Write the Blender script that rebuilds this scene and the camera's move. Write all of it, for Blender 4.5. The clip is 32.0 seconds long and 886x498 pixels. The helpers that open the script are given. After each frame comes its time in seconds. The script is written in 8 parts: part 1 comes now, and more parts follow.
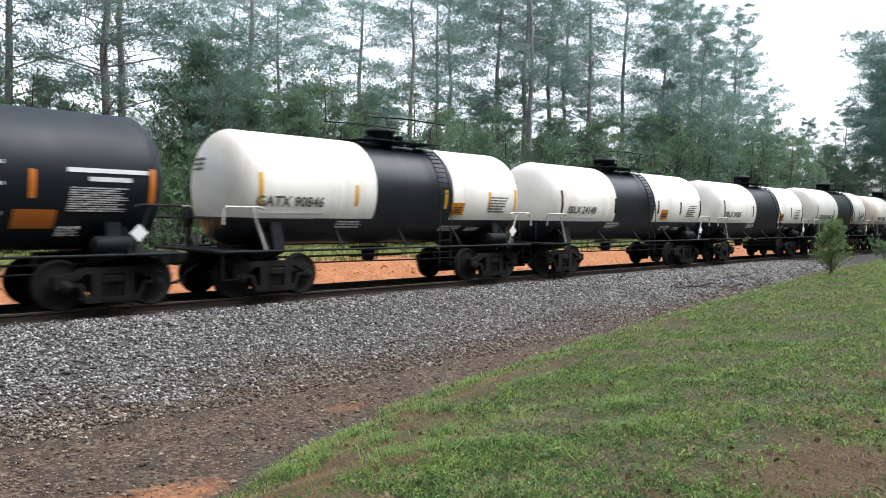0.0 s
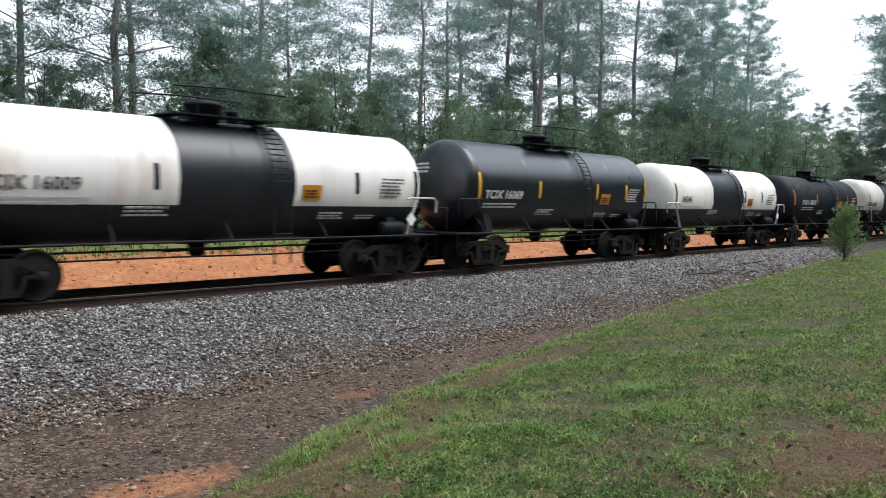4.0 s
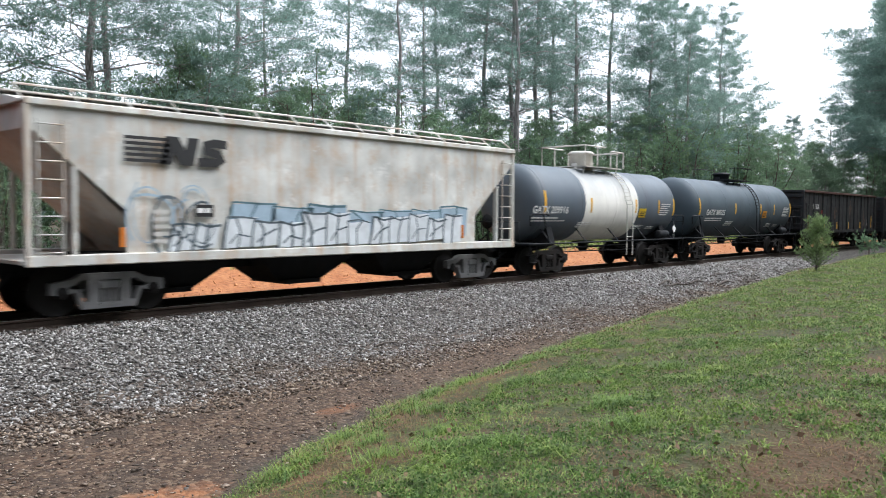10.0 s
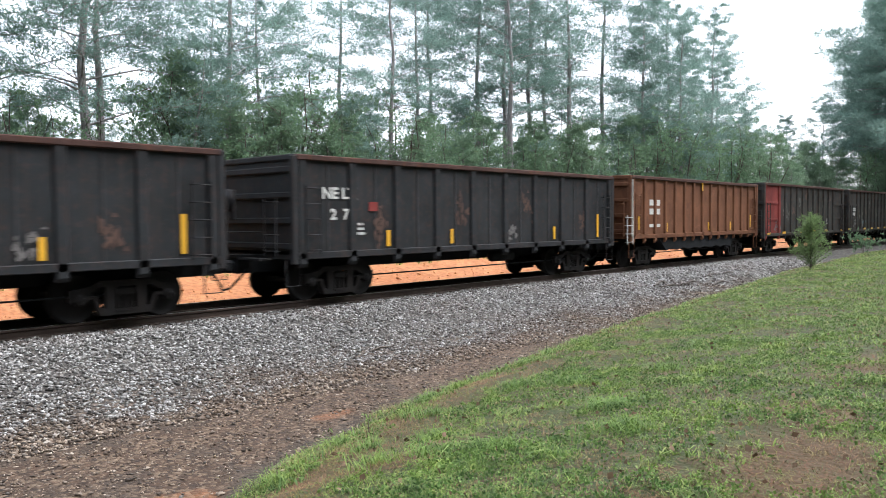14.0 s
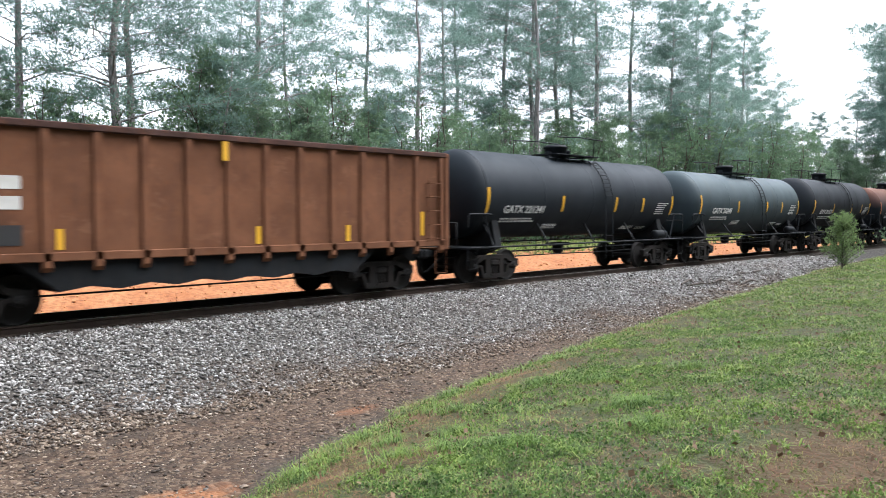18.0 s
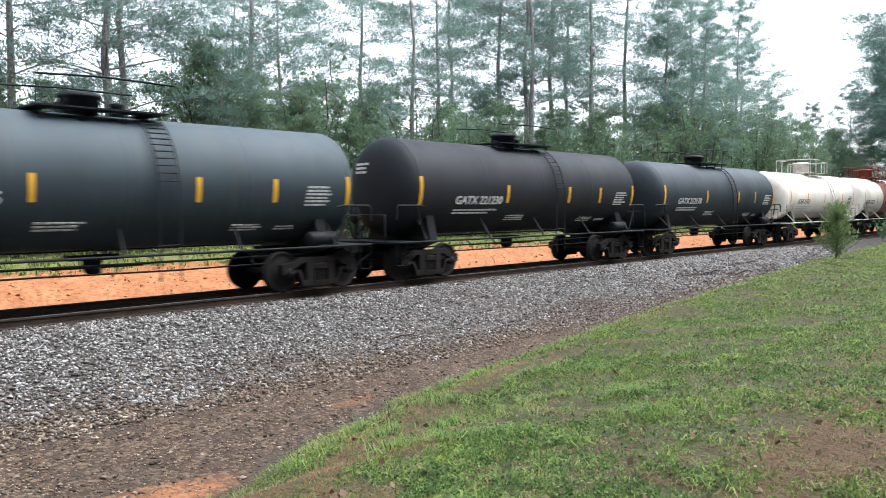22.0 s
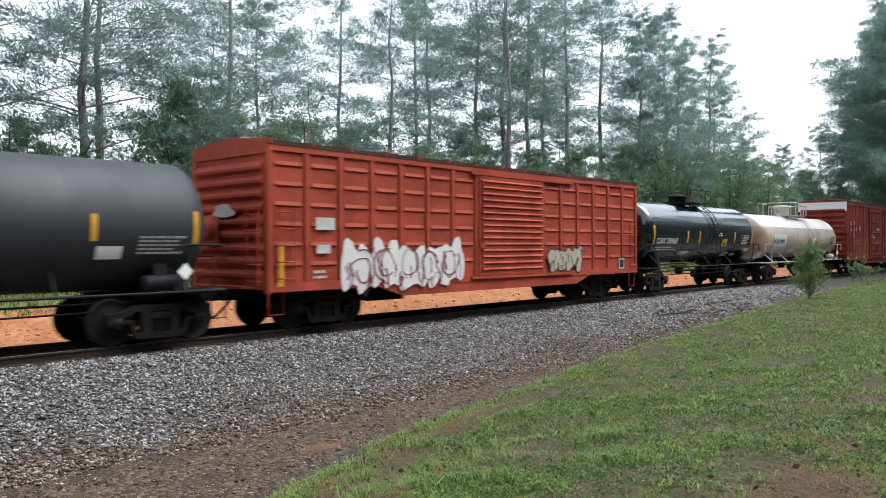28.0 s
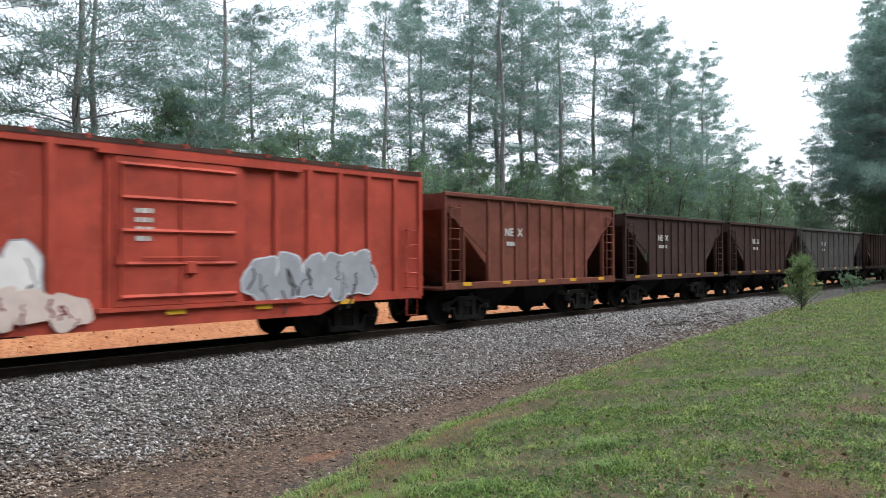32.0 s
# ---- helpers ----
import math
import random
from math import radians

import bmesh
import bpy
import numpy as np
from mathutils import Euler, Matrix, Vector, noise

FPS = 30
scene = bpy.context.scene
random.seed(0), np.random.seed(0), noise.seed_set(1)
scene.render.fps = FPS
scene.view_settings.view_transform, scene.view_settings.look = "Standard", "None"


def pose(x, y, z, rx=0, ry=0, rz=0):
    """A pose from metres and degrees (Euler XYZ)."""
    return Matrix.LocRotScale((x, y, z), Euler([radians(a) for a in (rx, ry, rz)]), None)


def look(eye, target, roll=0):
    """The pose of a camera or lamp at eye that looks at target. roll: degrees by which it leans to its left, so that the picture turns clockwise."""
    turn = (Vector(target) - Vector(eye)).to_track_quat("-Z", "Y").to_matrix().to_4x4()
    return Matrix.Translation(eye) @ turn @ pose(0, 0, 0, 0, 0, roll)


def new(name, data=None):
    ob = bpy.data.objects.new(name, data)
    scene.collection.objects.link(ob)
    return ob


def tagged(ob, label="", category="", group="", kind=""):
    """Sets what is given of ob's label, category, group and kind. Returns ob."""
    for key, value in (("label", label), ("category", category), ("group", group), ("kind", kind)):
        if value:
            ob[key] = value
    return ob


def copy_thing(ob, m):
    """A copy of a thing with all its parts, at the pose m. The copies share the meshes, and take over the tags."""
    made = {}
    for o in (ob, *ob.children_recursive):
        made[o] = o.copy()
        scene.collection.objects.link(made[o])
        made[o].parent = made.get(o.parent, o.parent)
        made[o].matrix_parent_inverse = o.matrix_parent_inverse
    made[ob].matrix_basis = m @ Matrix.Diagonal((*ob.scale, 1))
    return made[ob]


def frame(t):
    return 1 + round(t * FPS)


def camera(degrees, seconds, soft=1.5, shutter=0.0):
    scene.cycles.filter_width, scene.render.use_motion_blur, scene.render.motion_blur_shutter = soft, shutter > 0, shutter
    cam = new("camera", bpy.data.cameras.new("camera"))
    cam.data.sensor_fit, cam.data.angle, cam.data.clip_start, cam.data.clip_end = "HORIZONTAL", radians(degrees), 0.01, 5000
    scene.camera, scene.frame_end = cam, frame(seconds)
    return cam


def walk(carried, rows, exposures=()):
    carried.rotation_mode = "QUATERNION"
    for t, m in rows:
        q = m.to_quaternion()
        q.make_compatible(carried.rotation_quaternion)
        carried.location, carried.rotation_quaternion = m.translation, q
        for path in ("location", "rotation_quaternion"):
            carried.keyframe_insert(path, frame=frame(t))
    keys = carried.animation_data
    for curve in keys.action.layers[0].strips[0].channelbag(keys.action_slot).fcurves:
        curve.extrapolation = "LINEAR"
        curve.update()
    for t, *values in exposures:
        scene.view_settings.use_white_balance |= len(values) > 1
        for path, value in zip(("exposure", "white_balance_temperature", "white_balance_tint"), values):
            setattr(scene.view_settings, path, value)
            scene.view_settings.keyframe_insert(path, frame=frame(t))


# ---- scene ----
cam = camera(59.0, 32.0, soft=0.6, shutter=0.2)

# seconds, eye, target, roll
PATH = [
    (0, (-0.032, 0.049, 1.885), (7.278, 6.858, 1.432), 1.09),
    (0.5, (-0.038, 0.047, 1.886), (7.178, 6.956, 1.440), 2.00),
    (1, (-0.026, 0.048, 1.876), (7.173, 6.973, 1.402), 1.29),
    (1.5, (-0.027, 0.052, 1.881), (7.086, 7.059, 1.333), 0.82),
    (2, (-0.021, 0.063, 1.872), (7.072, 7.083, 1.238), 1.35),
    (2.5, (-0.024, 0.057, 1.880), (7.120, 7.033, 1.338), 1.08),
    (3, (-0.022, 0.055, 1.883), (7.186, 6.972, 1.434), 1.03),
    (3.5, (-0.013, 0.055, 1.869), (7.177, 6.977, 1.242), 1.04),
    (5.5, (-0.048, 0.059, 1.904), (7.241, 6.891, 1.462), 0.56),
    (6, (-0.047, 0.055, 1.900), (7.247, 6.885, 1.492), 0.78),
    (6.5, (-0.046, 0.046, 1.897), (7.288, 6.833, 1.517), 0.75),
    (7, (-0.056, 0.043, 1.903), (7.220, 6.891, 1.525), 0.66),
    (7.5, (-0.050, 0.026, 1.894), (7.119, 6.974, 1.321), 0.31),
    (8, (-0.047, 0.002, 1.898), (7.333, 6.732, 1.406), -0.15),
    (8.5, (-0.086, -0.007, 1.900), (7.297, 6.724, 1.474), 0.72),
    (9, (-0.079, 0.004, 1.902), (7.308, 6.734, 1.550), 1.53),
    (9.5, (-0.069, 0.001, 1.897), (7.358, 6.689, 1.562), 0.86),
    (10, (-0.078, -0.004, 1.898), (7.325, 6.704, 1.463), 0.38),
    (10.5, (-0.057, -0.001, 1.896), (7.349, 6.702, 1.421), 0.21),
    (11, (-0.060, 0.009, 1.902), (7.360, 6.697, 1.460), 0.23),
    (11.5, (-0.057, 0.008, 1.897), (7.297, 6.770, 1.470), 1.00),
    (12, (-0.060, 0.009, 1.898), (7.333, 6.732, 1.512), 0.49),
    (12.5, (-0.080, -0.010, 1.896), (7.311, 6.715, 1.512), 0.13),
    (13, (-0.072, -0.006, 1.900), (7.346, 6.687, 1.488), 0.01),
    (13.5, (-0.054, -0.008, 1.898), (7.385, 6.664, 1.534), 0.18),
    (14, (-0.055, -0.016, 1.904), (7.388, 6.651, 1.513), -0.33),
    (14.5, (-0.038, -0.045, 1.896), (7.248, 6.792, 1.493), -0.75),
    (16.5, (-0.021, -0.022, 1.890), (7.218, 6.866, 1.492), -0.14),
    (17, (-0.016, -0.036, 1.884), (7.305, 6.766, 1.519), -0.50),
    (17.5, (-0.018, -0.034, 1.888), (7.122, 6.953, 1.431), -0.46),
    (18, (-0.021, -0.032, 1.884), (7.192, 6.882, 1.465), -0.13),
    (18.5, (-0.000, -0.046, 1.880), (7.223, 6.855, 1.431), 0.17),
    (19, (-0.008, -0.036, 1.873), (7.166, 6.906, 1.280), 1.65),
    (19.5, (-0.005, -0.028, 1.863), (7.357, 6.713, 1.266), 2.78),
    (20, (-0.035, 0.013, 1.875), (7.105, 7.003, 1.493), 0.42),
    (20.5, (-0.042, 0.037, 1.863), (6.972, 7.151, 1.449), 0.34),
    (21, (-0.026, 0.040, 1.872), (6.925, 7.219, 1.475), -0.02),
    (21.5, (-0.026, 0.009, 1.864), (7.288, 6.807, 1.311), -0.02),
    (22, (-0.034, -0.014, 1.873), (7.221, 6.848, 1.349), -0.36),
    (22.5, (-0.023, -0.017, 1.871), (7.460, 6.597, 1.370), -0.44),
    (23, (-0.012, -0.003, 1.873), (7.436, 6.654, 1.402), 0.22),
    (23.5, (-0.027, -0.006, 1.876), (7.324, 6.765, 1.534), 0.07),
    (24, (-0.031, -0.020, 1.879), (7.416, 6.649, 1.629), -0.35),
    (24.5, (-0.028, -0.026, 1.887), (7.325, 6.749, 1.704), -0.87),
    (25, (-0.025, -0.034, 1.884), (7.262, 6.812, 1.708), -0.67),
    (25.5, (-0.031, -0.031, 1.876), (7.287, 6.784, 1.787), -0.08),
    (27.5, (-0.029, -0.035, 1.886), (7.418, 6.639, 1.812), 0.00),
    (28, (0.001, -0.000, 1.900), (7.461, 6.660, 1.863), -0.18),
    (28.5, (-0.006, -0.010, 1.883), (7.540, 6.548, 1.702), -0.07),
    (29, (-0.003, -0.017, 1.877), (7.515, 6.575, 1.741), -0.34),
    (29.5, (-0.005, -0.024, 1.893), (7.534, 6.544, 1.741), -0.46),
    (30, (-0.008, -0.028, 1.891), (7.582, 6.483, 1.915), -0.37),
    (30.5, (-0.010, -0.027, 1.892), (7.615, 6.443, 1.872), -0.02),
    (31, (-0.018, -0.027, 1.888), (7.539, 6.523, 1.847), -0.02),
    (31.5, (-0.064, -0.045, 1.894), (7.477, 6.522, 1.922), -0.27),
    (32, (-0.045, -0.043, 1.895), (7.465, 6.559, 2.008), -0.20),
]
EXPOSE = [(0, 1.47), (1, 0.95), (2, 0.97), (3, 1.05), (6, 1.27), (7, 1.12), (8, 1.33), (9, 1.65), (10.5, 1.50), (12, 1.58), (13, 1.80), (18, 1.90), (19, 1.92), (20, 1.90), (22, 1.85), (23, 1.80), (24, 1.05), (25, 0.75), (27.5, 1.25), (28, 1.35), (29, 1.30), (30, 1.15), (31, 1.17), (32, 1.40)]
walk(cam, [(t, look(eye, target, roll)) for t, eye, target, roll in PATH], exposures=EXPOSE)

# ---- sky and sun: bright overcast afternoon ----
world = bpy.data.worlds.new("overcast_sky")
scene.world = world
world.use_nodes = True
wn = world.node_tree
sky = wn.nodes.new("ShaderNodeTexSky")
sky.sky_type = "NISHITA"
sky.sun_disc = False
sky.sun_elevation = radians(60)
sky.sun_rotation = radians(139)
sky.dust_density = 2.5
sky.air_density = 1.2
sky.ozone_density = 3.0
soften = wn.nodes.new("ShaderNodeHueSaturation")
soften.inputs["Saturation"].default_value = 0.22
wn.links.new(sky.outputs[0], soften.inputs["Color"])
cool = wn.nodes.new("ShaderNodeMix")
cool.data_type, cool.blend_type = "RGBA", "MULTIPLY"
cool.inputs[0].default_value = 1.0
cool.inputs[7].default_value = (0.96, 1.0, 1.08, 1.0)
wn.links.new(soften.outputs[0], cool.inputs[6])
wn.links.new(cool.outputs[2], wn.nodes["Background"].inputs["Color"])
wn.nodes["Background"].inputs["Strength"].default_value = 0.15
sun_data = bpy.data.lights.new("sun", "SUN")
sun_data.energy = 0.9
sun_data.angle = radians(40)
sun_data.color = (1.0, 0.99, 0.97)
sun = new("sun", sun_data)
sun.matrix_world = look((26, -30, 70), (0, 0, 0))

# ---- materials ----
class Nodes:
    """Brief calls for a material's node tree."""

    def __init__(self, name):
        self.m = bpy.data.materials.new(name)
        self.m.use_nodes = True
        self.t = self.m.node_tree
        self.b = self.t.nodes["Principled BSDF"]
        tc = self.t.nodes.new("ShaderNodeTexCoord")
        self.co = tc.outputs["Object"]

    def put(self, socket, value):
        if hasattr(value, "links"):
            self.t.links.new(value, socket)
        else:
            socket.default_value = value

    def stretch(self, sx, sy, sz, co=None):
        n = self.t.nodes.new("ShaderNodeMapping")
        self.t.links.new(co or self.co, n.inputs["Vector"])
        n.inputs["Scale"].default_value = (sx, sy, sz)
        return n.outputs[0]

    def noise(self, scale, detail=3.0, co=None, rough=0.55):
        n = self.t.nodes.new("ShaderNodeTexNoise")
        self.t.links.new(co or self.co, n.inputs["Vector"])
        n.inputs["Scale"].default_value = scale
        n.inputs["Detail"].default_value = detail
        n.inputs["Roughness"].default_value = rough
        return n.outputs["Fac"]

    def voronoi(self, scale, co=None, out="Distance"):
        n = self.t.nodes.new("ShaderNodeTexVoronoi")
        self.t.links.new(co or self.co, n.inputs["Vector"])
        n.inputs["Scale"].default_value = scale
        return n.outputs[out]

    def ramp(self, fac, *stops):
        n = self.t.nodes.new("ShaderNodeValToRGB")
        self.t.links.new(fac, n.inputs[0])
        e = n.color_ramp.elements
        while len(e) < len(stops):
            e.new(0.5)
        for s, (at, c) in zip(e, stops):
            s.position = at
            s.color = (c, c, c, 1) if isinstance(c, (int, float)) else (*c, 1)
        return n.outputs[0]

    def mix(self, fac, a, b, blend="MIX"):
        n = self.t.nodes.new("ShaderNodeMix")
        n.data_type = "RGBA"
        n.blend_type = blend
        self.put(n.inputs[0], fac)
        self.put(n.inputs[6], a if hasattr(a, "links") else (*a, 1))
        self.put(n.inputs[7], b if hasattr(b, "links") else (*b, 1))
        return n.outputs[2]

    def math(self, op, a, b=0.0):
        n = self.t.nodes.new("ShaderNodeMath")
        n.operation = op
        self.put(n.inputs[0], a)
        self.put(n.inputs[1], b)
        return n.outputs[0]

    def xyz(self, co=None):
        n = self.t.nodes.new("ShaderNodeSeparateXYZ")
        self.t.links.new(co or self.co, n.inputs[0])
        return n.outputs

    def random(self):
        return self.t.nodes.new("ShaderNodeObjectInfo").outputs["Random"]

    def island(self):
        return self.t.nodes.new("ShaderNodeNewGeometry").outputs["Random Per Island"]

    def bump(self, height, strength=0.3, distance=0.01):
        n = self.t.nodes.new("ShaderNodeBump")
        n.inputs["Strength"].default_value = strength
        n.inputs["Distance"].default_value = distance
        self.t.links.new(height, n.inputs["Height"])
        self.t.links.new(n.outputs[0], self.b.inputs["Normal"])

    def done(self, color, rough=0.6, metal=0.0, spec=0.5):
        self.put(self.b.inputs["Base Color"], color if hasattr(color, "links") else (*color, 1))
        self.put(self.b.inputs["Roughness"], rough)
        self.b.inputs["Metallic"].default_value = metal
        self.b.inputs["Specular IOR Level"].default_value = spec
        return self.m


def paint(name, color, dirt=(0.05, 0.035, 0.025), amount=0.45, rough=0.5, rust=0.0, streak=0.35):
    """Weathered paint on steel: fading, blotches of grime, rain streaks, spots of rust."""
    n = Nodes(name)
    fade = n.noise(0.9, 4)
    streaks = n.noise(1.0, 4, n.stretch(5.0, 5.0, 0.35))
    grain = n.noise(35, 3)
    dark = tuple(c * 0.58 for c in color)
    light = tuple(min(1.0, c * 1.15 + 0.003) for c in color)
    base = n.mix(n.ramp(fade, (0.3, 0.0), (0.72, 1.0)), dark, light)
    base = n.mix(n.math("MULTIPLY", n.ramp(streaks, (0.5, 0.0), (0.78, 1.0)), streak), base, dirt)
    blot = n.noise(2.6, 6, rough=0.65)
    base = n.mix(n.math("MULTIPLY", n.ramp(blot, (0.5, 0.0), (0.75, 1.0)), amount), base, dirt)
    scuff = n.noise(1.9, 8, n.stretch(1.0, 1.0, 1.4), 0.72)
    base = n.mix(n.math("MULTIPLY", n.ramp(scuff, (0.57, 0.0), (0.68, 1.0)), 0.3), base, tuple(min(1.0, c * 1.6 + (0.035 if sum(color) > 0.1 else 0.006)) for c in color))
    if rust:
        spots = n.noise(5.5, 8, rough=0.75)
        base = n.mix(n.math("MULTIPLY", n.ramp(spots, (0.52, 0.0), (0.62, 1.0)), rust), base, n.mix(grain, (0.09, 0.028, 0.012), (0.26, 0.1, 0.04)))
    base = n.mix(n.math("MULTIPLY", grain, 0.25), base, dark)
    n.bump(grain, 0.12, 0.004)
    return n.done(base, n.ramp(blot, (0.3, rough), (0.8, min(1, rough + 0.25))), spec=0.18)


def tank_paint(name, top, bottom=None, split=1.72, band=None, band_x=(0, 0), rust=0.0, rust_color=(0.3, 0.1, 0.05),
               top_sheen_dust=None, rough=0.3, grime=0.35, stain=0.0, gloss_x=None, head=None, head_x=0.0, lower=None, lower_z=0.0):
    """Tank shell paint: a light upper half over a black belly, a painted band round the middle, grime and stains."""
    n = Nodes(name)
    x, y, z = n.xyz()
    wob = n.math("MULTIPLY", n.math("SUBTRACT", n.noise(3.0, 3), 0.5), 0.05)
    base = n.mix(0.0, top, top)
    if stain:
        spill = n.noise(0.8, 6, n.stretch(1.6, 0.6, 0.6), 0.6)
        base = n.mix(n.math("MULTIPLY", n.ramp(spill, (0.5, 0.0), (0.68, 1.0)), stain), base, (0.5, 0.32, 0.18))
    if rust:
        spots = n.noise(4.0, 8, rough=0.72)
        base = n.mix(n.math("MULTIPLY", n.ramp(spots, (0.5, 0.0), (0.62, 1.0)), rust), base, rust_color)
    if lower is not None:
        # a stained side; the pale back above it paints in the sky's reflection
        base = n.mix(n.math("LESS_THAN", z, lower_z), base, n.mix(n.ramp(n.noise(0.9, 5), (0.3, 0.0), (0.7, 1.0)), lower, tuple(c * 1.35 for c in lower)))
    if bottom is not None:
        base = n.mix(n.math("LESS_THAN", z, split), base, bottom)
    if band is not None:
        inside = n.math("MULTIPLY", n.math("GREATER_THAN", n.math("ADD", x, wob), band_x[0]), n.math("LESS_THAN", n.math("ADD", x, wob), band_x[1]))
        base = n.mix(inside, base, band)
    if head is not None:
        # rust washed over the leading head
        reach = n.math("ADD", n.math("SUBTRACT", head_x, x), n.math("MULTIPLY", n.math("SUBTRACT", n.noise(1.6, 5), 0.5), 2.2))
        base = n.mix(n.ramp(reach, (0.0, 0.0), (1.0, 0.75)), base, head)
    fade = n.noise(0.7, 5)
    base = n.mix(n.math("MULTIPLY", n.ramp(fade, (0.35, 0.0), (0.7, 1.0)), 0.25), base, (0.35, 0.34, 0.33), "MULTIPLY")
    if top_sheen_dust is not None:
        # lighter upper tank: painted sky sheen on some cars, rust or dust on others
        paler = n.math("ADD", n.math("MULTIPLY", n.math("SUBTRACT", z, 2.35), 0.9), n.math("MULTIPLY", n.math("SUBTRACT", n.noise(1.3, 6), 0.5), 0.4))
        base = n.mix(n.ramp(paler, (0.0, 0.0), (0.95, 0.85)), base, top_sheen_dust)
    streaks = n.noise(1.0, 5, n.stretch(4.0, 0.8, 0.5))
    dark_coat = sum(top) < 0.1
    base = n.mix(n.math("MULTIPLY", n.ramp(streaks, (0.52, 0.0), (0.8, 1.0)), grime), base, (0.014, 0.017, 0.02) if dark_coat else (0.1, 0.08, 0.06))
    grain = n.noise(40, 2)
    n.bump(n.math("ADD", n.math("MULTIPLY", grain, 0.15), n.noise(1.4, 2)), 0.1, 0.015)
    dull = n.ramp(fade, (0.2, rough), (0.8, min(1.0, rough + (0.25 if rough > 0.3 else 0.1))))
    if gloss_x:
        # a repainted length that still shines
        inside = n.math("MULTIPLY", n.math("GREATER_THAN", x, gloss_x[0]), n.math("LESS_THAN", x, gloss_x[1]))
        dull = n.mix(inside, dull, (0.16, 0.16, 0.16))
        base = n.mix(inside, base, top)
    if rough < 0.2:
        n.b.inputs["Coat Weight"].default_value = 0.5
        n.b.inputs["Coat Roughness"].default_value = 0.1
    return n.done(base, dull, spec=0.75 if rough < 0.3 or gloss_x else 0.45 if bottom is not None or band is not None else 0.25)


def plain(name, color, rough=0.7, var=0.2, scale=12, metal=0.0):
    n = Nodes(name)
    f = n.noise(scale, 4)
    g = n.noise(scale * 6, 2)
    dark = tuple(c * (1 - var * 1.5) for c in color)
    light = tuple(min(1.0, c * (1 + var)) for c in color)
    n.bump(g, 0.15, 0.004)
    return n.done(n.mix(f, dark, light), rough, metal)


BLACK = (0.014, 0.017, 0.021)
STEEL = paint("truck_steel", (0.013, 0.0115, 0.0108), (0.03, 0.02, 0.0155), 0.45, 0.7)
STEEL_GREY = paint("grey_truck_steel", (0.2, 0.2, 0.2), (0.06, 0.05, 0.045), 0.5, 0.7)
WHEEL = paint("wheel_steel", (0.0125, 0.0112, 0.0108), (0.007, 0.0063, 0.006), 0.5, 0.6)
UNDER = paint("underframe_black", (0.009, 0.0105, 0.0125), (0.026, 0.021, 0.017), 0.4, 0.7)
FIT_BLACK = paint("fittings_black", (0.01, 0.0125, 0.0155), (0.026, 0.023, 0.02), 0.3, 0.55)
FIT_WHITE = paint("fittings_white", (0.62, 0.6, 0.55), (0.16, 0.1, 0.06), 0.4, 0.6)
YELLOW = plain("reflective_yellow", (0.62, 0.33, 0.02), 0.5, 0.15)
ORANGE = plain("reflective_orange", (0.55, 0.16, 0.015), 0.5, 0.15)
WHITE = plain("lettering_white", (0.66, 0.66, 0.64), 0.6, 0.1)
FADED_INK = plain("faded_black_lettering", (0.11, 0.105, 0.1), 0.7, 0.3)
INK = plain("lettering_black", (0.015, 0.015, 0.016), 0.6, 0.1)
PLACARD = plain("placard_white", (0.75, 0.75, 0.73), 0.5, 0.06)
SIGN_YELLOW = plain("sign_yellow", (0.6, 0.4, 0.01), 0.5, 0.1)
SIGN_ORANGE = plain("sign_orange", (0.55, 0.22, 0.01), 0.5, 0.1)


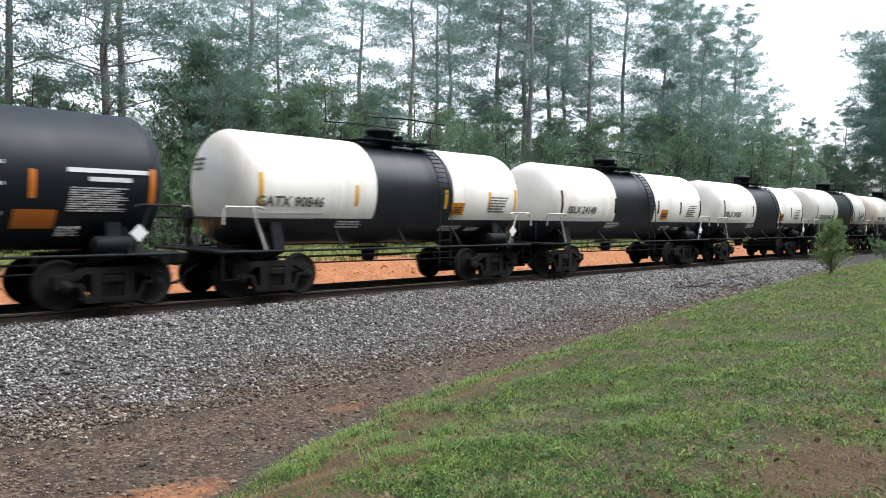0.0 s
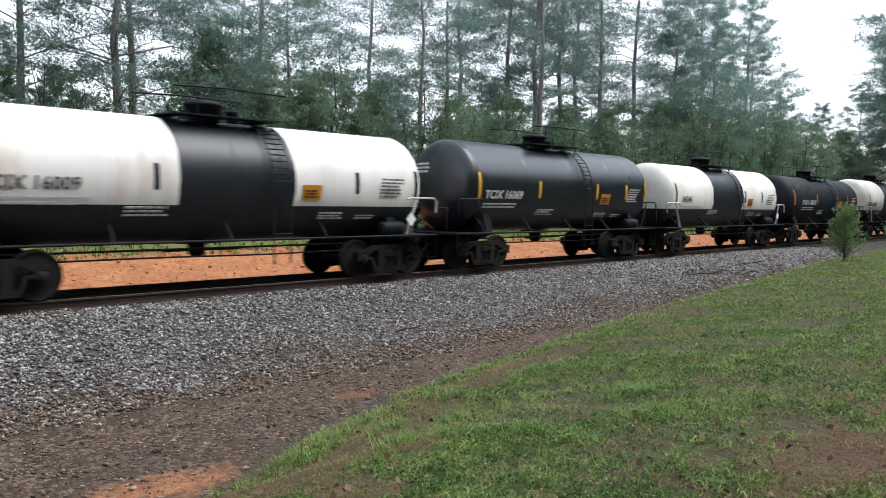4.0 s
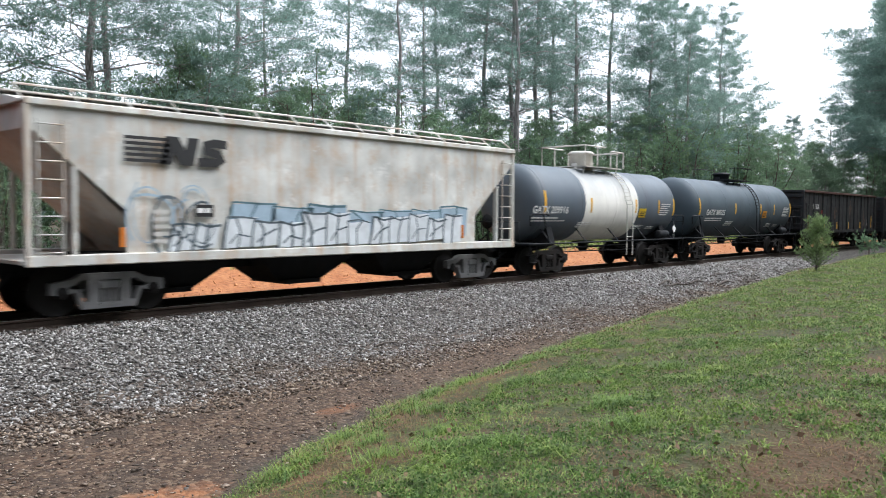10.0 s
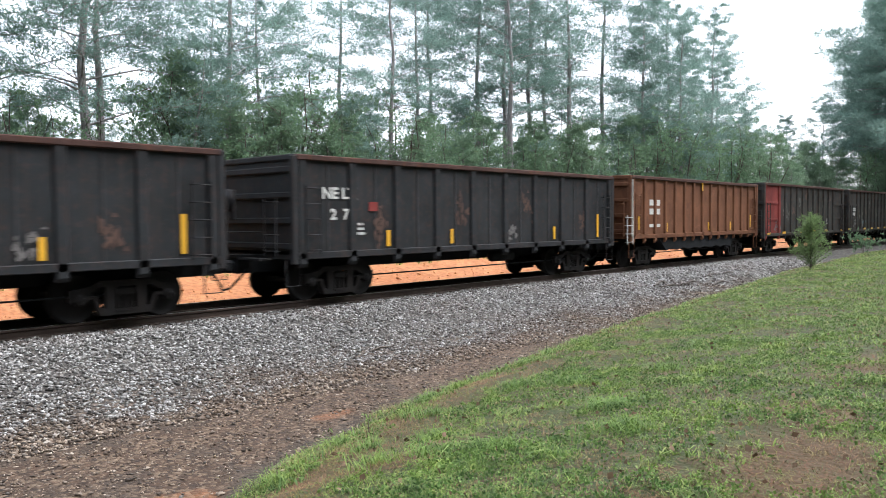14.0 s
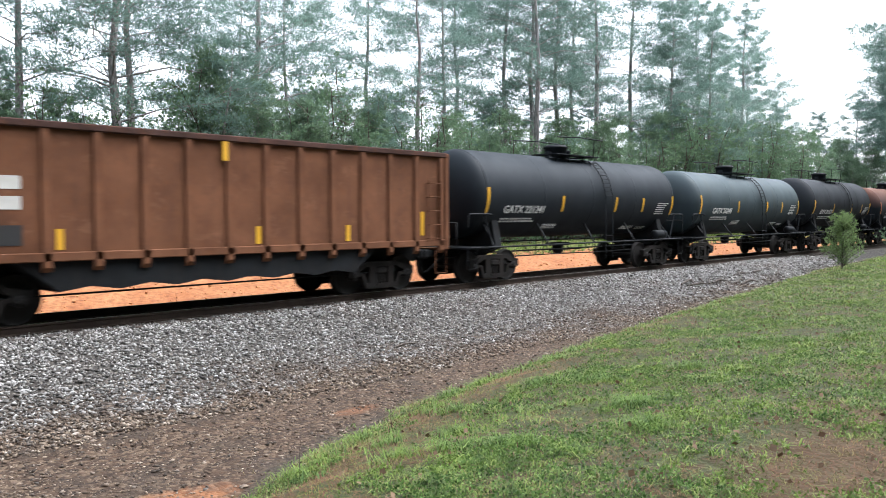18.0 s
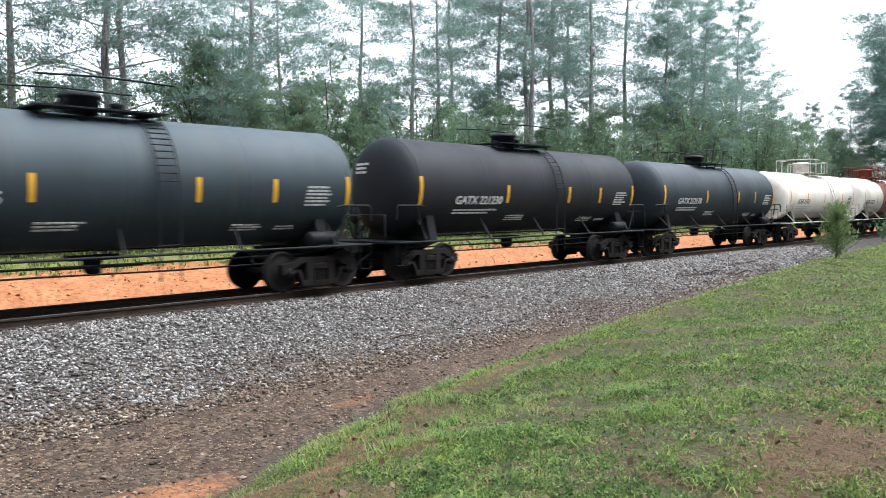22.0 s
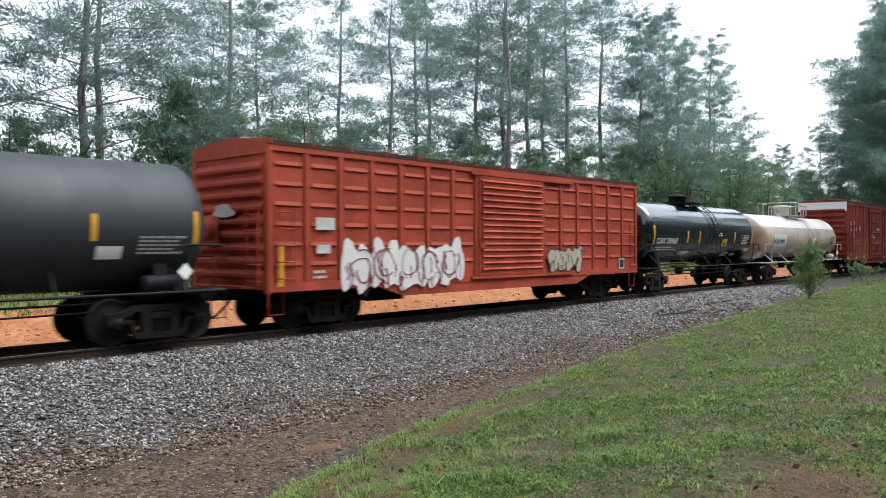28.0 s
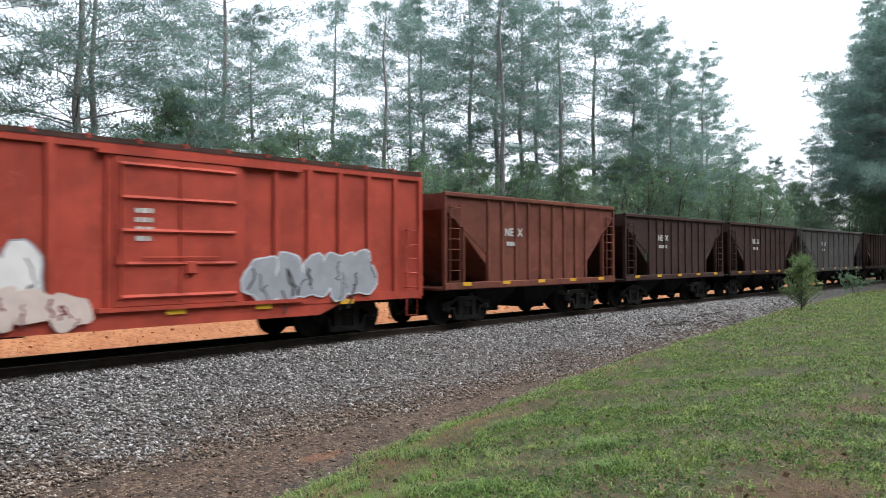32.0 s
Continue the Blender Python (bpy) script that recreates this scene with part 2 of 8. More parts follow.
# ---- mesh helpers ----
class Geo:
    """Gathers vertices and faces for one mesh."""

    def __init__(self):
        self.v, self.f, self.mi, self.sm, self.cur = [], [], [], [], 0

    def add(self, verts, faces, smooth=False):
        k = len(self.v)
        self.v += [tuple(p) for p in verts]
        self.f += [tuple(i + k for i in q) for q in faces]
        self.mi += [self.cur] * len(faces)
        self.sm += [smooth] * len(faces)
        return self

    def box(self, x0, x1, y0, y1, z0, z1, bev=0.0):
        if bev <= 0:
            return self.add([(x, y, z) for x in (x0, x1) for y in (y0, y1) for z in (z0, z1)],
                            [(0, 1, 3, 2), (4, 6, 7, 5), (0, 4, 5, 1), (2, 3, 7, 6), (0, 2, 6, 4), (1, 5, 7, 3)])
        b = bev
        v, at = [], {}
        for i, x in enumerate((x0, x1)):
            for j, y in enumerate((y0, y1)):
                for k, z in enumerate((z0, z1)):
                    sx, sy, sz = (b if i == 0 else -b), (b if j == 0 else -b), (b if k == 0 else -b)
                    for a, p in enumerate(((x, y + sy, z + sz), (x + sx, y, z + sz), (x + sx, y + sy, z))):
                        at[i, j, k, a] = len(v)
                        v.append(p)
        f = []
        for i in (0, 1):
            q = [at[i, 0, 0, 0], at[i, 0, 1, 0], at[i, 1, 1, 0], at[i, 1, 0, 0]]
            f.append(q if i == 0 else q[::-1])
            q = [at[0, i, 0, 1], at[1, i, 0, 1], at[1, i, 1, 1], at[0, i, 1, 1]]
            f.append(q if i == 0 else q[::-1])
            q = [at[0, 0, i, 2], at[0, 1, i, 2], at[1, 1, i, 2], at[1, 0, i, 2]]
            f.append(q if i == 0 else q[::-1])
        for j in (0, 1):
            for k in (0, 1):
                f.append((at[0, j, k, 1], at[1, j, k, 1], at[1, j, k, 2], at[0, j, k, 2]))
                f.append((at[j, 0, k, 0], at[j, 1, k, 0], at[j, 1, k, 2], at[j, 0, k, 2]))
                f.append((at[j, k, 0, 0], at[j, k, 1, 0], at[j, k, 1, 1], at[j, k, 0, 1]))
                for i in (0, 1):
                    f.append((at[i, j, k, 0], at[i, j, k, 1], at[i, j, k, 2]))
        return self.add(v, f)

    def tube(self, points, r, seg=6, smooth=True, cap=True):
        """A round bar along a line of points."""
        pts = [Vector(p) for p in points]
        rings = []
        for i, p in enumerate(pts):
            d = (pts[min(i + 1, len(pts) - 1)] - pts[max(i - 1, 0)]).normalized()
            side = d.cross(Vector((0, 0, 1)) if abs(d.z) < 0.9 else Vector((1, 0, 0))).normalized()
            up = side.cross(d)
            rr = r[i] if isinstance(r, (list, tuple)) else r
            rings.append([p + rr * (math.cos(2 * math.pi * k / seg) * side + math.sin(2 * math.pi * k / seg) * up) for k in range(seg)])
        v = [q for ring in rings for q in ring]
        f = [(i * seg + k, i * seg + (k + 1) % seg, (i + 1) * seg + (k + 1) % seg, (i + 1) * seg + k) for i in range(len(pts) - 1) for k in range(seg)]
        self.add(v, f, smooth)
        if cap:
            self.add(rings[0], [tuple(range(seg))])
            self.add(rings[-1], [tuple(range(seg - 1, -1, -1))])
        return self

    def lathe(self, profile, seg, axis="x", center=(0, 0, 0), smooth=True):
        """Turns (along, radius) pairs round an axis."""
        v, f = [], []
        for a, r in profile:
            for k in range(seg):
                c, s = r * math.cos(2 * math.pi * k / seg), r * math.sin(2 * math.pi * k / seg)
                p = {"x": (a, c, s), "y": (s, a, c), "z": (c, s, a)}[axis]
                v.append((p[0] + center[0], p[1] + center[1], p[2] + center[2]))
        for i in range(len(profile) - 1):
            for k in range(seg):
                f.append((i * seg + k, i * seg + (k + 1) % seg, (i + 1) * seg + (k + 1) % seg, (i + 1) * seg + k))
        f.append(tuple(range(seg - 1, -1, -1)))
        n = (len(profile) - 1) * seg
        f.append(tuple(n + k for k in range(seg)))
        return self.add(v, f, smooth)

    def prism(self, poly, y0, y1):
        """A flat outline in x and z, thick from y0 to y1."""
        n = len(poly)
        v = [(x, y0, z) for x, z in poly] + [(x, y1, z) for x, z in poly]
        f = [tuple(range(n)), tuple(range(2 * n - 1, n - 1, -1))]
        f += [(i, i + n, (i + 1) % n + n, (i + 1) % n) for i in range(n)]
        return self.add(v, f)

    def loft(self, outline, x0, x1, caps=True):
        """An outline in y and z drawn out along x."""
        n = len(outline)
        v = [(x0, y, z) for y, z in outline] + [(x1, y, z) for y, z in outline]
        f = [(i, (i + 1) % n, (i + 1) % n + n, i + n) for i in range(n)]
        if caps:
            f += [tuple(range(n - 1, -1, -1)), tuple(range(n, 2 * n))]
        return self.add(v, f)

    def mesh(self, name, mats):
        me = bpy.data.meshes.new(name)
        me.from_pydata(self.v, [], self.f)
        for m in mats if isinstance(mats, (list, tuple)) else [mats]:
            me.materials.append(m)
        me.polygons.foreach_set("material_index", self.mi)
        me.polygons.foreach_set("use_smooth", self.sm)
        me.update()
        return me


def thing(name, label, category, group="", at=(0, 0, 0), kind=""):
    ob = new(name)
    ob.empty_display_size = 0.3
    ob.location = at
    return tagged(ob, label, category, group, kind)


def part(name, geo, material, parent, label="", at=(0, 0, 0)):
    """Links a Geo, or a mesh that is shared, as one mesh object under a thing or a part."""
    me = geo.mesh(name, material) if isinstance(geo, Geo) else geo
    ob = new(name, me)
    ob.parent = parent
    ob.location = at
    return tagged(ob, label) if label else ob


LETTERS = {}


def letters(text, size, material, squeeze=1.0, bold=0.0):
    """A mesh of flat lettering in the plane x, z, facing -y, its lower left corner at the origin."""
    key = (text, size, material.name, squeeze, bold)
    if key not in LETTERS:
        cu = bpy.data.curves.new("lettering", "FONT")
        cu.body, cu.size, cu.extrude, cu.resolution_u = text, size, 0.002, 2
        cu.offset = bold
        ob = bpy.data.objects.new("lettering", cu)
        me = bpy.data.meshes.new_from_object(ob)
        me.transform(Matrix.Rotation(math.pi / 2, 4, "X") @ Matrix.Diagonal((squeeze, 1, 1, 1)))
        me.materials.clear()
        me.materials.append(material)
        bpy.data.objects.remove(ob)
        LETTERS[key] = me
    return LETTERS[key]


# ---- ground: bank, ditch, ballast, cut bank and wood floor ----
TRACK_Y, GAUGE = 15.45, 1.5


def bank_edge(x):
    """Where the grassy bank meets the ditch: its y and z."""
    return (np.interp(x, [-10, 3.4, 4.7, 7.4, 10, 13, 20, 30, 45, 90], [4.2, 5.45, 6.35, 7.25, 7.75, 8.15, 8.8, 9.6, 10.6, 12.0]),
            np.interp(x, [-10, 3.5, 10, 13, 20, 30, 45, 90], [-0.72, -0.64, -0.58, -0.5, -0.32, -0.08, 0.02, 0.05]))


def height(x, y):
    """The height of the ground."""
    yb, zb = bank_edge(x)
    ditch = np.interp(x, [-10, 10, 20, 30, 50], [-0.9, -0.86, -0.7, -0.52, -0.5])
    ys = [-60.0, -3.0, 0.0, 2.2, 4.2]
    zs = [0.9, 0.5, 0.38, 0.34, 0.08]
    rise = np.interp(x, [5, 15, 30, 60], [0.0, 0.06, 0.2, 0.3])
    zs = [z + (rise if k > 0 else 0) for k, z in enumerate(zs)]
    far = [11.1, 13.55, 14.1, 17.0, 17.6, 19.2, 20.5, 22.5, 26, 40, 120, 800]
    farz = [ditch + 0.06, -0.24, -0.2, -0.2, -0.3, -0.62, -0.45, 0.1, 0.4, 0.8, 1.5, 3.0]
    return np.interp(y, [*ys, max(4.4, yb - 1.2), yb, yb + 0.7, *far], [*zs, zs[-1] * 0.6 + zb * 0.4, zb, ditch, *farz])


def lumps(x, y):
    return 0.05 * noise.noise((x * 0.45, y * 0.45, 0)) + 0.025 * noise.noise((x * 1.7, y * 1.7, 5)) + 0.012 * noise.noise((x * 5, y * 5, 9))


def ground_z(x, y):
    return float(height(x, y)) + (lumps(x, y) if y < 13.3 or y > 18.5 else 0.3 * lumps(x, y))


def spread(a, b, fine_a, fine_b, step, grow=1.35):
    mid = list(np.arange(fine_a, fine_b + 1e-6, step))
    out, s = [fine_b], step
    while out[-1] < b:
        s *= grow
        out.append(min(b, out[-1] + s))
    low, s = [fine_a], step
    while low[-1] > a:
        s *= grow
        low.append(max(a, low[-1] - s))
    return low[:0:-1] + mid + out[1:]


def ground_material():
    n = Nodes("ground_soil_gravel_grass")
    x, y, z = n.xyz()
    mid, fine, tiny = n.noise(1.3, 5), n.noise(7, 5), n.noise(45, 4)
    stones = n.voronoi(21, out="Color")
    cell = n.voronoi(21)
    tone = n.t.nodes.new("ShaderNodeRGBToBW")
    n.t.links.new(stones, tone.inputs[0])
    gravel = n.ramp(tone.outputs[0], (0.1, (0.03, 0.025, 0.021)), (0.45, (0.12, 0.104, 0.09)), (0.9, (0.36, 0.33, 0.29)))
    gravel = n.mix(n.ramp(cell, (0.0, 0.0), (0.75, 0.9)), gravel, (0.03, 0.028, 0.027))
    soil = n.mix(n.ramp(fine, (0.3, 0.0), (0.7, 1.0)), (0.024, 0.014, 0.009), (0.095, 0.056, 0.034))
    soil = n.mix(n.math("MULTIPLY", n.ramp(tone.outputs[0], (0.6, 0.0), (0.7, 1.0)), 0.6), soil, (0.21, 0.15, 0.1))
    soil = n.mix(n.ramp(mid, (0.5, 0.0), (0.68, 0.75)), soil, n.mix(tiny, (0.03, 0.021, 0.015), (0.07, 0.05, 0.036)))
    clay = n.mix(n.ramp(mid, (0.2, 0.0), (0.8, 1.0)), (0.38, 0.13, 0.048), (0.55, 0.26, 0.115))
    clay = n.mix(n.ramp(fine, (0.42, 0.0), (0.7, 0.8)), clay, (0.2, 0.065, 0.028))
    turf = n.mix(mid, (0.03, 0.042, 0.014), (0.065, 0.08, 0.026))
    turf = n.mix(n.ramp(fine, (0.48, 0.0), (0.64, 0.8)), turf, n.mix(tiny, (0.035, 0.018, 0.009), (0.115, 0.058, 0.029)))
    wob = n.math("MULTIPLY", n.math("SUBTRACT", mid, 0.5), 2.2)
    yy = n.math("ADD", y, wob)
    # distance from the bank's edge, a curve along the track
    edge = n.t.nodes.new("ShaderNodeFloatCurve")
    n.t.links.new(n.math("DIVIDE", n.math("ADD", x, 10.0), 100.0), edge.inputs["Value"])
    c = edge.mapping.curves[0]
    for i, px in enumerate((-10, 3.4, 4.7, 7.4, 10, 13, 20, 30, 45, 90)):
        at, val = (px + 10) / 100, float(bank_edge(px)[0]) / 20
        if i < 1:
            c.points[0].location = (at, val)
        elif px == 90:
            c.points[len(c.points) - 1].location = (at, val)
        else:
            c.points.new(at, val)
    edge.mapping.update()
    off = n.math("SUBTRACT", n.math("ADD", y, n.math("MULTIPLY", wob, 0.35)), n.math("MULTIPLY", edge.outputs[0], 20.0))
    straw = n.mix(tiny, (0.06, 0.028, 0.011), (0.19, 0.1, 0.042))
    turf = n.mix(n.math("MULTIPLY", n.ramp(n.math("ADD", off, 1.0), (0.0, 0.0), (0.6, 1.0)), 0.85), turf, straw)
    # worn places where the red-brown soil of the bank shows
    for cx, cy, rx, ry in ((4.9, 1.5, 1.3, 0.55), (4.3, 4.25, 0.9, 0.32), (6.4, 1.9, 0.7, 0.4), (8.6, 2.2, 0.9, 0.4)):
        u = n.math("DIVIDE", n.math("SUBTRACT", x, cx), rx)
        v = n.math("DIVIDE", n.math("SUBTRACT", y, cy), ry)
        d = n.math("ADD", n.math("ADD", n.math("MULTIPLY", u, u), n.math("MULTIPLY", v, v)), n.math("MULTIPLY", n.math("SUBTRACT", fine, 0.5), 2.0))
        turf = n.mix(n.ramp(n.math("MULTIPLY", d, 0.5), (0.2, 0.7), (0.6, 0.0)), turf, n.mix(tiny, (0.05, 0.023, 0.011), (0.155, 0.08, 0.042)))
    base = n.mix(n.ramp(off, (0.0, 0.0), (0.25, 1.0)), turf, soil)
    foot = n.math("SUBTRACT", 1.0, n.math("ABSOLUTE", n.math("DIVIDE", n.math("SUBTRACT", off, 0.55), 0.6)))
    base = n.mix(n.math("MULTIPLY", n.ramp(n.math("ADD", foot, n.math("MULTIPLY", n.math("SUBTRACT", mid, 0.5), 1.6)), (0.2, 0.0), (0.8, 1.0)), 0.75), base, n.mix(tiny, (0.028, 0.022, 0.018), (0.075, 0.06, 0.047)))
    # bare red clay: small spots in the ditch
    for cx, cy, rx, ry, much in ((3.4, 7.0, 0.8, 0.36, 0.6), (2.5, 7.0, 0.5, 0.25, 0.45), (7.0, 8.4, 0.4, 0.16, 0.3)):
        u = n.math("DIVIDE", n.math("SUBTRACT", x, cx), rx)
        v = n.math("DIVIDE", n.math("SUBTRACT", y, cy), ry)
        d = n.math("ADD", n.math("ADD", n.math("MULTIPLY", u, u), n.math("MULTIPLY", v, v)), n.math("MULTIPLY", n.math("SUBTRACT", fine, 0.5), 2.5))
        base = n.mix(n.math("MULTIPLY", n.ramp(n.math("MULTIPLY", d, 0.5), (0.1, 1.0), (0.7, 0.0)), much), base, clay)
    base = n.mix(n.ramp(n.math("DIVIDE", n.math("SUBTRACT", n.math("ADD", y, n.math("MULTIPLY", wob, 0.45)), 9.9), 2.6), (0.1, 0.0), (0.9, 1.0)), base, gravel)
    base = n.mix(n.ramp(n.math("DIVIDE", n.math("SUBTRACT", yy, 17.6), 2.0), (0.3, 0.0), (0.6, 1.0)), base, clay)
    base = n.mix(n.ramp(n.math("DIVIDE", n.math("SUBTRACT", yy, 21.6), 3.0), (0.4, 0.0), (0.7, 1.0)), base, n.mix(mid, (0.11, 0.125, 0.035), (0.21, 0.2, 0.065)))
    base = n.mix(n.ramp(n.math("DIVIDE", n.math("SUBTRACT", yy, 25.0), 4.0), (0.3, 0.0), (0.8, 1.0)), base, n.mix(fine, (0.03, 0.03, 0.012), (0.09, 0.06, 0.03)))
    base = n.mix(n.math("MULTIPLY", tiny, 0.35), base, (0.02, 0.018, 0.015))
    n.bump(n.math("ADD", n.math("MULTIPLY", cell, -0.7), n.math("ADD", n.math("MULTIPLY", fine, 0.6), n.math("MULTIPLY", tiny, 0.4))), 0.6, 0.04)
    return n.done(base, 0.85, spec=0.3)


def build_ground():
    xs = spread(-900, 1500, -4, 34, 0.25)
    ys = spread(-900, 1500, 0, 24, 0.2)
    v = [(x, y, ground_z(x, y)) for y in ys for x in xs]
    w = len(xs)
    f = [(j * w + i, j * w + i + 1, (j + 1) * w + i + 1, (j + 1) * w + i) for j in range(len(ys) - 1) for i in range(w - 1)]
    g = Geo().add(v, f, True)
    ob = new("ground", g.mesh("ground", ground_material()))
    tagged(ob, "sloping ground with grassy bank, muddy ditch, gravel and orange clay cut", "ground", kind="structure")


build_ground()


# ---- the track ----
def build_track():
    rail_m = paint("rail_steel", (0.055, 0.038, 0.03), (0.025, 0.02, 0.017), 0.5, 0.5)
    shine = plain("rail_head_worn", (0.3, 0.29, 0.28), 0.35, 0.1, 6, 0.7)
    tie_m = Nodes("creosote_tie_wood")
    r = tie_m.random()
    g = tie_m.noise(5, 5, tie_m.stretch(8, 0.6, 8))
    tie_m.bump(g, 0.5, 0.02)
    tie_m = tie_m.done(tie_m.mix(g, tie_m.mix(r, (0.018, 0.013, 0.01), (0.05, 0.036, 0.028)), (0.07, 0.055, 0.045)), 0.85)
    track = thing("railway_track", "railway track, worn steel rails on dark creosoted timber ties", "track", kind="structure")
    head = [(-0.037, -0.035), (-0.036, -0.006), (-0.03, 0), (0.03, 0), (0.036, -0.006), (0.037, -0.035), (0.009, -0.05), (0.009, -0.145),
            (0.07, -0.16), (0.07, -0.17), (-0.07, -0.17), (-0.07, -0.16), (-0.009, -0.145), (-0.009, -0.05)]
    for s in (-1, 1):
        g = Geo().loft([(TRACK_Y + s * GAUGE / 2 + y, z) for y, z in head], -120, 700)
        g.cur = 1
        g.box(-120, 700, TRACK_Y + s * GAUGE / 2 - 0.028, TRACK_Y + s * GAUGE / 2 + 0.028, -0.002, 0.002)
        part("rail", g, [rail_m, shine], track, "brown steel rail with a worn bright head")
    tie = Geo().box(-0.115, 0.115, -1.3, 1.3, -0.17, 0, 0.012).mesh("tie", tie_m)
    plate = Geo().box(-0.09, 0.09, -0.18, 0.18, 0.0, 0.014, 0.004).mesh("tie_plate", rail_m)
    x, k = -12.0, 0
    while x < 110:
        o = part("tie", tie, tie_m, track, at=(x, TRACK_Y + random.uniform(-0.06, 0.06), -0.172))
        o.rotation_euler.z = random.uniform(-0.015, 0.015)
        if 2 < x < 34:
            for s in (-1, 1):
                part("tie_plate", plate, rail_m, o, at=(0, s * GAUGE / 2, 0))
        x += 0.53 + random.uniform(-0.02, 0.02)


build_track()


# ---- freight cars: each stands in its own space, x along the track, y = 0 on the track's centre, z = 0 on the rail ----
WHEELSETS = []
SHARED = {}
WB, WR = 1.72, 0.45


def truck_meshes(m):
    if m.name in SHARED:
        return SHARED[m.name]
    bol = Geo().box(-0.2, 0.2, -0.95, 0.95, 0.36, 0.66, 0.03)
    bol.lathe([(0.62, 0.2), (0.74, 0.2)], 12, "z")
    bol.tube([(-0.55, -0.5, 0.42), (0.55, -0.5, 0.42)], 0.03).tube([(-0.55, 0.5, 0.42), (0.55, 0.5, 0.42)], 0.03)
    bol.box(-0.44, -0.36, -0.75, 0.75, 0.28, 0.4).box(0.36, 0.44, -0.75, 0.75, 0.28, 0.4)
    h = WB / 2
    left = [(-h - 0.2, 0.42), (-h - 0.2, 0.63), (-h + 0.15, 0.68), (-0.5, 0.78), (-0.3, 0.78), (-0.3, 0.13), (-0.5, 0.13), (-h + 0.22, 0.46), (-h + 0.1, 0.42)]
    hole = [(-h + 0.12, 0.52), (-h + 0.13, 0.56), (-h + 0.22, 0.58), (-0.52, 0.66), (-0.4, 0.67), (-0.4, 0.26), (-0.47, 0.26), (-h + 0.3, 0.5), (-h + 0.2, 0.5)]
    mid = [(-0.3, 0.13), (-0.3, 0.78), (0.3, 0.78), (0.3, 0.13)]
    gap = [(-0.2, 0.24), (-0.2, 0.66), (0.2, 0.66), (0.2, 0.24)]
    v, f, at = [], [], {}

    def spot(p):
        key = tuple(round(c, 4) for c in p)
        if key not in at:
            at[key] = len(v)
            v.append(p)
        return at[key]

    for outer, inner in ((left, hole), ([(-x, z) for x, z in left[::-1]], [(-x, z) for x, z in hole[::-1]]), (mid, gap)):
        n = len(outer)
        for i in range(n):
            j = (i + 1) % n
            o0, o1, i0, i1 = outer[i], outer[j], inner[i], inner[j]
            f.append([spot((q[0], -0.085, q[1])) for q in (o0, o1, i1, i0)])
            f.append([spot((q[0], 0.085, q[1])) for q in (o0, i0, i1, o1)])
            f.append([spot((*i0[:1], -0.085, i0[1])), spot((i1[0], -0.085, i1[1])), spot((i1[0], 0.085, i1[1])), spot((i0[0], 0.085, i0[1]))])
            if not (abs(o0[0]) < 0.31 and abs(o1[0]) < 0.31 and o0[0] == o1[0]):
                f.append([spot((o0[0], -0.085, o0[1])), spot((o0[0], 0.085, o0[1])), spot((o1[0], 0.085, o1[1])), spot((o1[0], -0.085, o1[1]))])
    side = Geo().add(v, f)
    nest = Geo()
    for k in (-0.12, 0, 0.12):
        nest.lathe([(z, 0.05 + 0.014 * (i % 2)) for i, z in enumerate(np.linspace(0.22, 0.5, 13))], 8, "z", (k, 0, 0))
    nest.box(-0.19, 0.19, -0.1, 0.1, 0.48, 0.64, 0.03).box(-0.19, 0.19, -0.1, 0.1, 0.19, 0.24)
    wheel = Geo()
    for s in (-1, 1):
        prof = [(0.0, 0.1), (0.0, 0.2), (0.03, 0.3), (0.03, 0.4), (0.0, 0.43), (0.0, WR - 0.004), (0.1, WR), (0.11, WR + 0.025), (0.135, WR + 0.022), (0.135, 0.4), (0.08, 0.36), (0.08, 0.2), (0.14, 0.13), (0.14, 0.1)]
        wheel.lathe([(s * (0.805 - a), r) for a, r in prof], 28, "y")
    wheel.lathe([(-1.0, 0.07), (1.0, 0.07)], 10, "y")
    for s in (-1, 1):
        wheel.lathe([(s * 0.9, 0.11), (s * 1.08, 0.115), (s * 1.1, 0.1), (s * 1.1, 0.07), (s * 1.12, 0.065)], 12, "y")
        for k in range(3):
            a = 2 * math.pi * k / 3
            wheel.box(0.06 * math.cos(a) - 0.018, 0.06 * math.cos(a) + 0.018, s * 1.11 - 0.02, s * 1.11 + 0.02, 0.06 * math.sin(a) - 0.018, 0.06 * math.sin(a) + 0.018)
    SHARED[m.name] = (bol.mesh("truck", m), side.mesh("sideframe", m), wheel.mesh("wheelset", WHEEL), nest.mesh("spring_nest", m))
    return SHARED[m.name]


def trucks(car, half, m, lead=0.0):
    """Two four-wheel trucks, half metres each way from the car's middle."""
    bol, side, wheel, nest = truck_meshes(m)
    for s in (-1, 1):
        t = part("truck", bol, m, car, at=(s * half + (lead if s < 0 else 0.0), 0, 0))
        for q in (-1, 1):
            o = part("sideframe", side, m, t, at=(0, q * 1.0, 0))
            if q > 0:
                o.rotation_euler.z = math.pi
            part("spring_nest", nest, m, t, at=(0, q * 1.0, 0))
            w = part("wheelset", wheel, WHEEL, t, "steel wheel pair on its axle")
            w.matrix_parent_inverse = Matrix.Translation((q * WB / 2, 0, WR))
            WHEELSETS.append(w)


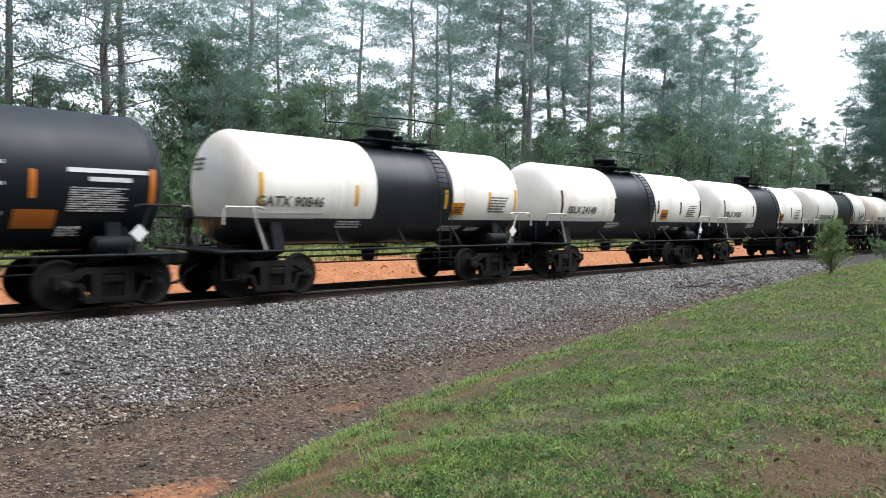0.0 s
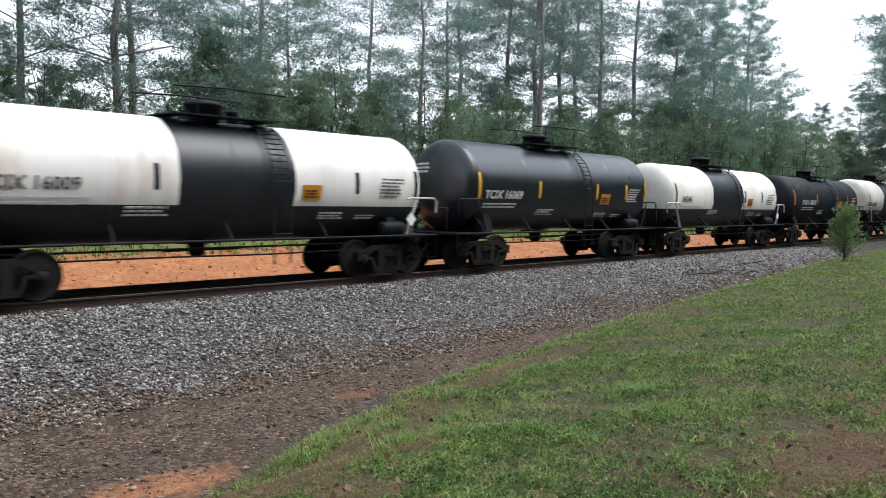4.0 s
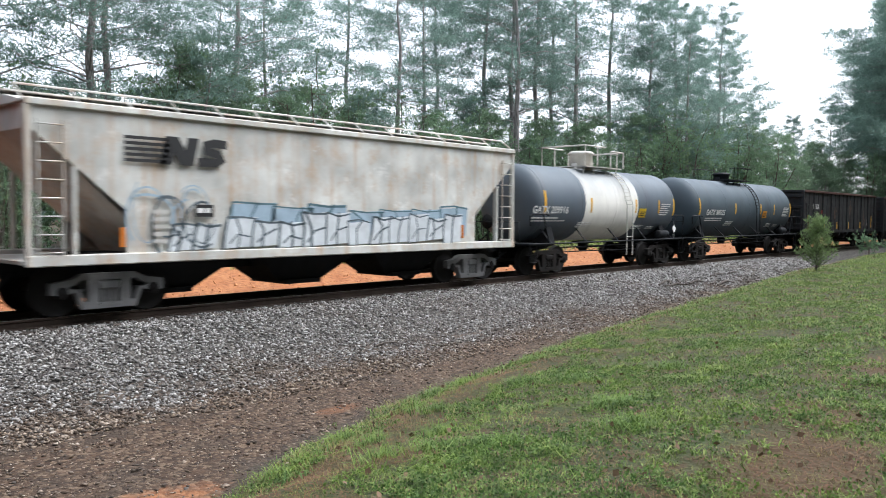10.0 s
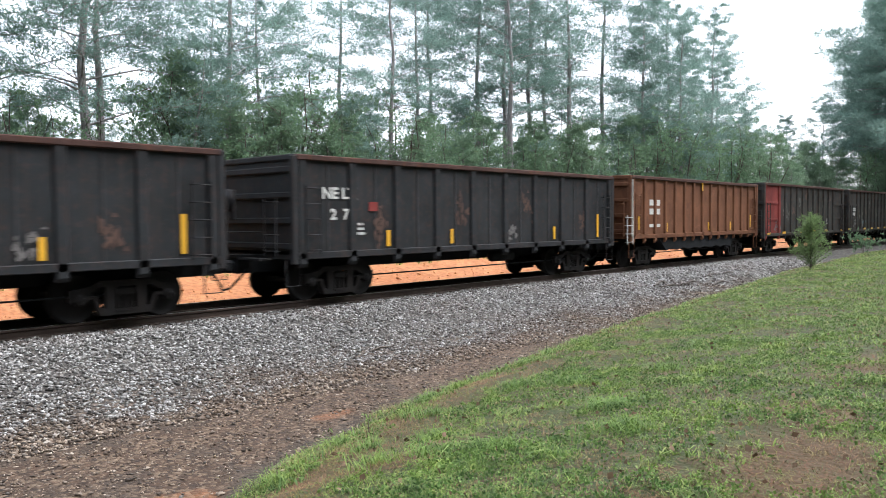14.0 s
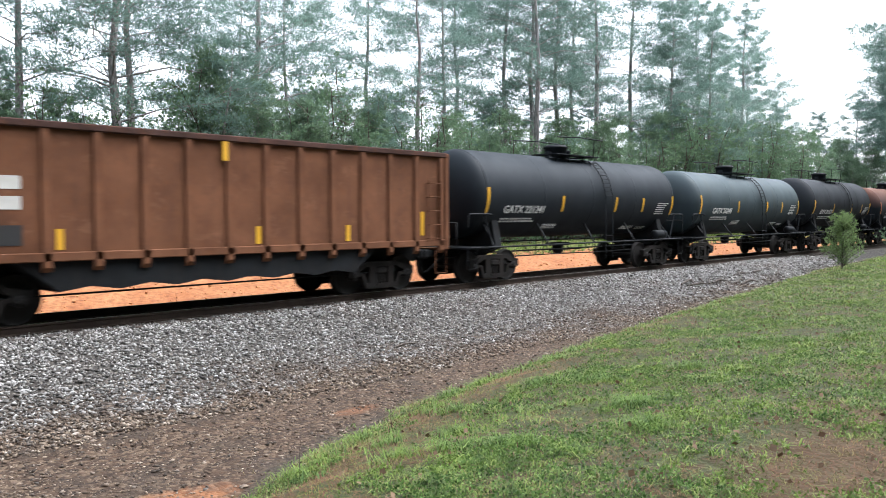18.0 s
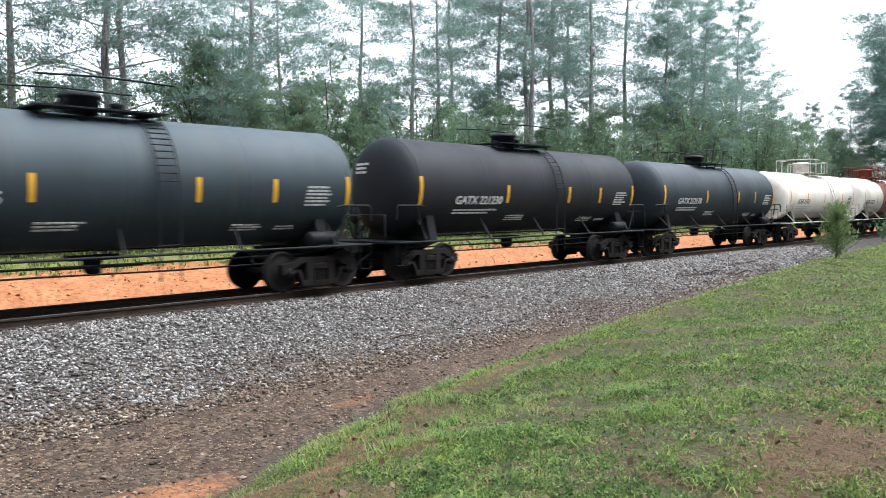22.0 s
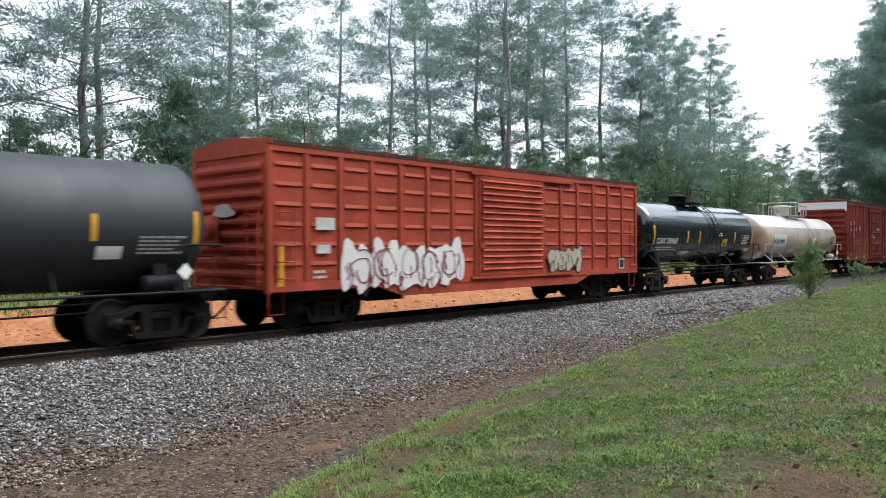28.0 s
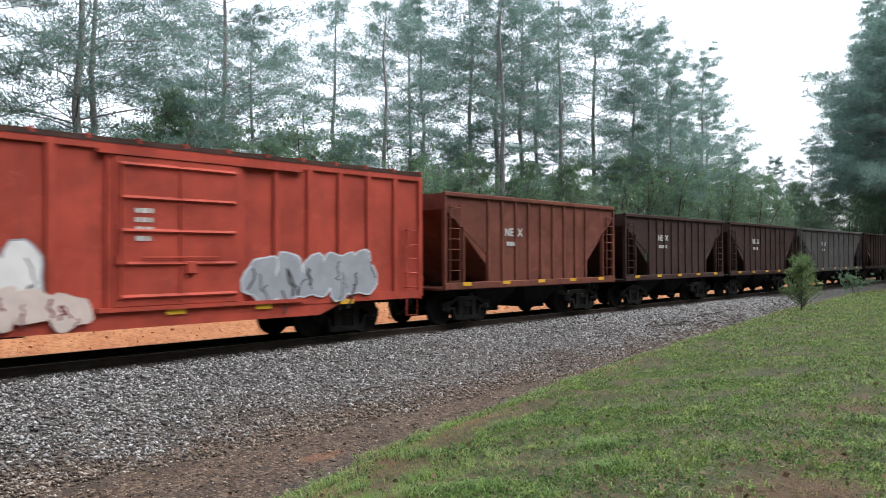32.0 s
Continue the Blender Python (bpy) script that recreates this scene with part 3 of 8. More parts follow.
def coupler(car, half, body):
    """A knuckle coupler and hanging air hose at each end."""
    for s in (-1, 1):
        g = Geo().box(min(s * body, s * (half - 0.22)), max(s * body, s * (half - 0.22)), -0.08, 0.08, 0.76, 0.94, 0.02)
        g.box(min(s * (half - 0.26), s * (half - 0.01)), max(s * (half - 0.26), s * (half - 0.01)), -0.16, 0.13, 0.7, 0.98, 0.05)
        g.tube([(s * (body - 0.1), -0.35, 0.8), (s * (half - 0.3), -0.32, 0.6), (s * (half - 0.1), -0.2, 0.36), (s * half, -0.1, 0.32)], 0.028)
        part("coupler", g, UNDER, car)


def strip(car, material, x, z, w, h, y, tilt=0.0, name="reflector", label=""):
    """A flat mark on the near and far sides."""
    g = Geo().box(-w / 2, w / 2, -0.004, 0.004, -h / 2, h / 2)
    o = part(name, g, material, car, label, at=(x, y, z))
    o.rotation_euler.x = tilt
    return o


def on_tank(R, zc, z, lift=0.012):
    """The near side of a tank at height z: y, and the tilt of its surface."""
    a = math.asin(max(-1, min(1, (z - zc) / R)))
    return -(R + lift) * math.cos(a), zc + (R + lift) * math.sin(a), -a


def write(car, text, x, z, size, material, y, tilt=0.0, squeeze=1.0, bold=0.006, label=""):
    o = part("lettering", letters(text, size, material, squeeze, bold), material, car, label, at=(x, y, z))
    o.rotation_euler.x = tilt
    return o


def bars(car, material, x, z, w, rows, h, y, tilt=0.0, name="stencil", seed=0):
    """Small writing that cannot be read: lines of short bars."""
    r = random.Random(seed * 77 + int(abs(x) * 10))
    g = Geo()
    pitch = h / rows
    for k in range(rows):
        u = 0.0
        end = w * r.uniform(0.75, 1.0)
        while u < end:
            l = min(end - u, r.uniform(0.06, 0.22))
            g.box(u, u + l, -0.003, 0.003, h - (k + 0.8) * pitch, h - (k + 0.28) * pitch)
            u += l + 0.035
    o = tagged(part(name, g, material, car, at=(x, y, z)), kind="stuff")
    o.rotation_euler.x = tilt
    return o


def ladder(car, x, z0, z1, y, w, material, rungs=None, path=None):
    """A side ladder: two stiles and its rungs, straight or along a bent line of (y, z)."""
    path = path or [(y, z0), (y, z1)]
    g = Geo()
    for s in (-1, 1):
        g.tube([(x + s * w / 2, py, pz) for py, pz in path], 0.018, 5)
    total = len(path) - 1
    count = rungs or int((z1 - z0) / 0.32)
    for k in range(count):
        u = (k + 0.5) / count * total
        i = min(int(u), total - 1)
        q = u - i
        py, pz = path[i][0] * (1 - q) + path[i + 1][0] * q, path[i][1] * (1 - q) + path[i + 1][1] * q
        g.tube([(x - w / 2, py, pz), (x + w / 2, py, pz)], 0.014, 5)
    return part("ladder", g, material, car)


def tank_car(label, xa, xb, shell, R=1.3, ztop=3.6, fit=None, group="tank cars", cage="low", truck=None, platform_x=0.0, underfloor=True, end_rail=None, ladder_m=None, top=None, lead_in=None):
    """A tank car between its couplers at xa and xb along the train."""
    fit = fit or FIT_BLACK
    truck = truck or STEEL
    L = xb - xa
    car = thing("tank_car", label, "tank car", group)
    car["at"] = (xa + xb) / 2
    zc = ztop - R
    s = L / 2 - 1.0           # trailing seam
    lead = s - (LEAD_IN if lead_in is None else lead_in)    # leading seam
    deep = HEAD_DEEP
    dome = []
    for k in (0, 0.4, 1.2, 2.4, 4, 5.6, 7, 8.2, 9, 9.5):
        a = k / 10 * math.pi / 2
        dome.append((deep * math.cos(a), max(0.02, R * math.sin(a) ** KNUCKLE)))
    prof = [(-lead - d, r) for d, r in dome]
    n = max(4, int(2 * s / 2.4))
    for k in range(n + 1):
        u = -lead + (s + lead) * k / n
        prof += [(u - 0.035, R), (u - 0.02, R), (u - 0.012, R + 0.005), (u + 0.012, R + 0.005), (u + 0.02, R), (u + 0.035, R)]
    prof += [(s + d, r) for d, r in dome[::-1]]
    g = Geo().lathe(prof, 56, "x", (0, 0, zc))
    part("tank_shell", g, shell, car, "welded steel tank barrel with domed heads")
    tc = s - 0.75 + 0.1
    # stub sills, bolsters and saddles
    for q in (-1, 1):
        g = Geo().box(q * (L / 2 - 0.5) if q < 0 else tc - 1.0, -tc + 1.0 if q < 0 else L / 2 - 0.5, -0.2, 0.2, 0.72, 1.02, 0.02)
        part("sill", g, UNDER, car)
    for q in (-1, 1):
        g = Geo()
        arc = [(R * math.sin(a), zc - R * math.cos(a) - 0.005) for a in np.linspace(-0.95, 0.95, 11)]
        poly = [(y, z) for y, z in arc] + [(R * 0.95, 0.98), (0.5, 0.74), (-0.5, 0.74), (-R * 0.95, 0.98)]
        g.loft(poly[::-1], q * tc - 0.14 + (0.3 if q < 0 else 0), q * tc + 0.14 + (0.3 if q < 0 else 0))
        part("bolster", g, UNDER, car)
        g = Geo().box(q * (L / 2 - 1.35), q * (L / 2 - 0.4), -1.42, 1.42, 0.98, 1.03) if q > 0 else Geo().box(-L / 2 + 0.4, -L / 2 + 1.35, -1.42, 1.42, 0.98, 1.03)
        part("end_platform", g, fit, car)
        x0, x1 = q * (L / 2 - 1.4), q * (L / 2 - 0.42)
        for y in (-1.42, 1.42):
            g = Geo().tube([(x0, y, 1.9), (x0 + q * 0.1, y, 1.94), (x1 - q * 0.08, y, 1.94), (x1, y, 1.86), (x1, y, 1.58)], 0.026)
            g.tube([(x0 + q * 0.3, y, 1.93), (x0 - q * 0.05, y, 1.03)], 0.024)
            part("end_railing", g, end_rail or fit, car)
            g = Geo().tube([(x1, y, 1.0), (x1, y, 0.45), (x1 - q * 0.35, y, 0.45), (x1 - q * 0.35, y, 1.0)], 0.018)
            part("sill_step", g, FIT_BLACK, car)
        part("end_handrail", Geo().tube([(x1, -1.0, 1.03), (x1, -1.0, 1.7), (x1, 1.0, 1.7), (x1, 1.0, 1.03)], 0.018), FIT_BLACK, car)
    # long side rails
    for y in (-1.46, 1.46):
        g = Geo().tube([(-L / 2 + 0.45, y, 1.02), (L / 2 - 0.45, y, 1.02)], 0.028)
        part("side_rail", g, fit, car)
        k = int(L / 2.2)
        for i in range(k):
            x = -L / 2 + 1.5 + (L - 3.0) * i / (k - 1)
            yy = y * 0.62
            part("rail_bracket", Geo().tube([(x, y, 1.02), (x + 0.12, yy, zc - math.sqrt(max(0.01, R * R - yy * yy)) + 0.12)], 0.026, 5), fit, car)
    # belly: outlet valve, brake pipe and rods
    if underfloor:
        g = Geo().lathe([(0.62, 0.12), (0.7, 0.18), (1.0, 0.2)], 12, "z", (0.0, 0, 0)).box(-0.5, 0.5, -0.16, 0.16, 0.9, 1.0)
        g.tube([(-0.9, -0.3, 0.78), (0.9, -0.3, 0.78)], 0.03)
        part("outlet_valve", g, UNDER, car)
        g = Geo().tube([(-tc, -0.55, 0.82), (tc, -0.55, 0.82)], 0.025).tube([(-tc, -0.75, 0.68), (-1.2, -0.75, 0.68), (1.4, -0.6, 0.64), (tc, -0.75, 0.68)], 0.02)
        g.tube([(-tc, 0.6, 0.74), (tc, 0.6, 0.74)], 0.02)
        for x in np.arange(-tc + 1.3, tc - 1.0, 1.1):
            g.tube([(x, -0.75, 0.66), (x + 0.05, -0.62, 0.8), (x, -0.5, 0.95)], 0.014, 4)
        part("brake_pipe", g, UNDER, car)
    # brake cylinder at the trailing end
    g = Geo().lathe([(L / 2 - 2.05, 0.12), (L / 2 - 2.0, 0.16), (L / 2 - 1.35, 0.16), (L / 2 - 1.3, 0.12)], 14, "x", (0, -1.12, 1.2))
    part("brake_cylinder", g, fit, car)
    g = Geo().lathe([(-1.3, 0.24), (-1.27, 0.24)], 16, "x", (-L / 2 + 2.0, 0.5, 1.7)).tube([(-L / 2 + 0.75, 0.5, 1.0), (-L / 2 + 0.75, 0.5, 1.7)], 0.04)
    part("hand_brake", g, fit, car)
    # top: walkway, dome and cage
    px = platform_x
    g = Geo()
    zt = ztop + 0.06
    g.box(px - 1.25, px + 1.25, -0.85, -0.35, zt - 0.03, zt).box(px - 1.25, px + 1.25, 0.35, 0.85, zt - 0.03, zt).box(px - 1.25, px - 0.85, -0.4, 0.4, zt - 0.03, zt).box(px + 0.85, px + 1.25, -0.4, 0.4, zt - 0.03, zt)
    for x in (-1.1, -0.4, 0.4, 1.1):
        for y in (-0.75, 0.75):
            g.tube([(px + x, y, zt), (px + x, y * 0.9, zc + math.sqrt(R * R - (0.9 * y) ** 2) - 0.03)], 0.02, 4)
    part("walkway", g, top or fit, car)
    dr, dh = (0.42, 0.22) if cage == "tall" else (0.36, 0.0)
    g = Geo().lathe([(ztop - 0.06, dr), (ztop + 0.3 + dh, dr), (ztop + 0.31 + dh, dr + 0.05), (ztop + 0.36 + dh, dr + 0.05), (ztop + 0.42 + dh, dr - 0.06)], 20, "z", (px - 0.15, 0, 0))
    g.lathe([(ztop - 0.05, 0.13), (ztop + 0.22, 0.13), (ztop + 0.26, 0.16), (ztop + 0.3, 0.1)], 10, "z", (px + 0.62, 0.1, 0))
    g.box(px - 0.62, px - 0.5, -0.1, 0.1, ztop, ztop + 0.2)
    part("manway_dome", g, top or fit, car)
    for y in (-0.9, 0.9):
        g = Geo()
        if cage == "low":
            zr = ztop + 0.62
            g.tube([(px - 1.3, y, zr - 0.06), (px - 0.1, y, zr), (px + 1.35, y, zr - 0.02)], 0.02, 5)
            for x in (-0.75, 0.8):
                g.tube([(px + x, y * 0.95, zt), (px + x, y, zr)], 0.014, 4)
        else:
            zr = ztop + 0.75
            g.tube([(px - 1.3, y, zt), (px - 1.3, y, zr), (px + 0.05, y, zr)], 0.028, 5).tube([(px + 0.4, y, zr - 0.12), (px + 1.3, y, zr - 0.12), (px + 1.3, y, zt)], 0.028, 5)
            for x in (-0.5, 0.4, 0.85):
                g.tube([(px + x, y, zt), (px + x, y, zr - (0.12 if x > 0 else 0))], 0.024, 5)
            x = px - 1.3 if y < 0 else px + 1.3
            g.tube([(x, -0.9, zr - (0.12 if y > 0 else 0)), (x, 0.9, zr - (0.12 if y > 0 else 0))], 0.028, 5)
        part("safety_cage", g, top or fit, car)
    for q in (-1, 1):
        path = [(q * 1.44, 0.5), (q * 1.44, zc)] + [(q * (R + 0.1) * math.cos(a), zc + (R + 0.1) * math.sin(a)) for a in np.linspace(0.15, 1.0, 7)]
        ladder(car, px + 0.9, 0, 0, 0, 0.42, ladder_m or fit, rungs=11, path=path)
    coupler(car, L / 2, L / 2 - 0.55)
    trucks(car, tc, truck, 0.3)
    return car


LEAD_IN, HEAD_DEEP, KNUCKLE = 0.4, 0.45, 0.62


def head_x(L, R, zc, y, z, lift=0.012):
    """Where the leading head's surface lies, along the car, at y and z."""
    q = min(1.0, math.hypot(y, z - zc) / R) ** (1 / KNUCKLE)
    return -(L / 2 - 1.0 - LEAD_IN) - HEAD_DEEP * math.sqrt(max(0.0, 1 - q * q)) - lift


def head_patch(g, L, R, zc, y0, y1, z0, z1, lift=0.012):
    """A small painted patch that follows the leading head."""
    k = 4
    v = [(head_x(L, R, zc, y0 + (y1 - y0) * i / k, z, lift), y0 + (y1 - y0) * i / k, z) for z in (z0, z1) for i in range(k + 1)]
    g.add(v, [(i + 1, i, i + k + 1, i + k + 2) for i in range(k)])


def head_marks(car, L, R, zc, ink, sign=None):
    """Small stencils on the leading head."""
    r = random.Random(int(L * 100))
    g = Geo()
    for k in range(3):
        z, y = zc + 0.58 - 0.11 * k, 0.78
        while y > 0.32:
            w = r.uniform(0.06, 0.16)
            head_patch(g, L, R, zc, y, y - w, z, z + 0.06)
            y -= w + 0.03
    tagged(part("stencil", g, ink, car), kind="stuff")
    if sign is not None:
        g = Geo()
        head_patch(g, L, R, zc, 0.35, -0.2, zc + 0.42, zc + 0.75, 0.014)
        part("warning_sign", g, sign, car)


def tank_marks(car, L, R, zc, mark, ink, reflector=YELLOW, mark_x=None, seed=1, placard=True, sign=None, number_size=0.33, tall=0.5, small=True, spots=(-1.5, 1.6, 3.4), sign_x=2.1):
    """Reporting mark, stencils, reflectors and placard of a tank car's near side."""
    r = random.Random(seed)
    mx = (-L * 0.27 if mark_x is None else mark_x) - 0.65
    y, z, tilt = on_tank(R, zc, 1.98)
    if mark:
        write(car, mark, mx, z, number_size, ink, y, tilt, 1.0, 0.008)
    if small:
        y, z, tilt = on_tank(R, zc, 1.7)
        bars(car, ink if ink is not INK and ink is not FADED_INK else WHITE, mx, z, 1.9, 2, 0.2, y, tilt, seed=seed)
        y, z, tilt = on_tank(R, zc, 1.5)
        bars(car, WHITE, mx + 2.5 + r.uniform(-0.3, 0.3), z, 0.9, 3, 0.26, y, tilt, seed=seed + 1)
        y, z, tilt = on_tank(R, zc, 1.42)
        bars(car, WHITE, L / 2 - 3.9, z, 0.8, 3, 0.24, y, tilt, seed=seed + 2)
        bars(car, WHITE, L / 2 - 2.8, z, 0.6, 2, 0.16, y, tilt, seed=seed + 4)
        y, z, tilt = on_tank(R, zc, 1.93)
        bars(car, ink, L / 2 - 2.2, z, 0.75, 6, 0.5, y, tilt, seed=seed + 3)
        head_marks(car, L, R, zc, ink)
    e = L / 2 - 1.0
    for x, h, u in ((0.42 - e, 0.78, 2.3), *((q, tall, 2.26) for q in spots), (e, 0.7, 2.26)):
        k = 3
        g = Geo()
        c = math.asin((u - zc) / R)
        ring = [((R + 0.009) * math.cos(c + h / 2 / R * (i / k - 1)), zc + (R + 0.009) * math.sin(c + h / 2 / R * (i / k - 1))) for i in range(2 * k + 1)]
        g.add([(q * 0.055, -y, z) for y, z in ring for q in (-1, 1)], [(2 * i, 2 * i + 1, 2 * i + 3, 2 * i + 2) for i in range(2 * k)])
        part("reflector", g, reflector, car, at=(x, 0, 0))
    if sign is not None:
        y, z, tilt = on_tank(R, zc, 2.02)
        strip(car, sign, sign_x, z, 0.52, 0.34, y, tilt, "warning_sign")
        y, z, tilt = on_tank(R, zc, 1.98, 0.018)
        bars(car, INK, sign_x - 0.2, z - 0.08, 0.4, 3, 0.2, y, tilt, seed=seed + 6)
    if placard:
        g = Geo()
        g.add([(0.0, 0, 0.17), (0.17, 0, 0), (0, 0, -0.17), (-0.17, 0, 0)], [(3, 2, 1, 0)])
        g.add([(-0.07, 0.01, -0.2), (0.07, 0.01, -0.2), (0.07, 0.01, -0.42), (-0.07, 0.01, -0.42)], [(0, 1, 2, 3), (3, 2, 1, 0)])
        part("placard", g, PLACARD, car, at=(L / 2 - 1.35, -1.48, 1.42))


def side_ladder(car, x, y, z0, z1, material, w=0.42, n=5, name="ladder"):
    g = Geo()
    for k in range(n):
        z = z0 + (z1 - z0) * k / (n - 1)
        g.tube([(x - w / 2, y + 0.05, z), (x - w / 2, y - 0.04, z), (x + w / 2, y - 0.04, z), (x + w / 2, y + 0.05, z)], 0.014, 5)
    for q in (-1, 1):
        g.tube([(x + q * w / 2, y - 0.04, z0 - 0.08), (x + q * w / 2, y - 0.04, z1 + 0.08)], 0.018, 5)
    return part(name, g, material, car)


def end_gear(car, hb, material, z0=1.0, z1=3.2, y=1.5):
    """Ladders, hand brake and crossover step on both ends."""
    for q in (-1, 1):
        g = Geo()
        for k in range(int((z1 - z0) / 0.36) + 1):
            z = z0 + 0.36 * k
            g.tube([(q * (hb + 0.02), -y + 0.12, z), (q * (hb + 0.09), -y + 0.12, z), (q * (hb + 0.09), -y + 0.55, z), (q * (hb + 0.02), -y + 0.55, z)], 0.014, 5)
        for yy in (-y + 0.12, -y + 0.55):
            g.tube([(q * (hb + 0.09), yy, z0 - 0.1), (q * (hb + 0.09), yy, z + 0.1)], 0.018, 5)
        part("end_ladder", g, material, car)
        g = Geo().box(min(q * hb, q * (hb + 0.3)), max(q * hb, q * (hb + 0.3)), -1.1, 1.1, 1.0, 1.04)
        g.tube([(q * (hb + 0.05), -0.95, 1.62), (q * (hb + 0.16), -0.95, 1.62), (q * (hb + 0.16), 0.95, 1.62), (q * (hb + 0.05), 0.95, 1.62)], 0.016, 5)
        part("crossover_step", g, material, car)
        for yy in (-y + 0.02, y - 0.02):
            g = Geo().tube([(q * (hb - 0.1), yy, 1.0), (q * (hb - 0.1), yy, 0.42), (q * (hb - 0.5), yy, 0.42), (q * (hb - 0.5), yy, 1.0)], 0.018, 5)
            part("sill_step", g, material, car)
    g = Geo().lathe([(-hb - 0.14, 0.27), (-hb - 0.1, 0.27)], 18, "x", (0, 0.45, 2.35)).box(-hb - 0.1, -hb, 0.25, 0.65, 1.9, 2.6, 0.03)
    part("hand_brake", g, material, car)


LIP = paint("rusty_top_edge", (0.07, 0.036, 0.029), (0.04, 0.028, 0.025), 0.5, 0.8, 0.3)


def box_car(label, xa, xb, b0, b1, zs, zr, body, door, style="panel", W=1.5, cap=None):
    """A steel box car: posts or pressed panels, ribbed ends, a sliding door on each side and a ridged roof."""
    L = xb - xa
    car = thing("box_car", label, "box car", "box cars")
    car["at"] = (xa + xb) / 2
    mid = (b0 + b1) / 2 - (xa + xb) / 2
    h = (b1 - b0) / 2
    g = Geo().box(mid - h, mid + h, -W + 0.04, W - 0.04, zs, zr - 0.05)
    part("body", g, body, car)
    g = Geo()
    n = 14
    g.loft([(-W - 0.02, zr - 0.1), (W + 0.02, zr - 0.1), (W + 0.02, zr), (0, zr + 0.12), (-W - 0.02, zr)], mid - h - 0.02, mid + h + 0.02)
    part("roof", g, LIP, car, "dark weathered roof sheets")
    for k in range(n + 1):
        x = mid - h + 2 * h * k / n
        part("roof_seam", Geo().loft([(-W - 0.03, zr - 0.06), (W + 0.03, zr - 0.06), (W + 0.03, zr + 0.03), (0, zr + 0.155), (-W - 0.03, zr + 0.03)], x - 0.03, x + 0.03), body, car)
    for s in (-1, 1):
        y0, y1 = sorted((s * (W - 0.06), s * (W + 0.012)))
        part("top_chord", Geo().box(mid - h, mid + h, y0, y1, zr - 0.22, zr - 0.06), body, car)
        part("side_sill", Geo().box(mid - h, mid - door[0] - 0.3, y0, y1, zs - 0.04, zs + 0.16), body, car)
        part("side_sill", Geo().box(mid + door[1] + 0.3, mid + h, y0, y1, zs - 0.04, zs + 0.16), body, car)
        part("belly_sill", Geo().prism([(mid - h * 0.62, zs), (mid + h * 0.62, zs), (mid + h * 0.5, zs - 0.3), (mid - h * 0.5, zs - 0.3)], y0 * 0.99, y1 * 0.99), body, car)
        # pieces of the side between the door and the corners
        for a, b in ((mid - h, mid - door[0]), (mid + door[1], mid + h)):
            if style == "panel":
                cols = max(2, int(round((b - a) / 0.95)))
                post = Geo().box(-0.06, 0.06, min(0, s * 0.05), max(0, s * 0.05), zs, zr - 0.12).mesh("side_post", body)
                cell = (b - a) / cols
                yo = s * 0.035
                dent = Geo().add([(-cell / 2 + 0.14, 0, 0), (cell / 2 - 0.14, 0, 0), (cell / 2 - 0.14, yo, 0.035), (-cell / 2 + 0.14, yo, 0.035), (cell / 2 - 0.14, 0, 0.12), (-cell / 2 + 0.14, 0, 0.12)],
                                 [(0, 1, 2, 3), (3, 2, 4, 5), (0, 3, 5), (1, 4, 2)])
                dent = dent.mesh("pressed_rib", body)
                for k in range(cols + 1):
                    part("side_post", post, body, car, at=(a + (b - a) * k / cols, s * (W - 0.04), 0))
                for k in range(cols):
                    for zz in np.arange(zs + 0.5, zr - 0.5, 0.44):
                        part("pressed_rib", dent, body, car, at=(a + (b - a) * (k + 0.5) / cols, s * (W - 0.035), zz))
            else:
                slim = style == "seam"
                cols = max(2, int(round((b - a) / (0.62 if slim else 1.0))))
                hw, dp = (0.028, 0.034) if slim else (0.075, 0.06)
                post = Geo().box(-hw, hw, min(0, s * dp), max(0, s * dp), zs, zr - 0.12, 0.012).mesh("side_post", body)
                for k in range(cols + 1):
                    part("side_post", post, body, car, at=(a + (b - a) * k / cols, s * (W - 0.04), 0))
        # door
        d0, d1 = mid - door[0], mid + door[1]
        y0, y1 = sorted((s * (W - 0.02), s * (W + 0.05)))
        dr = part("door", Geo().box(d0 + 0.05, d1 - 0.05, y0, y1, zs + 0.1, zr - 0.3, 0.015), body, car)
        ribs = 15 if style == "panel" else 5
        for k in range(ribs):
            z = zs + 0.28 + (zr - zs - 0.75) * k / (ribs - 1)
            yo = s * (W + 0.05)
            g = Geo().add([(d0 + 0.16, yo, z - 0.045), (d1 - 0.16, yo, z - 0.045), (d1 - 0.16, yo + s * 0.05, z), (d0 + 0.16, yo + s * 0.05, z), (d1 - 0.16, yo, z + 0.05), (d0 + 0.16, yo, z + 0.05)], [(0, 1, 2, 3), (3, 2, 4, 5), (0, 3, 5), (1, 4, 2)])
            part("door_rib", g, body, dr)
        run = 3.0 if style == "seam" else 1.6
        part("door_track", Geo().box(d0 - 0.25, d1 + run, min(y0, s * (W + 0.07)), max(y1, s * (W + 0.07)), zs + 0.02, zs + 0.1), body, car)
        part("door_track", Geo().box(d0 - 0.25, d1 + run, min(y0, s * (W + 0.07)), max(y1, s * (W + 0.07)), zr - 0.3, zr - 0.22), body, car)
        g = Geo().tube([(d0 + 0.18, s * (W + 0.1), zs + 0.25), (d0 + 0.18, s * (W + 0.1), zr - 0.45)], 0.022, 6)
        g.box(d0 + 0.08, d0 + 0.3, min(y0, s * (W + 0.1)), max(y1, s * (W + 0.1)), zs + 0.9, zs + 1.05)
        part("door_latch", g, body, dr)
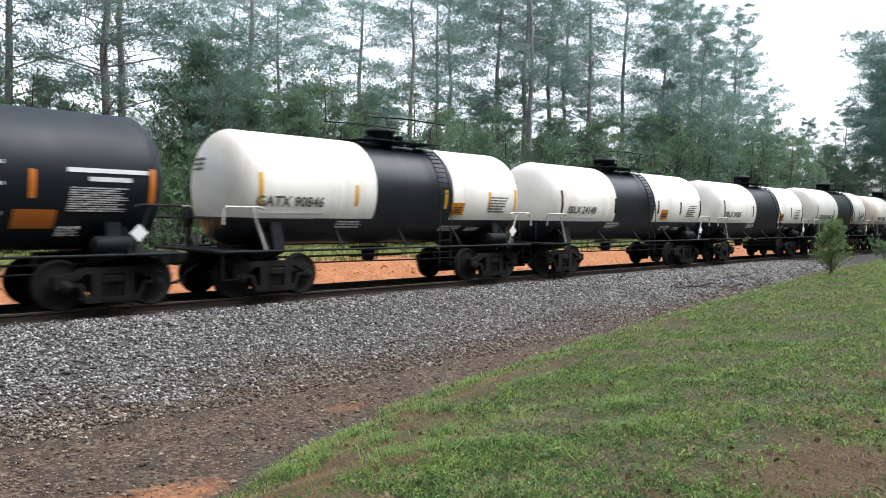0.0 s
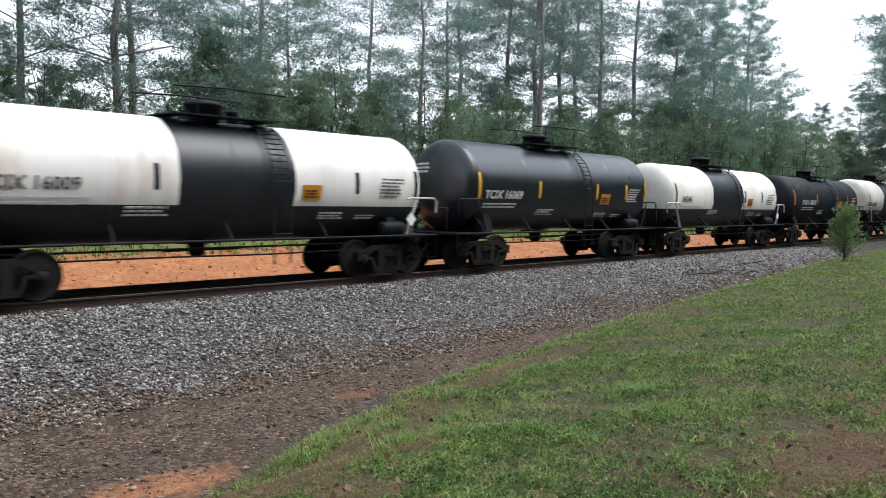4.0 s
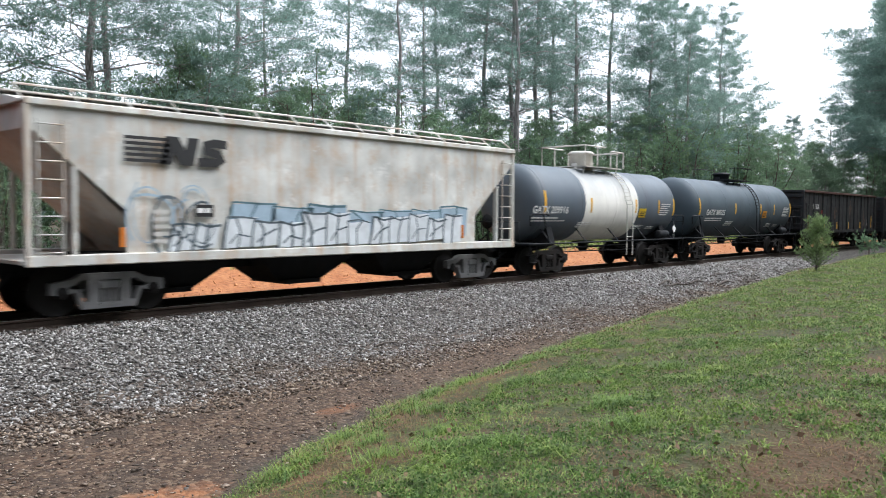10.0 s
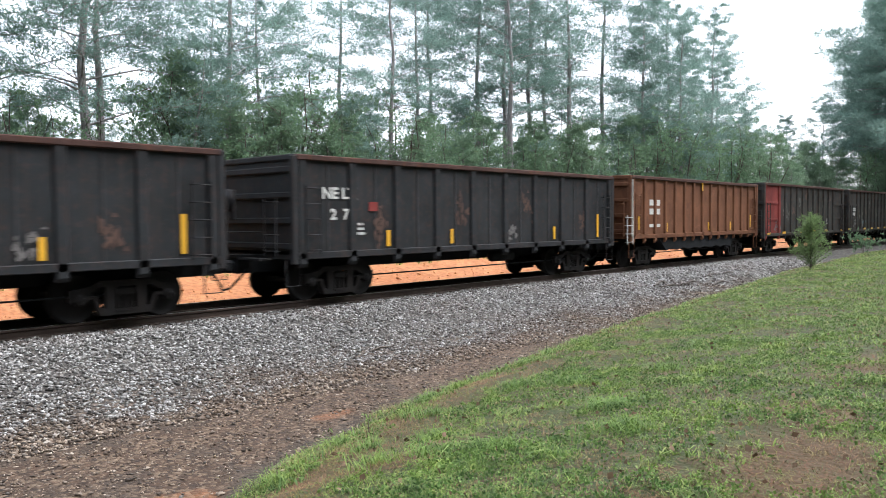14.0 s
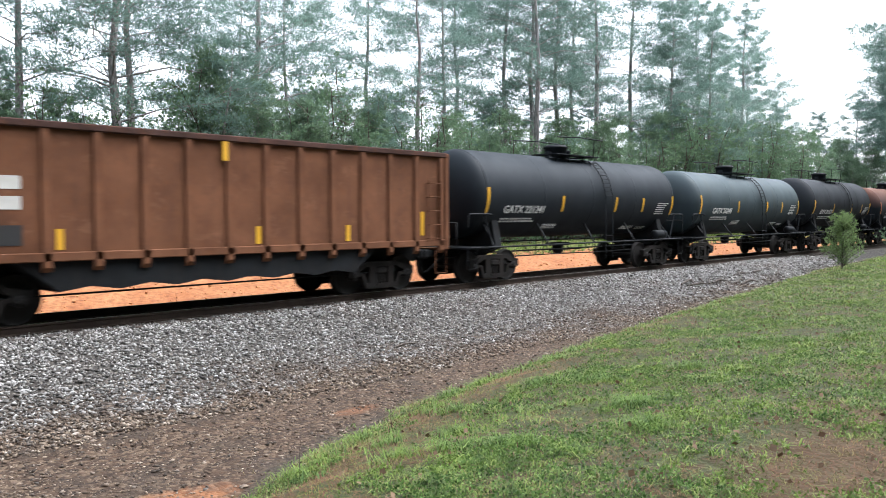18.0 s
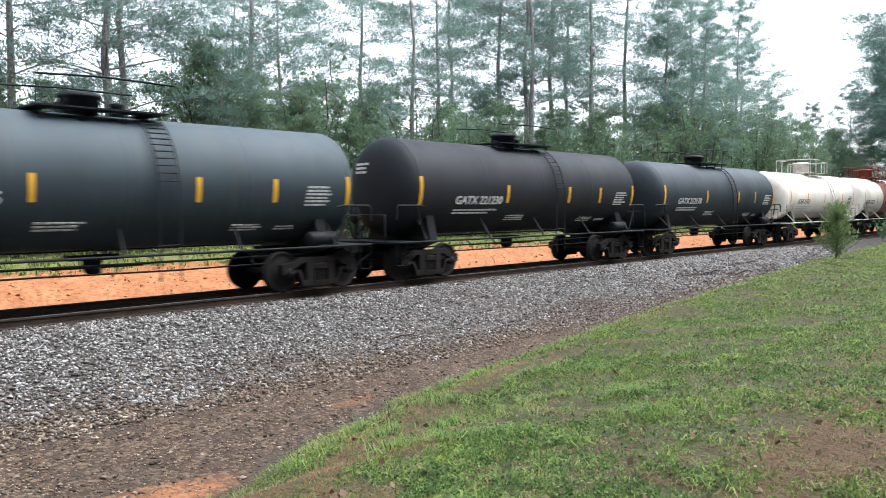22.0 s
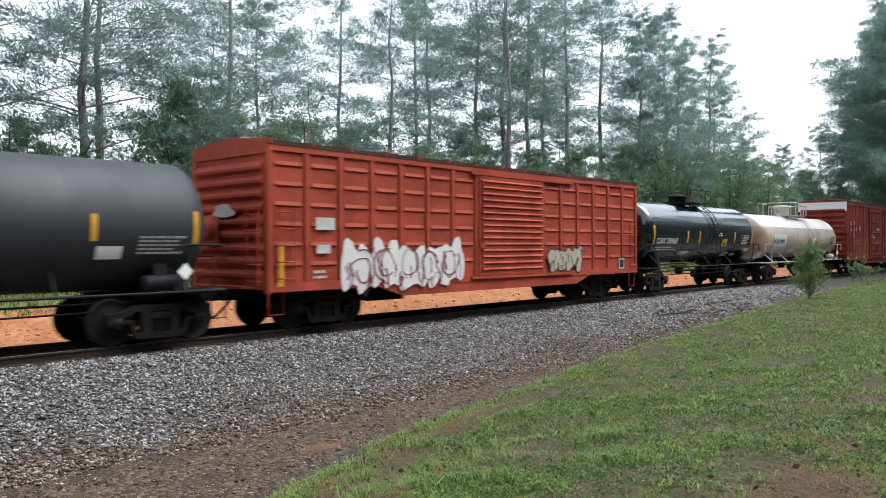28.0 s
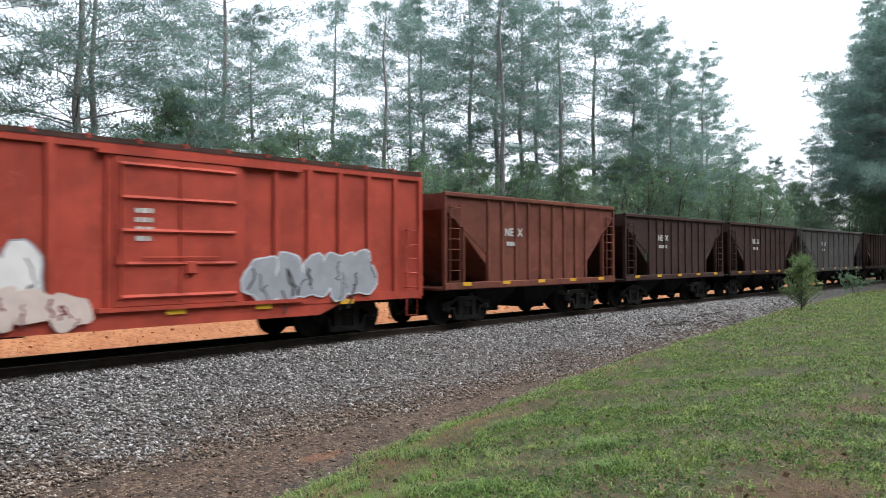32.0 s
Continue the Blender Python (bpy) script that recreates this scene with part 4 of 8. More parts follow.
        if style != "panel":
            xm, yo = (d0 + d1) / 2, s * (W + 0.052)
            part("door_seam", Geo().box(xm - 0.02, xm + 0.02, min(yo, yo + s * 0.03), max(yo, yo + s * 0.03), zs + 0.15, zr - 0.4), body, dr)
            part("door_bar", Geo().tube([(xm - 0.8, yo + s * 0.05, zs + 1.02), (xm + 0.8, yo + s * 0.05, zs + 1.02)], 0.02, 6), body, dr)
            part("door_handle", Geo().box(xm + 0.1, xm + 0.32, min(yo, yo + s * 0.07), max(yo, yo + s * 0.07), zs + 0.7, zs + 0.95, 0.015), body, dr)
        for q in (-1, 1):
            side_ladder(car, mid + q * (h - 0.38), s * (W + 0.03), zs + 0.25, zs + 1.7, body, n=5)
    for q in (-1, 1):
        n = 9
        for k in range(n):
            z = zs + 0.35 + (zr - zs - 0.9) * k / (n - 1)
            x = mid + q * h
            sec = [(0, z - 0.13), (q * 0.13, z - 0.06), (q * 0.14, z), (0, z + 0.13)]
            v = [(x + u, y, w) for y in (-W + 0.16, W - 0.16) for u, w in sec]
            part("end_rib", Geo().add(v, [(0, 1, 5, 4), (1, 2, 6, 5), (2, 3, 7, 6), (0, 3, 2, 1), (4, 5, 6, 7)]), body, car)
        for s in (-1, 1):
            x0, x1 = sorted((mid + q * (h - 0.02), mid + q * (h + 0.05)))
            y0, y1 = sorted((s * (W - 0.18), s * W))
            part("corner_post", Geo().box(x0, x1, y0, y1, zs - 0.08, zr - 0.1, 0.012), body, car)
        x0, x1 = sorted((mid + q * (h - 0.02), mid + q * (h + 0.06)))
        part("end_header", Geo().box(x0, x1, -W + 0.02, W - 0.02, zr - 0.28, zr - 0.02), body, car)
        if cap is not None:
            x0, x1 = sorted((mid + q * (h + 0.062), mid + q * (h + 0.068)))
            part("end_stripe", Geo().box(x0, x1, -W + 0.03, W - 0.03, zr - 0.6, zr - 0.03), cap, car, "white painted strip along the top of the end")
    end_gear(car, h + max(mid, -mid), body, zs + 0.2, zr - 1.6, W)
    g = Geo().box(-L / 2 + 0.3, L / 2 - 0.3, -0.22, 0.22, 0.7, zs).box(mid - h * 0.55, mid - h * 0.4, -0.7, 0.1, 0.5, zs)
    g.lathe([(-0.5, 0.15), (0.5, 0.15)], 12, "x", (1.2, -0.5, 0.72)).tube([(-h + 1.5, -0.8, 0.62), (h - 1.5, -0.8, 0.6)], 0.02)
    part("underframe", g, UNDER, car)
    coupler(car, L / 2, L / 2 - 0.35)
    trucks(car, h - 2.0, STEEL)
    return car




def gondola(label, xa, xb, b0, b1, zs, zt, body, posts=14, W=1.5, inner=None, bottom=None, truck=None, end_ribs=4, waist=None, wide=0.09, crease=False, patch=None, skip=()):
    """An open-topped gondola: sheet sides with posts and a top chord, ribbed ends, an empty floor."""
    L = xb - xa
    car = thing("gondola_car", label, "gondola", "gondola cars")
    car["at"] = (xa + xb) / 2
    mid, h = (b0 + b1) / 2 - (xa + xb) / 2, (b1 - b0) / 2
    for s in (-1, 1):
        y0, y1 = sorted((s * (W - 0.1), s * (W - 0.07)))
        g = Geo()
        if patch is None:
            g.box(mid - h, mid + h, y0, y1, zs, zt)
            mats = [body]
        else:
            q, cut, red = patch
            g.box(*((cut, mid + h) if q < 0 else (mid - h, cut)), y0, y1, zs, zt)
            g.cur = 1
            g.box(*((mid - h, cut) if q < 0 else (cut, mid + h)), y0, y1, zs, zt)
            mats = [body, red]
        part("side_sheet", g, mats, car)
        y0, y1 = sorted((s * (W - 0.14), s * (W + 0.02)))
        part("top_chord", Geo().box(mid - h, mid + h, y0, y1, zt - 0.1, zt + 0.03, 0.02), LIP, car)
        y0, y1 = sorted((s * (W - 0.12), s * (W + 0.0)))
        part("bottom_chord", Geo().box(mid - h, mid + h, y0, y1, zs - 0.1, zs + 0.06, 0.015), body, car)
        y = s * (W - 0.07)
        yo = s * (W - 0.0)
        post = Geo().add([(-wide, y, zs - 0.28), (-wide * 0.7, yo, zs - 0.2), (wide * 0.7, yo, zs - 0.2), (wide, y, zs - 0.28), (-wide, y, zt - 0.1), (-wide * 0.7, yo, zt - 0.1), (wide * 0.7, yo, zt - 0.1), (wide, y, zt - 0.1)],
                         [(0, 1, 5, 4), (1, 2, 6, 5), (2, 3, 7, 6), (0, 3, 2, 1), (4, 5, 6, 7)]).mesh("side_post", body)
        post2 = post.copy()
        if patch is not None:
            post2.materials.clear()
            post2.materials.append(patch[2])
        fold = Geo().add([(-0.05, y, zs), (0, y + s * 0.02, zs), (0.05, y, zs), (-0.05, y, zt), (0, y + s * 0.02, zt), (0.05, y, zt)], [(0, 1, 4, 3), (1, 2, 5, 4)]).mesh("side_fold", body)
        for k in range(posts):
            x = mid - h + 0.18 + (2 * h - 0.36) * k / (posts - 1)
            mine = patch is not None and (x - patch[1]) * patch[0] > -0.1
            if k not in skip:
                part("side_post", post2 if mine else post, body, car, at=(x, 0, 0))
            if crease and k < posts - 1:
                part("side_fold", fold, body, car, at=(x + (h - 0.18) / (posts - 1), 0, 0))
        for q in (-1, 1):
            side_ladder(car, mid + q * (h - 0.45), s * (W - 0.02), zs + 0.1, zs + 1.5, body, n=5)
        if waist:
            for q in (-1, 1):
                for z in waist:
                    y0, y1 = sorted((s * (W - 0.08), s * (W - 0.02)))
                    a, b = sorted((mid + q * h, mid + q * (h - 1.9)))
                    part("side_rib", Geo().box(a, b, y0, y1, z - 0.06, z + 0.06, 0.01), patch[2] if patch and patch[0] == q else body, car)
    for q in (-1, 1):
        x0, x1 = sorted((mid + q * (h - 0.04), mid + q * h))
        part("end_sheet", Geo().box(x0, x1, -W + 0.08, W - 0.08, zs - 0.1, zt), body, car)
        x0, x1 = sorted((mid + q * (h - 0.1), mid + q * (h + 0.08)))
        part("end_chord", Geo().box(x0, x1, -W + 0.02, W - 0.02, zt - 0.1, zt + 0.03, 0.02), body, car)
        for k in range(end_ribs):
            z = zs + 0.2 + (zt - zs - 0.5) * k / (end_ribs - 1)
            x0, x1 = sorted((mid + q * h, mid + q * (h + 0.11)))
            part("end_rib", Geo().box(x0, x1, -W + 0.1, W - 0.1, z - 0.07, z + 0.07, 0.02), body, car)
        for s in (-1, 1):
            x0, x1 = sorted((mid + q * (h - 0.06), mid + q * (h + 0.1)))
            y0, y1 = sorted((s * (W - 0.14), s * (W - 0.0)))
            part("corner_post", Geo().box(x0, x1, y0, y1, zs - 0.2, zt, 0.015), body, car)
    part("floor", Geo().box(mid - h, mid + h, -W + 0.07, W - 0.07, zs, zs + 0.08), inner or body, car)
    end_gear(car, h + 0.1 + abs(mid), body, zs + 0.1, zs + 1.5, W)
    g = Geo().box(-L / 2 + 0.3, L / 2 - 0.3, -0.22, 0.22, 0.68, zs)
    g.tube([(-h + 1.5, -1.0, 0.5), (h - 1.5, -1.0, 0.52)], 0.02).lathe([(-0.5, 0.15), (0.5, 0.15)], 12, "x", (1.4, -0.9, 0.75))
    part("underframe", g, UNDER, car)
    if bottom is not None:
        # a deep belly that dips between the trucks
        poly = [(mid - h + 2.2, zs), (mid - h + 3.0, 0.62)]
        k = 6
        for i in range(k + 1):
            x = mid - h + 3.0 + (2 * h - 6.0) * i / k
            poly += [(x, 0.58), (x + (2 * h - 6.0) / k * 0.5, 0.66)] if i < k else [(x, 0.58)]
        poly += [(mid + h - 2.2, zs)]
        part("belly", Geo().prism(poly[::-1], -W + 0.12, W - 0.12), bottom, car)
    coupler(car, L / 2, L / 2 - 0.35)
    trucks(car, h - 1.75, truck or STEEL)
    return car


def hopper_car(label, xa, xb, b0, b1, zs, zt, body, style="round", W=1.5, bays=4, truck=None, open_top=False, trim=None, posts=0):
    """A hopper car: high body, slope sheets at the ends, outlet bays between the trucks."""
    L = xb - xa
    car = thing("hopper_car", label, "hopper car", "hopper cars")
    car["at"] = (xa + xb) / 2
    mid, h = (b0 + b1) / 2 - (xa + xb) / 2, (b1 - b0) / 2
    trim = trim or body
    if style == "round":
        out = [(-1.47, zs)] + [(-1.47 - 0.075 * math.sin(math.pi * k / 8), zs + (zt - 0.42 - zs) * k / 8) for k in range(1, 9)]
        ring = out + [(-y, z) for y, z in out[::-1]]
        part("body", Geo().loft(ring[::-1], mid - h + 1.25, mid + h - 1.25), body, car)
        for s in (-1, 1):
            for q in (-1, 1):
                a, b = sorted((mid + q * (h - 1.26), mid + q * h))
                g = Geo()
                y0, y1 = s * 1.44, s * 1.475
                hole = [(mid + q * (h - 0.55) + 0.24 * math.cos(t), 2.55 + 0.36 * math.sin(t)) for t in np.linspace(0, 2 * math.pi, 17)[:-1]]
                for y in (y0, y1):
                    ring2 = []
                    cx = mid + q * (h - 0.55)
                    for px, pz in hole:
                        dx, dz = px - cx, pz - 2.55
                        k = min([(b - cx) / dx if dx > 1e-6 else 1e9, (a - cx) / dx if dx < -1e-6 else 1e9, (zt - 0.42 - 2.55) / dz if dz > 1e-6 else 1e9, (zs - 2.55) / dz if dz < -1e-6 else 1e9])
                        ring2.append((cx + dx * k, 2.55 + dz * k))
                    n = len(hole)
                    g.add([(px, y, pz) for px, pz in hole] + [(px, y, pz) for px, pz in ring2], [(i, (i + 1) % n, (i + 1) % n + n, i + n) for i in range(n)])
                part("end_side_sheet", g, body, car)
                part("corner_post", Geo().box(mid + q * h - 0.05, mid + q * h + 0.05, min(s * 1.4, s * 1.5), max(s * 1.4, s * 1.5), zs, zt - 0.4, 0.012), body, car)
                side_ladder(car, mid + q * (h - 0.28), s * 1.5, zs + 0.15, zs + 1.9, body, n=6)
        # curved eave band and sloping roof
        for s in (-1, 1):
            sec = [(s * 1.47, zt - 0.44), (s * 1.52, zt - 0.4), (s * 1.5, zt - 0.22), (s * 1.36, zt), (s * 1.33, zt - 0.02), (s * 1.44, zt - 0.4)]
            part("eave", Geo().loft(sec if s < 0 else sec[::-1], mid - h, mid + h), body, car)
            part("side_sill", Geo().box(mid - h, mid + h, min(s * 1.4, s * 1.53), max(s * 1.4, s * 1.53), zs - 0.13, zs + 0.07, 0.02), body, car)
            k = 22
            for i in range(k):
                x = mid - h + 0.4 + (2 * h - 0.8) * i / (k - 1)
                part("roof_bracket", Geo().tube([(x, s * 1.38, zt - 0.04), (x, s * 0.98, zt + 0.14), (x, s * 0.7, zt + 0.145)], 0.02, 4), body, car)
        part("roof", Geo().loft([(-1.4, zt - 0.06), (1.4, zt - 0.06), (0.5, zt + 0.14), (-0.5, zt + 0.14)], mid - h, mid + h), body, car)
        for s in (-1, 1):
            part("running_board", Geo().box(mid - h - 0.05, mid + h + 0.05, min(s * 0.55, s * 0.95), max(s * 0.55, s * 0.95), zt + 0.13, zt + 0.16), trim, car)
        for i in range(6):
            x = mid - h + 1.8 + (2 * h - 3.6) * i / 5
            part("hatch", Geo().lathe([(zt + 0.1, 0.3), (zt + 0.24, 0.3), (zt + 0.27, 0.24)], 14, "z", (x, 0, 0)), body, car)
        for q in (-1, 1):
            x0, x1 = mid + q * (h - 1.25), mid + q * (h - 0.1)
            v = [(x1, -1.4, zt - 0.5), (x1, 1.4, zt - 0.5), (mid + q * (h - 2.2), 1.4, zs), (mid + q * (h - 2.2), -1.4, zs), (x1, -1.4, zt - 0.06), (x1, 1.4, zt - 0.06)]
            part("slope_sheet", Geo().add(v, [(0, 1, 2, 3), (4, 5, 1, 0)]), body, car)
            part("end_platform", Geo().box(min(x0, x1), max(x0, x1) + 0.1, -1.4, 1.4, 1.0, 1.06), body, car)
    else:
        for s in (-1, 1):
            cut = 1.75 if not open_top else 1.9
            poly = [(mid - h + 0.12, zt), (mid - h + 0.12, zt - 0.5), (mid - h + cut, zs + 0.85), (mid - h + cut, zs), (mid + h - cut, zs), (mid + h - cut, zs + 0.85), (mid + h - 0.12, zt - 0.5), (mid + h - 0.12, zt)]
            y0, y1 = sorted((s * (W - 0.09), s * (W - 0.05)))
            part("side_sheet", Geo().prism(poly if s < 0 else poly, y0, y1), body, car)
            y0, y1 = sorted((s * (W - 0.12), s * (W + 0.02)))
            part("top_chord", Geo().box(mid - h, mid + h, y0, y1, zt - 0.1, zt + 0.03, 0.02), body, car)
            part("side_sill", Geo().box(mid - h, mid + h, y0, y1, zs - 0.14, zs + 0.06, 0.02), body, car)
            n = posts
            if n:
                post = Geo().box(-0.055, 0.055, min(s * (W - 0.06), s * W), max(s * (W - 0.06), s * W), zs, zt - 0.08, 0.012).mesh("side_post", body)
                for k in range(n):
                    part("side_post", post, body, car, at=(mid - h + cut + 0.06 + (2 * h - 2 * cut - 0.12) * k / (n - 1), 0, 0))
            for q in (-1, 1):
                x0, x1 = sorted((mid + q * (h - 0.1), mid + q * h))
                y0, y1 = sorted((s * (W - 0.12), s * W))
                part("corner_post", Geo().box(x0, x1, y0, y1, zs, zt, 0.012), trim, car)
                part("end_strut", Geo().box(*sorted((mid + q * (h - 0.85), mid + q * (h - 0.78))), y0, y1, zs, zs + 1.6), trim, car)
                side_ladder(car, mid + q * (h - 0.4), s * (W - 0.02), zs + 0.1, zt - 0.4, trim, n=8)
        for q in (-1, 1):
            x1, x2 = mid + q * (h - 0.12), mid + q * (h - 2.6)
            v = [(x1, -W + 0.08, zt - 0.45), (x1, W - 0.08, zt - 0.45), (x2, W - 0.08, zs - 0.1), (x2, -W + 0.08, zs - 0.1), (x1, -W + 0.08, zt), (x1, W - 0.08, zt)]
            v += [(a - q * 0.04, b, c) for a, b, c in v]
            part("slope_sheet", Geo().add(v, [(0, 1, 2, 3), (4, 5, 1, 0), (6, 9, 8, 7), (10, 6, 7, 11)]), body, car)
            part("end_platform", Geo().box(*sorted((mid + q * (h - 1.3), mid + q * (h + 0.02))), -W + 0.1, W - 0.1, 1.0, 1.06), trim, car)
        if not open_top:
            part("roof", Geo().loft([(-W + 0.08, zt - 0.02), (W - 0.08, zt - 0.02), (0.5, zt + 0.16), (-0.5, zt + 0.16)], mid - h, mid + h), body, car)
            for s in (-1, 1):
                g = Geo().tube([(mid - h, s * 1.0, zt + 0.3), (mid + h, s * 1.0, zt + 0.3)], 0.022, 5)
                part("roof_rail", g, trim, car)
                for i in range(15):
                    x = mid - h + 2 * h * i / 14
                    part("roof_bracket", Geo().tube([(x, s * (W - 0.1), zt), (x, s * 1.0, zt + 0.3)], 0.018, 4), trim, car)
            part("running_board", Geo().box(mid - h, mid + h, -0.45, 0.45, zt + 0.24, zt + 0.27), trim, car)
    # outlet bays
    pitch = 3.4 if bays > 2 else 2.5
    for i in range(bays):
        c = mid - 0.35 + pitch * (i - (bays - 1) / 2)
        w = pitch / 2
        g = Geo()
        z0 = 0.34
        v = [(c - w * 0.84, -0.95, zs), (c + w * 0.84, -0.95, zs), (c + w * 0.84, 0.95, zs), (c - w * 0.84, 0.95, zs),
             (c - w * 0.78, -0.9, 0.88), (c + w * 0.78, -0.9, 0.88), (c + w * 0.78, 0.9, 0.88), (c - w * 0.78, 0.9, 0.88),
             (c - w * 0.36, -0.55, z0), (c + w * 0.36, -0.55, z0), (c + w * 0.36, 0.55, z0), (c - w * 0.36, 0.55, z0)]
        f = [(8, 11, 10, 9), (0, 1, 2, 3)]
        for k in (0, 4):
            f += [(k + j, k + 4 + j, k + 4 + (j + 1) % 4, k + (j + 1) % 4) for j in range(4)]
        g.add(v, f)
        g.box(c - w * 0.3, c + w * 0.3, -0.7, 0.7, z0 - 0.06, z0 + 0.04)
        part("outlet_bay", g, UNDER, car)
    g = Geo().box(-L / 2 + 0.3, L / 2 - 0.3, -0.2, 0.2, 0.7, 1.0)
    part("underframe", g, UNDER, car)
    coupler(car, L / 2, L / 2 - 0.35)
    trucks(car, h - 1.5, truck or STEEL)
    return car


# ---- the train, front to rear; places are metres along it, as it lies when the clip begins ----
CARS = []


def white_tank(label, xa, xb, band, mark, mark_at, R=1.28, ztop=3.6, white=(0.88, 0.85, 0.77), stain=0.3, rust=0.0, sign=SIGN_ORANGE, seed=1, reflector=YELLOW, fit=None, platform_x=None, cage="low", placard=True, head=None):
    c = (xa + xb) / 2
    m = tank_paint("white_and_black_tank_paint", white, BLACK, 1.72, BLACK, (band[0] - c, band[1] - c), stain=stain, rust=rust, grime=0.16, head=head, head_x=-(xb - xa) / 2 + 1.6)
    car = tank_car(label, xa, xb, m, R, ztop, fit or FIT_BLACK, "black and white tank cars", cage, end_rail=FIT_WHITE, platform_x=(band[0] + band[1]) / 2 - c if platform_x is None else platform_x)
    tank_marks(car, xb - xa, R, ztop - R, mark, FADED_INK, reflector, mark_at - c, seed, sign=sign, placard=placard)
    CARS.append(car)
    return car


def dark_tank(label, xa, xb, mark, mark_at, R=1.3, ztop=3.68, color=(0.007, 0.0102, 0.0145), sheen_dust=None, rust=0.0, sign=None, seed=1, reflector=YELLOW, rough=0.24, grime=0.3, mark_ink=None, cage="low", platform_x=0.0, gloss_x=None, spots=(-1.5, 1.6, 3.4), sign_x=2.1, small=True, lead_in=None, placard=False):
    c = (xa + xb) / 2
    m = tank_paint("dark_tank_paint", color, rust=rust, top_sheen_dust=sheen_dust, rough=rough, grime=grime, gloss_x=gloss_x)
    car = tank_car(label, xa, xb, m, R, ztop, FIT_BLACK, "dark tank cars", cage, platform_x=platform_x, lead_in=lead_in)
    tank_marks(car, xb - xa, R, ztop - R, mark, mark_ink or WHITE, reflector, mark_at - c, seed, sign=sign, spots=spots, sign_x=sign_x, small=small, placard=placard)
    CARS.append(car)
    return car


# Tank-back tones: the grey paints in a sky highlight, the brown is rust.
GREY_SHEEN, DARK_TOP, BROWN_DUST = (0.105, 0.13, 0.15), (0.014, 0.02, 0.026), (0.19, 0.09, 0.066)

dark_tank("black tank car with an orange sign and white stencils", -5.0, 8.05, "", 0, sign=None, placard=True, seed=3, sheen_dust=DARK_TOP, reflector=ORANGE, small=False, rough=0.4)
white_tank("white tank car with black belly and black middle band", 8.05, 19.2, (12.76, 15.51), "GATX 90846", 10.0, ztop=3.66, seed=4)
white_tank("white tank car with black belly, yellow rust stain by the band", 19.2, 31.45, (23.9, 26.65), "SBLX 24148", 21.6, seed=5, stain=0.5, reflector=FIT_BLACK)
white_tank("white tank car with black belly and tall dome", 31.45, 43.45, (36.33, 39.21), "SBLX 24205", 33.6, ztop=3.55, seed=6, reflector=FIT_BLACK)
white_tank("cream white tank car with black belly and dome", 43.45, 54.75, (48.34, 51.26), "UTLX 630285", 45.9, ztop=3.68, white=(0.8, 0.78, 0.72), seed=7, sign=SIGN_YELLOW, reflector=FIT_BLACK)
white_tank("white tank car with rust stained end and black belly", 54.75, 67.0, (60.25, 63.14), "GATX 10866", 57.3, ztop=3.58, seed=8, stain=0.5, head=(0.6, 0.4, 0.25))
white_tank("short white tank car with rusty end and black belly", 67.0, 79.6, (72.27, 74.95), "TCIX 16009", 69.4, ztop=3.5, seed=9, stain=0.6, head=(0.5, 0.3, 0.18), white=(0.8, 0.77, 0.72), reflector=FIT_BLACK)
dark_tank("glossy black tank car with yellow reflectors", 79.6, 90.9, "TCIX 16069", 81.9, ztop=3.62, seed=10, sign=SIGN_ORANGE, rough=0.25, grime=0.15, sheen_dust=DARK_TOP)
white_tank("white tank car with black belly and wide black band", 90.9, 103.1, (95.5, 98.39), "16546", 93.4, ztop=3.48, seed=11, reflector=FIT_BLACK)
dark_tank("dull black tank car with patched paint and orange reflectors", 103.1, 115.3, "FURX 118515", 106.2, R=1.25, ztop=3.42, placard=True, seed=12, reflector=ORANGE, rough=0.5, sign=SIGN_ORANGE, sheen_dust=(0.008, 0.0115, 0.0145), grime=0.15)
white_tank("white tank car with black belly and chrome brake cylinder", 115.3, 127.0, (119.72, 122.73), "UTLX 66274", 117.0, seed=13, reflector=FIT_BLACK)
white_tank("white tank car with black belly and yellow sign", 127.0, 139.0, (131.83, 134.46), "SBLX 34242", 129.3, ztop=3.52, seed=14, sign=SIGN_YELLOW, reflector=FIT_BLACK)

WALKWAY = paint("weathered_roof_walk_steel", (0.3, 0.26, 0.23), (0.16, 0.09, 0.06), 0.5, 0.7)
RED_HOP = paint("oxide_red_hopper_paint", (0.31, 0.064, 0.031), (0.13, 0.034, 0.022), 0.35, 0.45)
CRIMSON_HOP = paint("crimson_hopper_paint", (0.25, 0.046, 0.027), (0.09, 0.026, 0.02), 0.35, 0.45)
for xa, xb, b0, b1, m, label in ((139.0, 153.45, 139.78, 153.0, RED_HOP, "oxide red covered hopper car with rounded sides and roof walks"), (153.45, 167.7, 153.88, 167.25, CRIMSON_HOP, "dark crimson covered hopper car with rounded sides")):
    car = hopper_car(label, xa, xb, b0, b1, 1.15, 3.95, m, "round", bays=3, trim=WALKWAY)
    CARS.append(car)
NS_GREY = paint("pale_grey_hopper_paint", (0.62, 0.62, 0.58), (0.42, 0.23, 0.09), 0.55, 0.6, 0.0, 0.7)
CARS.append(hopper_car("dirty pale grey covered hopper car with graffiti and rust streaks", 167.7, 182.0, 168.0, 181.5, 1.1, 3.8, NS_GREY, "flat", truck=STEEL_GREY, posts=0, bays=3))

